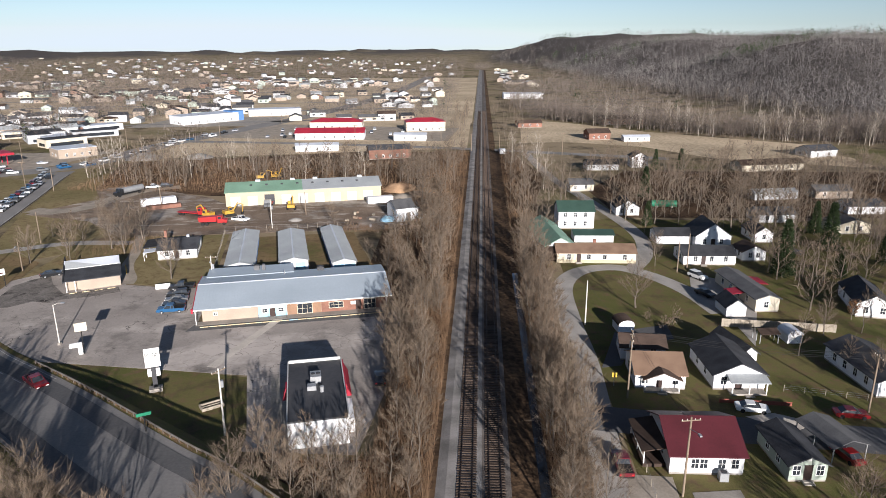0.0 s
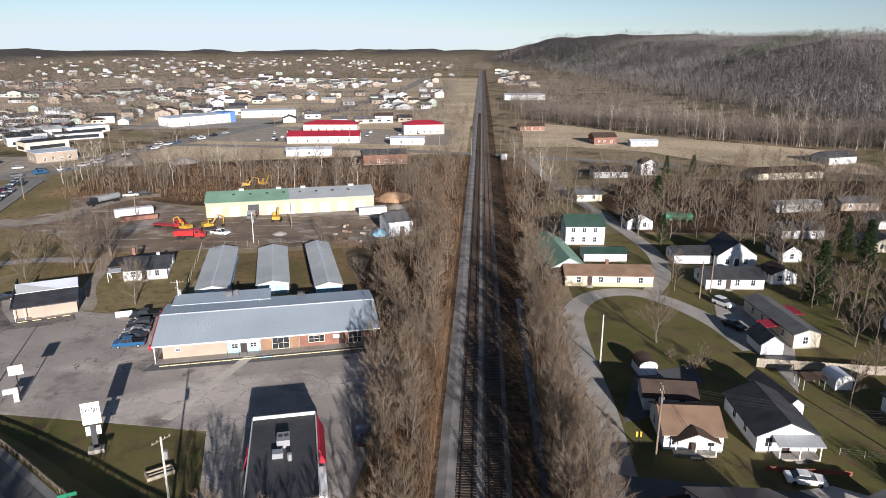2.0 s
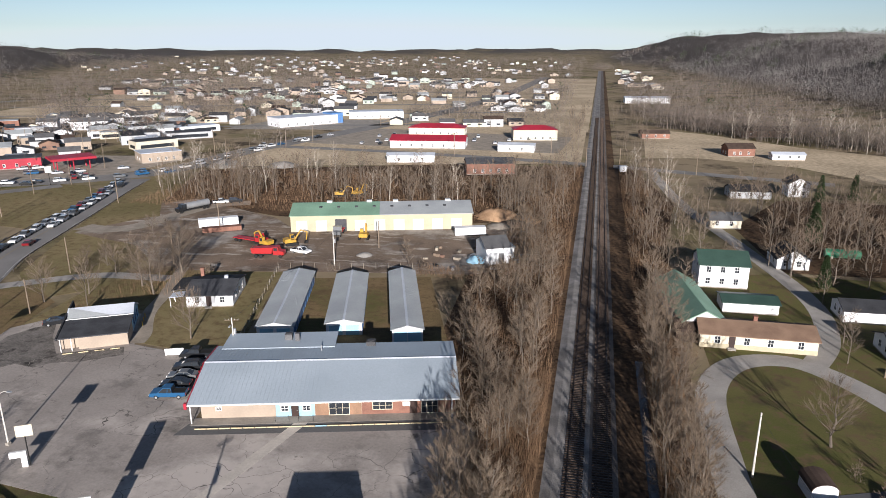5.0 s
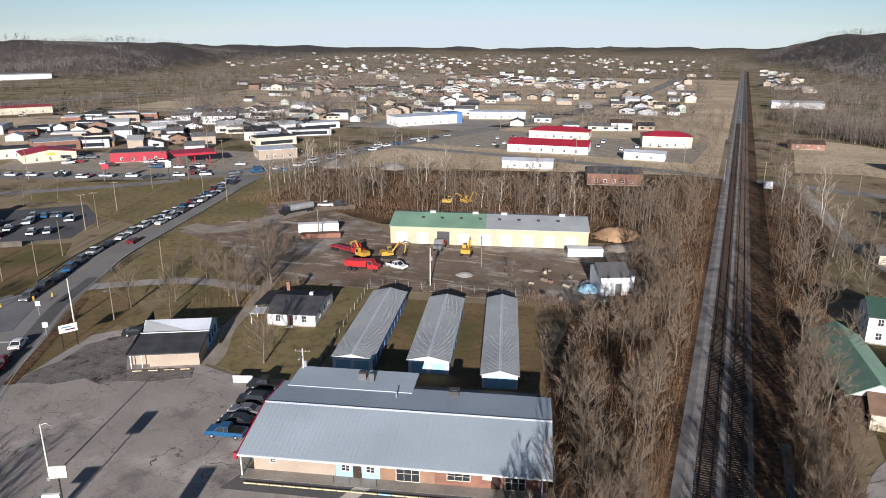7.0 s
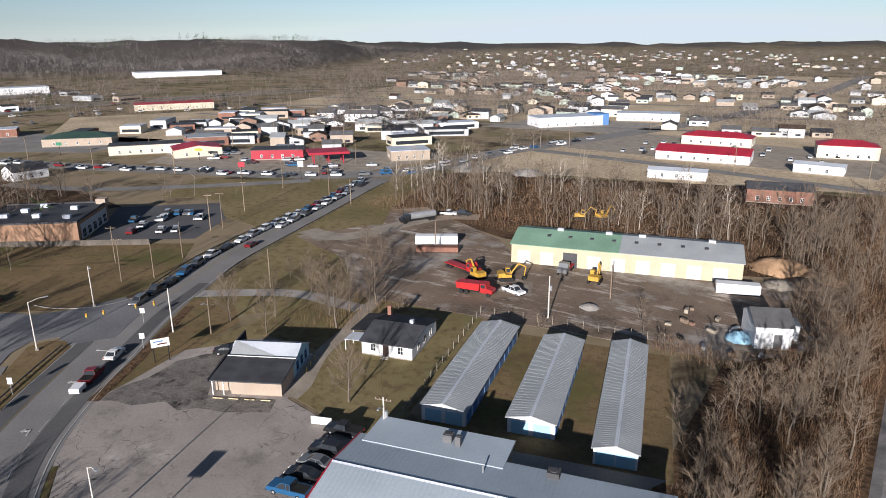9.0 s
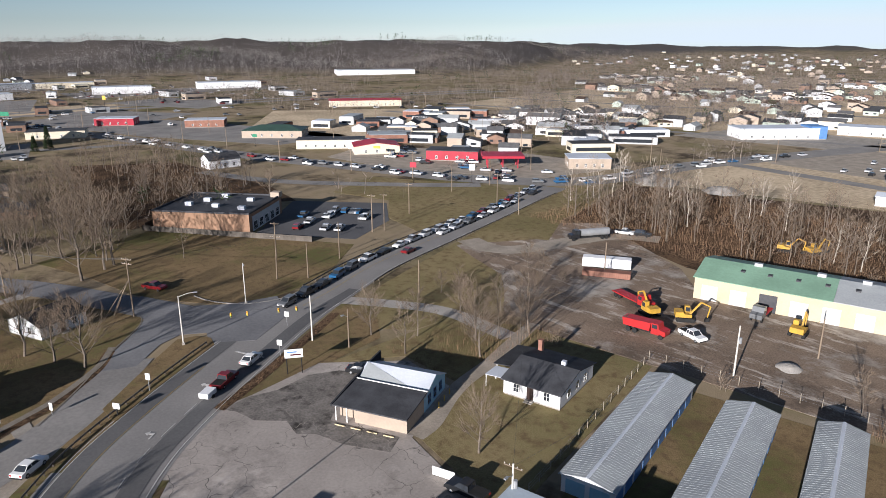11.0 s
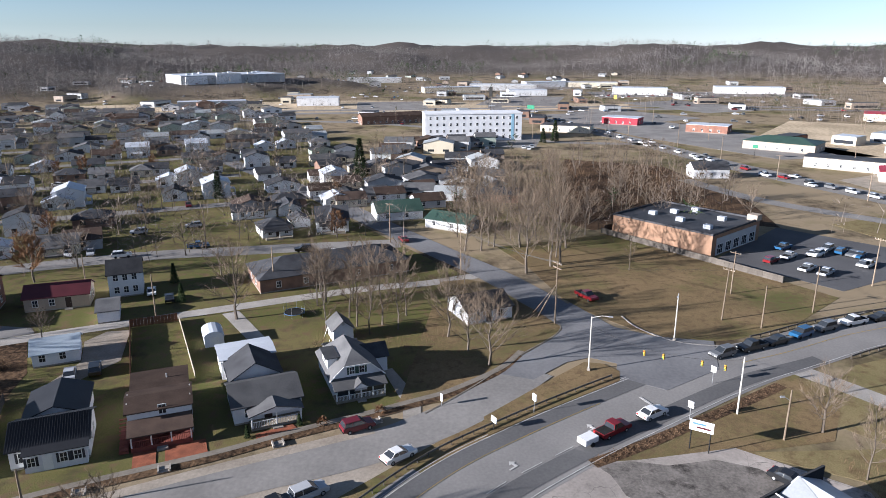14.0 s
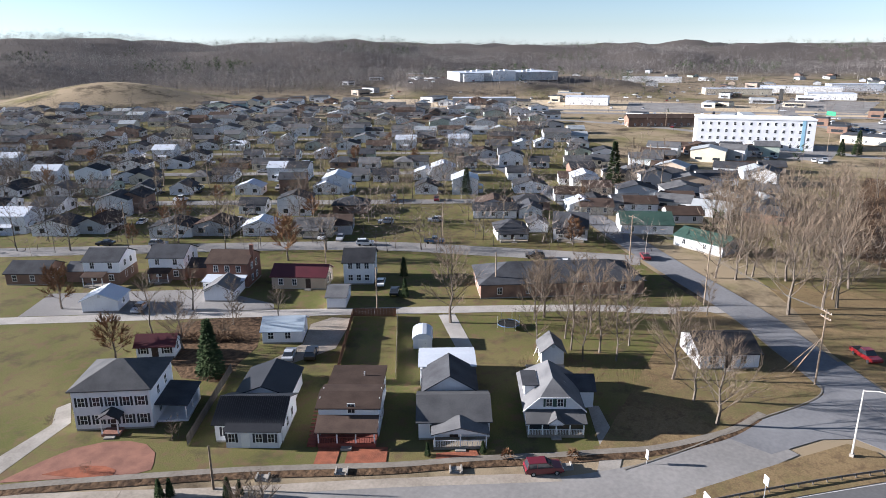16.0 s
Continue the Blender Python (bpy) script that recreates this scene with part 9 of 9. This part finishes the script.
undergrowth("grass_tufts", "rough tufts of winter grass", [(7000, -76, -34, 74, 98), (6000, -112, -66, 138, 182), (7000, -205, -152, 126, 176)], "brush", 0.05, 0.16, 0.012)


# ---- far town ----
def far_house_kind(i):
    rng = random.Random(i * 31 + 5)
    w, d = rng.uniform(8, 13.5), rng.uniform(7, 9.5)
    wall = ("siding_white", "siding_white", "siding_cream", "siding_white", "siding_grey", "siding_white", "siding_white", "siding_sage", "brick_brown")[i % 9]
    roof = ("shingle_dark", "shingle_grey", "shingle_brown", "shingle_dark", "shingle_dark", "shingle_dark", "metal_white", "shingle_grey", "shingle_dark")[(i * 5) % 9]
    ridge = ("y", "x", "hip", "x", "y", "x")[i % 6]
    tall = 5.2 if i % 7 == 3 else 2.8
    word = {"siding_white": "white", "siding_cream": "cream", "siding_grey": "grey", "brick_brown": "brown brick", "siding_sage": "sage green"}[wall]
    ob = tagged(new("house"), f"{word} family house with a {'pale metal' if 'metal' in roof else roof[8:] + ' shingle'} roof in the suburb", "house", "suburb houses")
    part("wall", block(w, d, tall, 1.7, ridge), wall, ob)
    part("roof", hip_roof(w, d, tall, 1.7, 0.4) if ridge == "hip" else gable_roof(w, d, tall, 1.7, 0.4, ridge), roof, ob)
    for u in (w * 0.25, w * 0.75):
        part("window", shared(("far_window",), lambda: Shape().box(-0.7, -0.05, -0.65, 0.7, 0.02, 0.65), "window_glass"), None, ob, at=pose(u, 0, 1.6))
    part("window", SHARED["far_window",], None, ob, at=pose(w, d * 0.5, 1.6, 0, 0, 90)), part("window", SHARED["far_window",], None, ob, at=pose(0, d * 0.5, 1.6, 0, 0, -90))
    if i % 2:
        part("porch", Shape().prism([(-2.0, 2.2), (0.05, 2.7), (0.05, 2.85), (-2.0, 2.35)], "x", w * 0.3, w * 0.7).box(w * 0.3, -1.9, 0, w * 0.7, 0, 0.4).box(w * 0.3, -1.9, 0.4, w * 0.3 + 0.15, -1.75, 2.3).box(w * 0.7 - 0.15, -1.9, 0.4, w * 0.7, -1.75, 2.3), roof, ob)
    return ob


FAR = [far_house_kind(i) for i in range(18)]
used = [False] * len(FAR)


def far_house(x, y, turn):
    i = random.randrange(len(FAR))
    m = pose(x, y, height(x, y), 0, 0, turn)
    if not used[i]:
        used[i] = True
        FAR[i].matrix_basis = m
    else:
        copy_thing(FAR[i], m)


TOWN = {}


def joined_house(x, y, turn, kind=None):
    """A house too far off to pick out: its walls and roof go into the far town."""
    if height(x, y) > 7 and x < -300:
        return                                           # the hillsides are wooded
    rng = random.Random(f"{x:.1f},{y:.1f}")
    w, d, h = rng.uniform(8, 15), rng.uniform(7, 10), rng.choice((2.8, 2.8, 3.2, 5.0))
    ridge = rng.choice(("x", "x", "y"))
    wall = rng.choice(("siding_white", "siding_white", "siding_white", "siding_white", "siding_grey", "siding_cream", "siding_sage", "brick_brown")) if kind else rng.choice(("siding_white", "siding_grey", "siding_grey", "siding_cream", "siding_grey", "siding_tan", "siding_grey", "siding_sage", "siding_tan", "brick_brown"))
    roof = rng.choice(("shingle_dark", "shingle_grey", "shingle_grey", "shingle_dark", "metal_grey", "shingle_brown", "shingle_grey"))
    m = pose(x, y, height(x, y), 0, 0, turn)
    for tone, shape in ((wall, block(w, d, h, 1.7, ridge)), (roof, gable_roof(w, d, h, 1.7, 0.4, ridge)),
                        ("window_glass", Shape().box(w * 0.15, -0.05, 1.0, w * 0.35, 0.02, 2.1).box(w * 0.65, -0.05, 1.0, w * 0.85, 0.02, 2.1))):
        s = TOWN.setdefault(tone, Shape())
        k = len(s.v)
        s.v += [tuple(m @ Vector(v)) for v in shape.v]
        s.f += [tuple(k + j for j in f) for f in shape.f]


random.seed(11)
for row, off in enumerate((35, 60, 88, 112, 142, 166, 196, 222, 252, 278, 308, 336, 366, 396)):
    for k in range(-17 - row // 2, 8):
        p = origin + back * off + ax * (k * 14.6 + random.uniform(-2.5, 2.5) + (row % 3) * 4) + back * random.uniform(-3, 3)
        if p.y > 84 - 0.12 * (-p.x - 200) and p.x > -400 or row == 0 and k > 1 or row == 1 and 0 < k < 3 or p.x < -385 and p.y > 55 or random.random() < 0.08:
            continue
        turn = 114 + random.choice((0, 0, 0, 90)) + random.uniform(-4, 4)
        if row < 9 and (p - Vector((-43, 107))).length < 370:
            far_house(p.x, p.y, turn)
        else:
            joined_house(p.x, p.y, turn, "pale")
for k in range(4):
    a = origin + back * (76 + 54 * k)
    ribbon("road", [a + ax * -260, a + ax * (70 - 10 * k)], 6.5, 0.045, "asphalt_old_plain", "pale suburban street between rows of houses")
for _ in range(70):
    joined_house(random.uniform(-620, -470), random.uniform(-330, -60), 114 + random.uniform(-10, 10), "pale")
for _ in range(40):
    p = Vector((random.uniform(-395, -255), random.uniform(60, 112)))
    if p.x < -250:
        joined_house(p.x, p.y, 100 + random.uniform(-20, 20))
for _ in range(280):
    x, y = random.uniform(-820, -22), 470 * (2300 / 470) ** random.random()
    if x > -25 - 0.02 * y or x < -0.75 * y or -240 < x < -140 and y < 530 or abs(x + 100) < 14:
        continue
    joined_house(x, y, random.choice((16, 106, 196, 286)) + random.uniform(-8, 8))
ua, ub = Vector((math.cos(radians(16)), math.sin(radians(16)))), Vector((-math.sin(radians(16)), math.cos(radians(16))))
for row in range(22):
    for k in range(-46, 4):
        p = Vector((-60, 500)) + ub * (row * 27 + random.uniform(-3, 3)) + ua * (k * 15.5 + random.uniform(-3, 3))
        if p.x > -28 - 0.02 * p.y or p.x < -0.72 * p.y or -225 < p.x < -135 and p.y < 540 or abs(p.x + 120) < 14 or noise.noise(Vector((p.x / 130, p.y / 130, 5))) < 0.02 or random.random() < 0.2:
            continue
        joined_house(p.x, p.y, random.choice((16, 16, 106, 196)) + random.uniform(-5, 5))
for k in range(7):
    a = Vector((-60, 513)) + ub * (81 * k)
    ribbon("road", [a + ua * -420, a + ua * 10], 7, 0.05, "asphalt_old_plain", "pale residential street between rows of far houses")
for _ in range(60):
    joined_house(random.uniform(-380, -250), random.uniform(315, 480), random.choice((40, 130, 220)))
for _ in range(26):
    x, y = random.uniform(20, 70), random.uniform(900, 1500)
    joined_house(x, y, random.uniform(0, 90))
for _ in range(120):
    a, r = random.uniform(1.75, 2.3), random.uniform(1500, 2900)
    joined_house(HUB.x + r * math.cos(a), HUB.y + r * math.sin(a), random.uniform(0, 180))
for _ in range(46):
    a, r = random.uniform(2.9, 3.75), random.uniform(900, 1150)
    joined_house(HUB.x + r * math.cos(a), HUB.y + r * math.sin(a), random.uniform(0, 180))


def joined_block(x, y, turn, w, d, h, wall, roof):
    """A far flat-roofed shop with a parapet and a band of windows."""
    m = pose(x, y, height(x, y), 0, 0, turn)
    for tone, shape in ((wall, Shape().box(0, 0, 0, w, d, h)), (roof, Shape().box(0.4, 0.4, h, w - 0.4, d - 0.4, h + 0.3)), ("window_glass", Shape().box(w * 0.1, -0.06, 0.8, w * 0.9, 0.02, 2.6).box(-0.06, d * 0.2, 0.8, 0.02, d * 0.8, 2.4))):
        s = TOWN.setdefault(tone, Shape())
        k = len(s.v)
        s.v += [tuple(m @ Vector(v)) for v in shape.v]
        s.f += [tuple(k + j for j in f) for f in shape.f]


for i in range(70):
    x, y = random.uniform(-980, -480), random.uniform(-330, 480)
    if -80 < terrace(x, y)[0] < 240 and -60 < terrace(x, y)[1] < 150 or -620 < x < -480 and y < 0 or abs(x + 786) < 50 and 230 < y < 480 or y > 300 and x > -560:
        continue
    joined_block(x, y, random.choice((80, 95, 170, 185)) + random.uniform(-8, 8), random.uniform(10, 26), random.uniform(8, 15), random.uniform(3.6, 5.5), random.choice(("siding_white", "siding_cream", "siding_grey", "brick_brown", "siding_tan", "siding_grey")),
                 random.choice(("membrane_black", "metal_grey", "metal_grey", "shingle_dark", "shingle_grey")))
for i in range(40):
    x, y = random.uniform(-420, -230), random.uniform(270, 420)
    joined_block(x, y, random.choice((40, 55, 130)), random.uniform(12, 26), random.uniform(9, 14), random.uniform(3.6, 5), random.choice(("siding_white", "siding_cream", "brick_red", "siding_tan", "siding_grey")), random.choice(("membrane_black", "metal_grey", "shingle_dark", "metal_white")))
for i in range(260):
    x, y = random.uniform(-930, -470), random.uniform(-260, 470)
    far_car(random.choice(KINDS), random.choice(TONES), pose(x, y, height(x, y) + 0.06, 0, 0, random.choice((90, 0, 180))))
joined("far_houses", "houses of the far town, white and brick with dark roofs", "houses", TOWN)
joined("far_cars", "cars standing on the far roads and lots", "cars", FAR_CARS)
join_wood()


# ---- far woods ----
def far_woods(name, label, spots, size, material="woods", twigs=14, width=0.03, spread=0.42):
    """Many far bare trees in one mesh: for each a thin trunk and a crown of short twigs."""
    rng = np.random.default_rng(len(spots) + twigs)
    P = np.array([(x, y, height(x, y)) for x, y in spots])
    tall = size * rng.uniform(0.65, 1.25, len(spots))
    n = len(P) * twigs
    base, t = np.repeat(P, twigs, 0), np.repeat(tall, twigs)[:, None]
    a, b = rng.uniform(0, 6.283, n), rng.uniform(0, 6.283, n)
    r, u = np.sqrt(rng.uniform(0, 1, n)), rng.uniform(-1, 1, n)
    wide = r * np.sqrt(1 - u * u) * spread
    start = base + np.stack([np.cos(a) * wide, np.sin(a) * wide, 0.54 + 0.36 * u], 1) * t
    way = np.stack([np.cos(a) * 0.55 + rng.normal(0, 0.4, n), np.sin(a) * 0.55 + rng.normal(0, 0.4, n), rng.uniform(-0.1, 0.65, n)], 1)
    way /= np.linalg.norm(way, axis=1)[:, None]
    side = np.stack([np.cos(b), np.sin(b), rng.uniform(-0.5, 0.5, n)], 1) * t * width * 0.5
    tip = start + way * t * rng.uniform(0.16, 0.34, (n, 1))
    tri = np.stack([start - side, start + side, tip], 1).reshape(-1, 3)
    c = rng.uniform(0, 6.283, len(P))
    foot = np.stack([np.cos(c), np.sin(c), np.zeros(len(P))], 1) * tall[:, None] * 0.009
    top = P + np.stack([rng.normal(0, 0.05, len(P)), rng.normal(0, 0.05, len(P)), np.full(len(P), 0.85)], 1) * tall[:, None]
    tri = np.concatenate([tri, np.stack([P - foot, P + foot, top], 1).reshape(-1, 3)])
    me = bpy.data.meshes.new(name)
    me.from_pydata(tri, [], np.arange(len(tri)).reshape(-1, 3))
    me.materials.append(M[material])
    return tagged(new(name, me), label, "woods", kind="stuff")


random.seed(5)
spots = []
while len(spots) < 33000:
    a, r = random.uniform(0.65, 4.3), 420 * (2600 / 420) ** random.random()
    x, y = HUB.x + r * math.cos(a), HUB.y + r * math.sin(a)
    if height(x, y) > 4 and math.hypot(x + 500, y + 430) > 105 and not (-60 < terrace(x, y)[0] < 190 and -28 < terrace(x, y)[1] < 80) and not (noise.noise(Vector((x / 260, y / 260, 9))) > 0.40 and r > 900):
        spots.append((x, y))
near_hill = [p for p in spots if math.hypot(p[0] - HUB.x, p[1] - HUB.y) < 900]
far_woods("far_woods", "bare brown winter woods on the near hillside", near_hill, 12, "woods", 12, 0.030, 0.5)
far_woods("far_woods", "bare brown winter woods on the hills", [p for p in spots if math.hypot(p[0] - HUB.x, p[1] - HUB.y) >= 900], 11, "woods", 7, 0.055, 0.52)
edge = []
while len(edge) < 3600:
    x, y = random.uniform(25, 420), random.uniform(330, 1000)
    rim = 492 - 1.17 * (x - 50) if x < 103 else 432 - 0.68 * (x - 103)     # the far side of the field
    y = y if random.random() < 0.5 else rim + abs(random.gauss(0, 40))
    if y > rim + 2 and height(x, y) < 6 and noise.noise(Vector((x / 60, y / 60, 3))) > -0.25:
        edge.append((x, y))
far_woods("far_woods", "bare trees at the foot of the hills", edge, 11.5, "twig_far", 26, 0.014)
slope = []
while len(slope) < 9000:
    x, y = random.uniform(60, 700), random.uniform(180, 1500)
    if height(x, y) > 3:
        slope.append((x, y))
far_woods("far_woods", "bare brown winter woods on the near hillside", slope, 12, "woods", 16, 0.024, 0.5)
hill = []
while len(hill) < 7000:
    a, r = random.uniform(2.35, 4.25), 560 * (1500 / 560) ** random.random()
    x, y = HUB.x + r * math.cos(a), HUB.y + r * math.sin(a)
    if height(x, y) > 2 and math.hypot(x + 500, y + 430) > 112 and not (-60 < terrace(x, y)[0] < 190 and -28 < terrace(x, y)[1] < 80):
        hill.append((x, y))
far_woods("far_woods", "bare grey-brown winter woods on the western hills", hill, 13.5, "woods", 14, 0.028, 0.5)
pines = [p for p in spots[::2] if noise.noise(Vector((p[0] / 160, p[1] / 160, 4.0))) > 0.31]
far_woods("far_pines", "dark stands of pines on the hills", pines, 14, "needles", 16, 0.07, 0.2)
spots = []
while len(spots) < 10500:
    x, y = random.uniform(-1500, 160), 365 * (2600 / 365) ** random.random()
    if abs(x) > 20 + 0.01 * y and not (18 < x < 175 and y < 540) and x > -0.85 * y and not (-165 < x < -15 and y < 480) and noise.noise(Vector((x / 120, y / 120, 2))) > -0.12:
        spots.append((x, y))
far_woods("town_trees", "bare trees between the far houses", spots, 12, "twig_far", 20, 0.03)
far_woods("far_pines", "dark single pines between the far houses", spots[::45], 11, "needles", 26, 0.07, 0.22)
spots = [(random.gauss(0, 13), 1480 + random.uniform(0, 220)) for _ in range(160)]
far_woods("town_trees", "bare trees where the railway bends out of sight", spots, 13, "twig_far", 16, 0.03)
spots = []
while len(spots) < 1500:
    p = origin + back * random.uniform(15, 420) + ax * random.uniform(-290, 100)
    if p.y < 84 and noise.noise(Vector((p.x / 40, p.y / 40, 6))) > -0.25:
        spots.append((p.x, p.y))
far_woods("town_trees", "bare trees in the yards of the suburb", spots, 9.5, "twig_far", 50, 0.021, 0.46)
spots = []
while len(spots) < 900:
    x, y = random.uniform(-1000, -205), random.uniform(-480, 330)
    if not (-520 < x < -250 and 200 < y < 330) and not (-440 < x < -380 and 60 < y < 150) and noise.noise(Vector((x / 90, y / 90, 6))) > -0.05 + (0.12 if x > -420 else 0):
        spots.append((x, y))
while len(spots) < 6300:
    x, y = random.uniform(-1080, -330), random.uniform(330, 1050)
    if math.hypot(x + 30, y - 80) > 520 and noise.noise(Vector((x / 150, y / 150, 8))) > -0.2:
        spots.append((x, y))
while len(spots) < 8800:
    x, y = random.uniform(-1050, -640), random.uniform(-450, 420)
    if noise.noise(Vector((x / 70, y / 200, 8))) > 0.08:
        spots.append((x, y))
far_woods("town_trees", "bare trees among the streets of the suburb", spots, 9.5, "twig_far", 20, 0.022)
far_woods("far_pines", "dark single pines among the streets of the suburb", spots[::50], 10, "needles", 26, 0.07, 0.22)
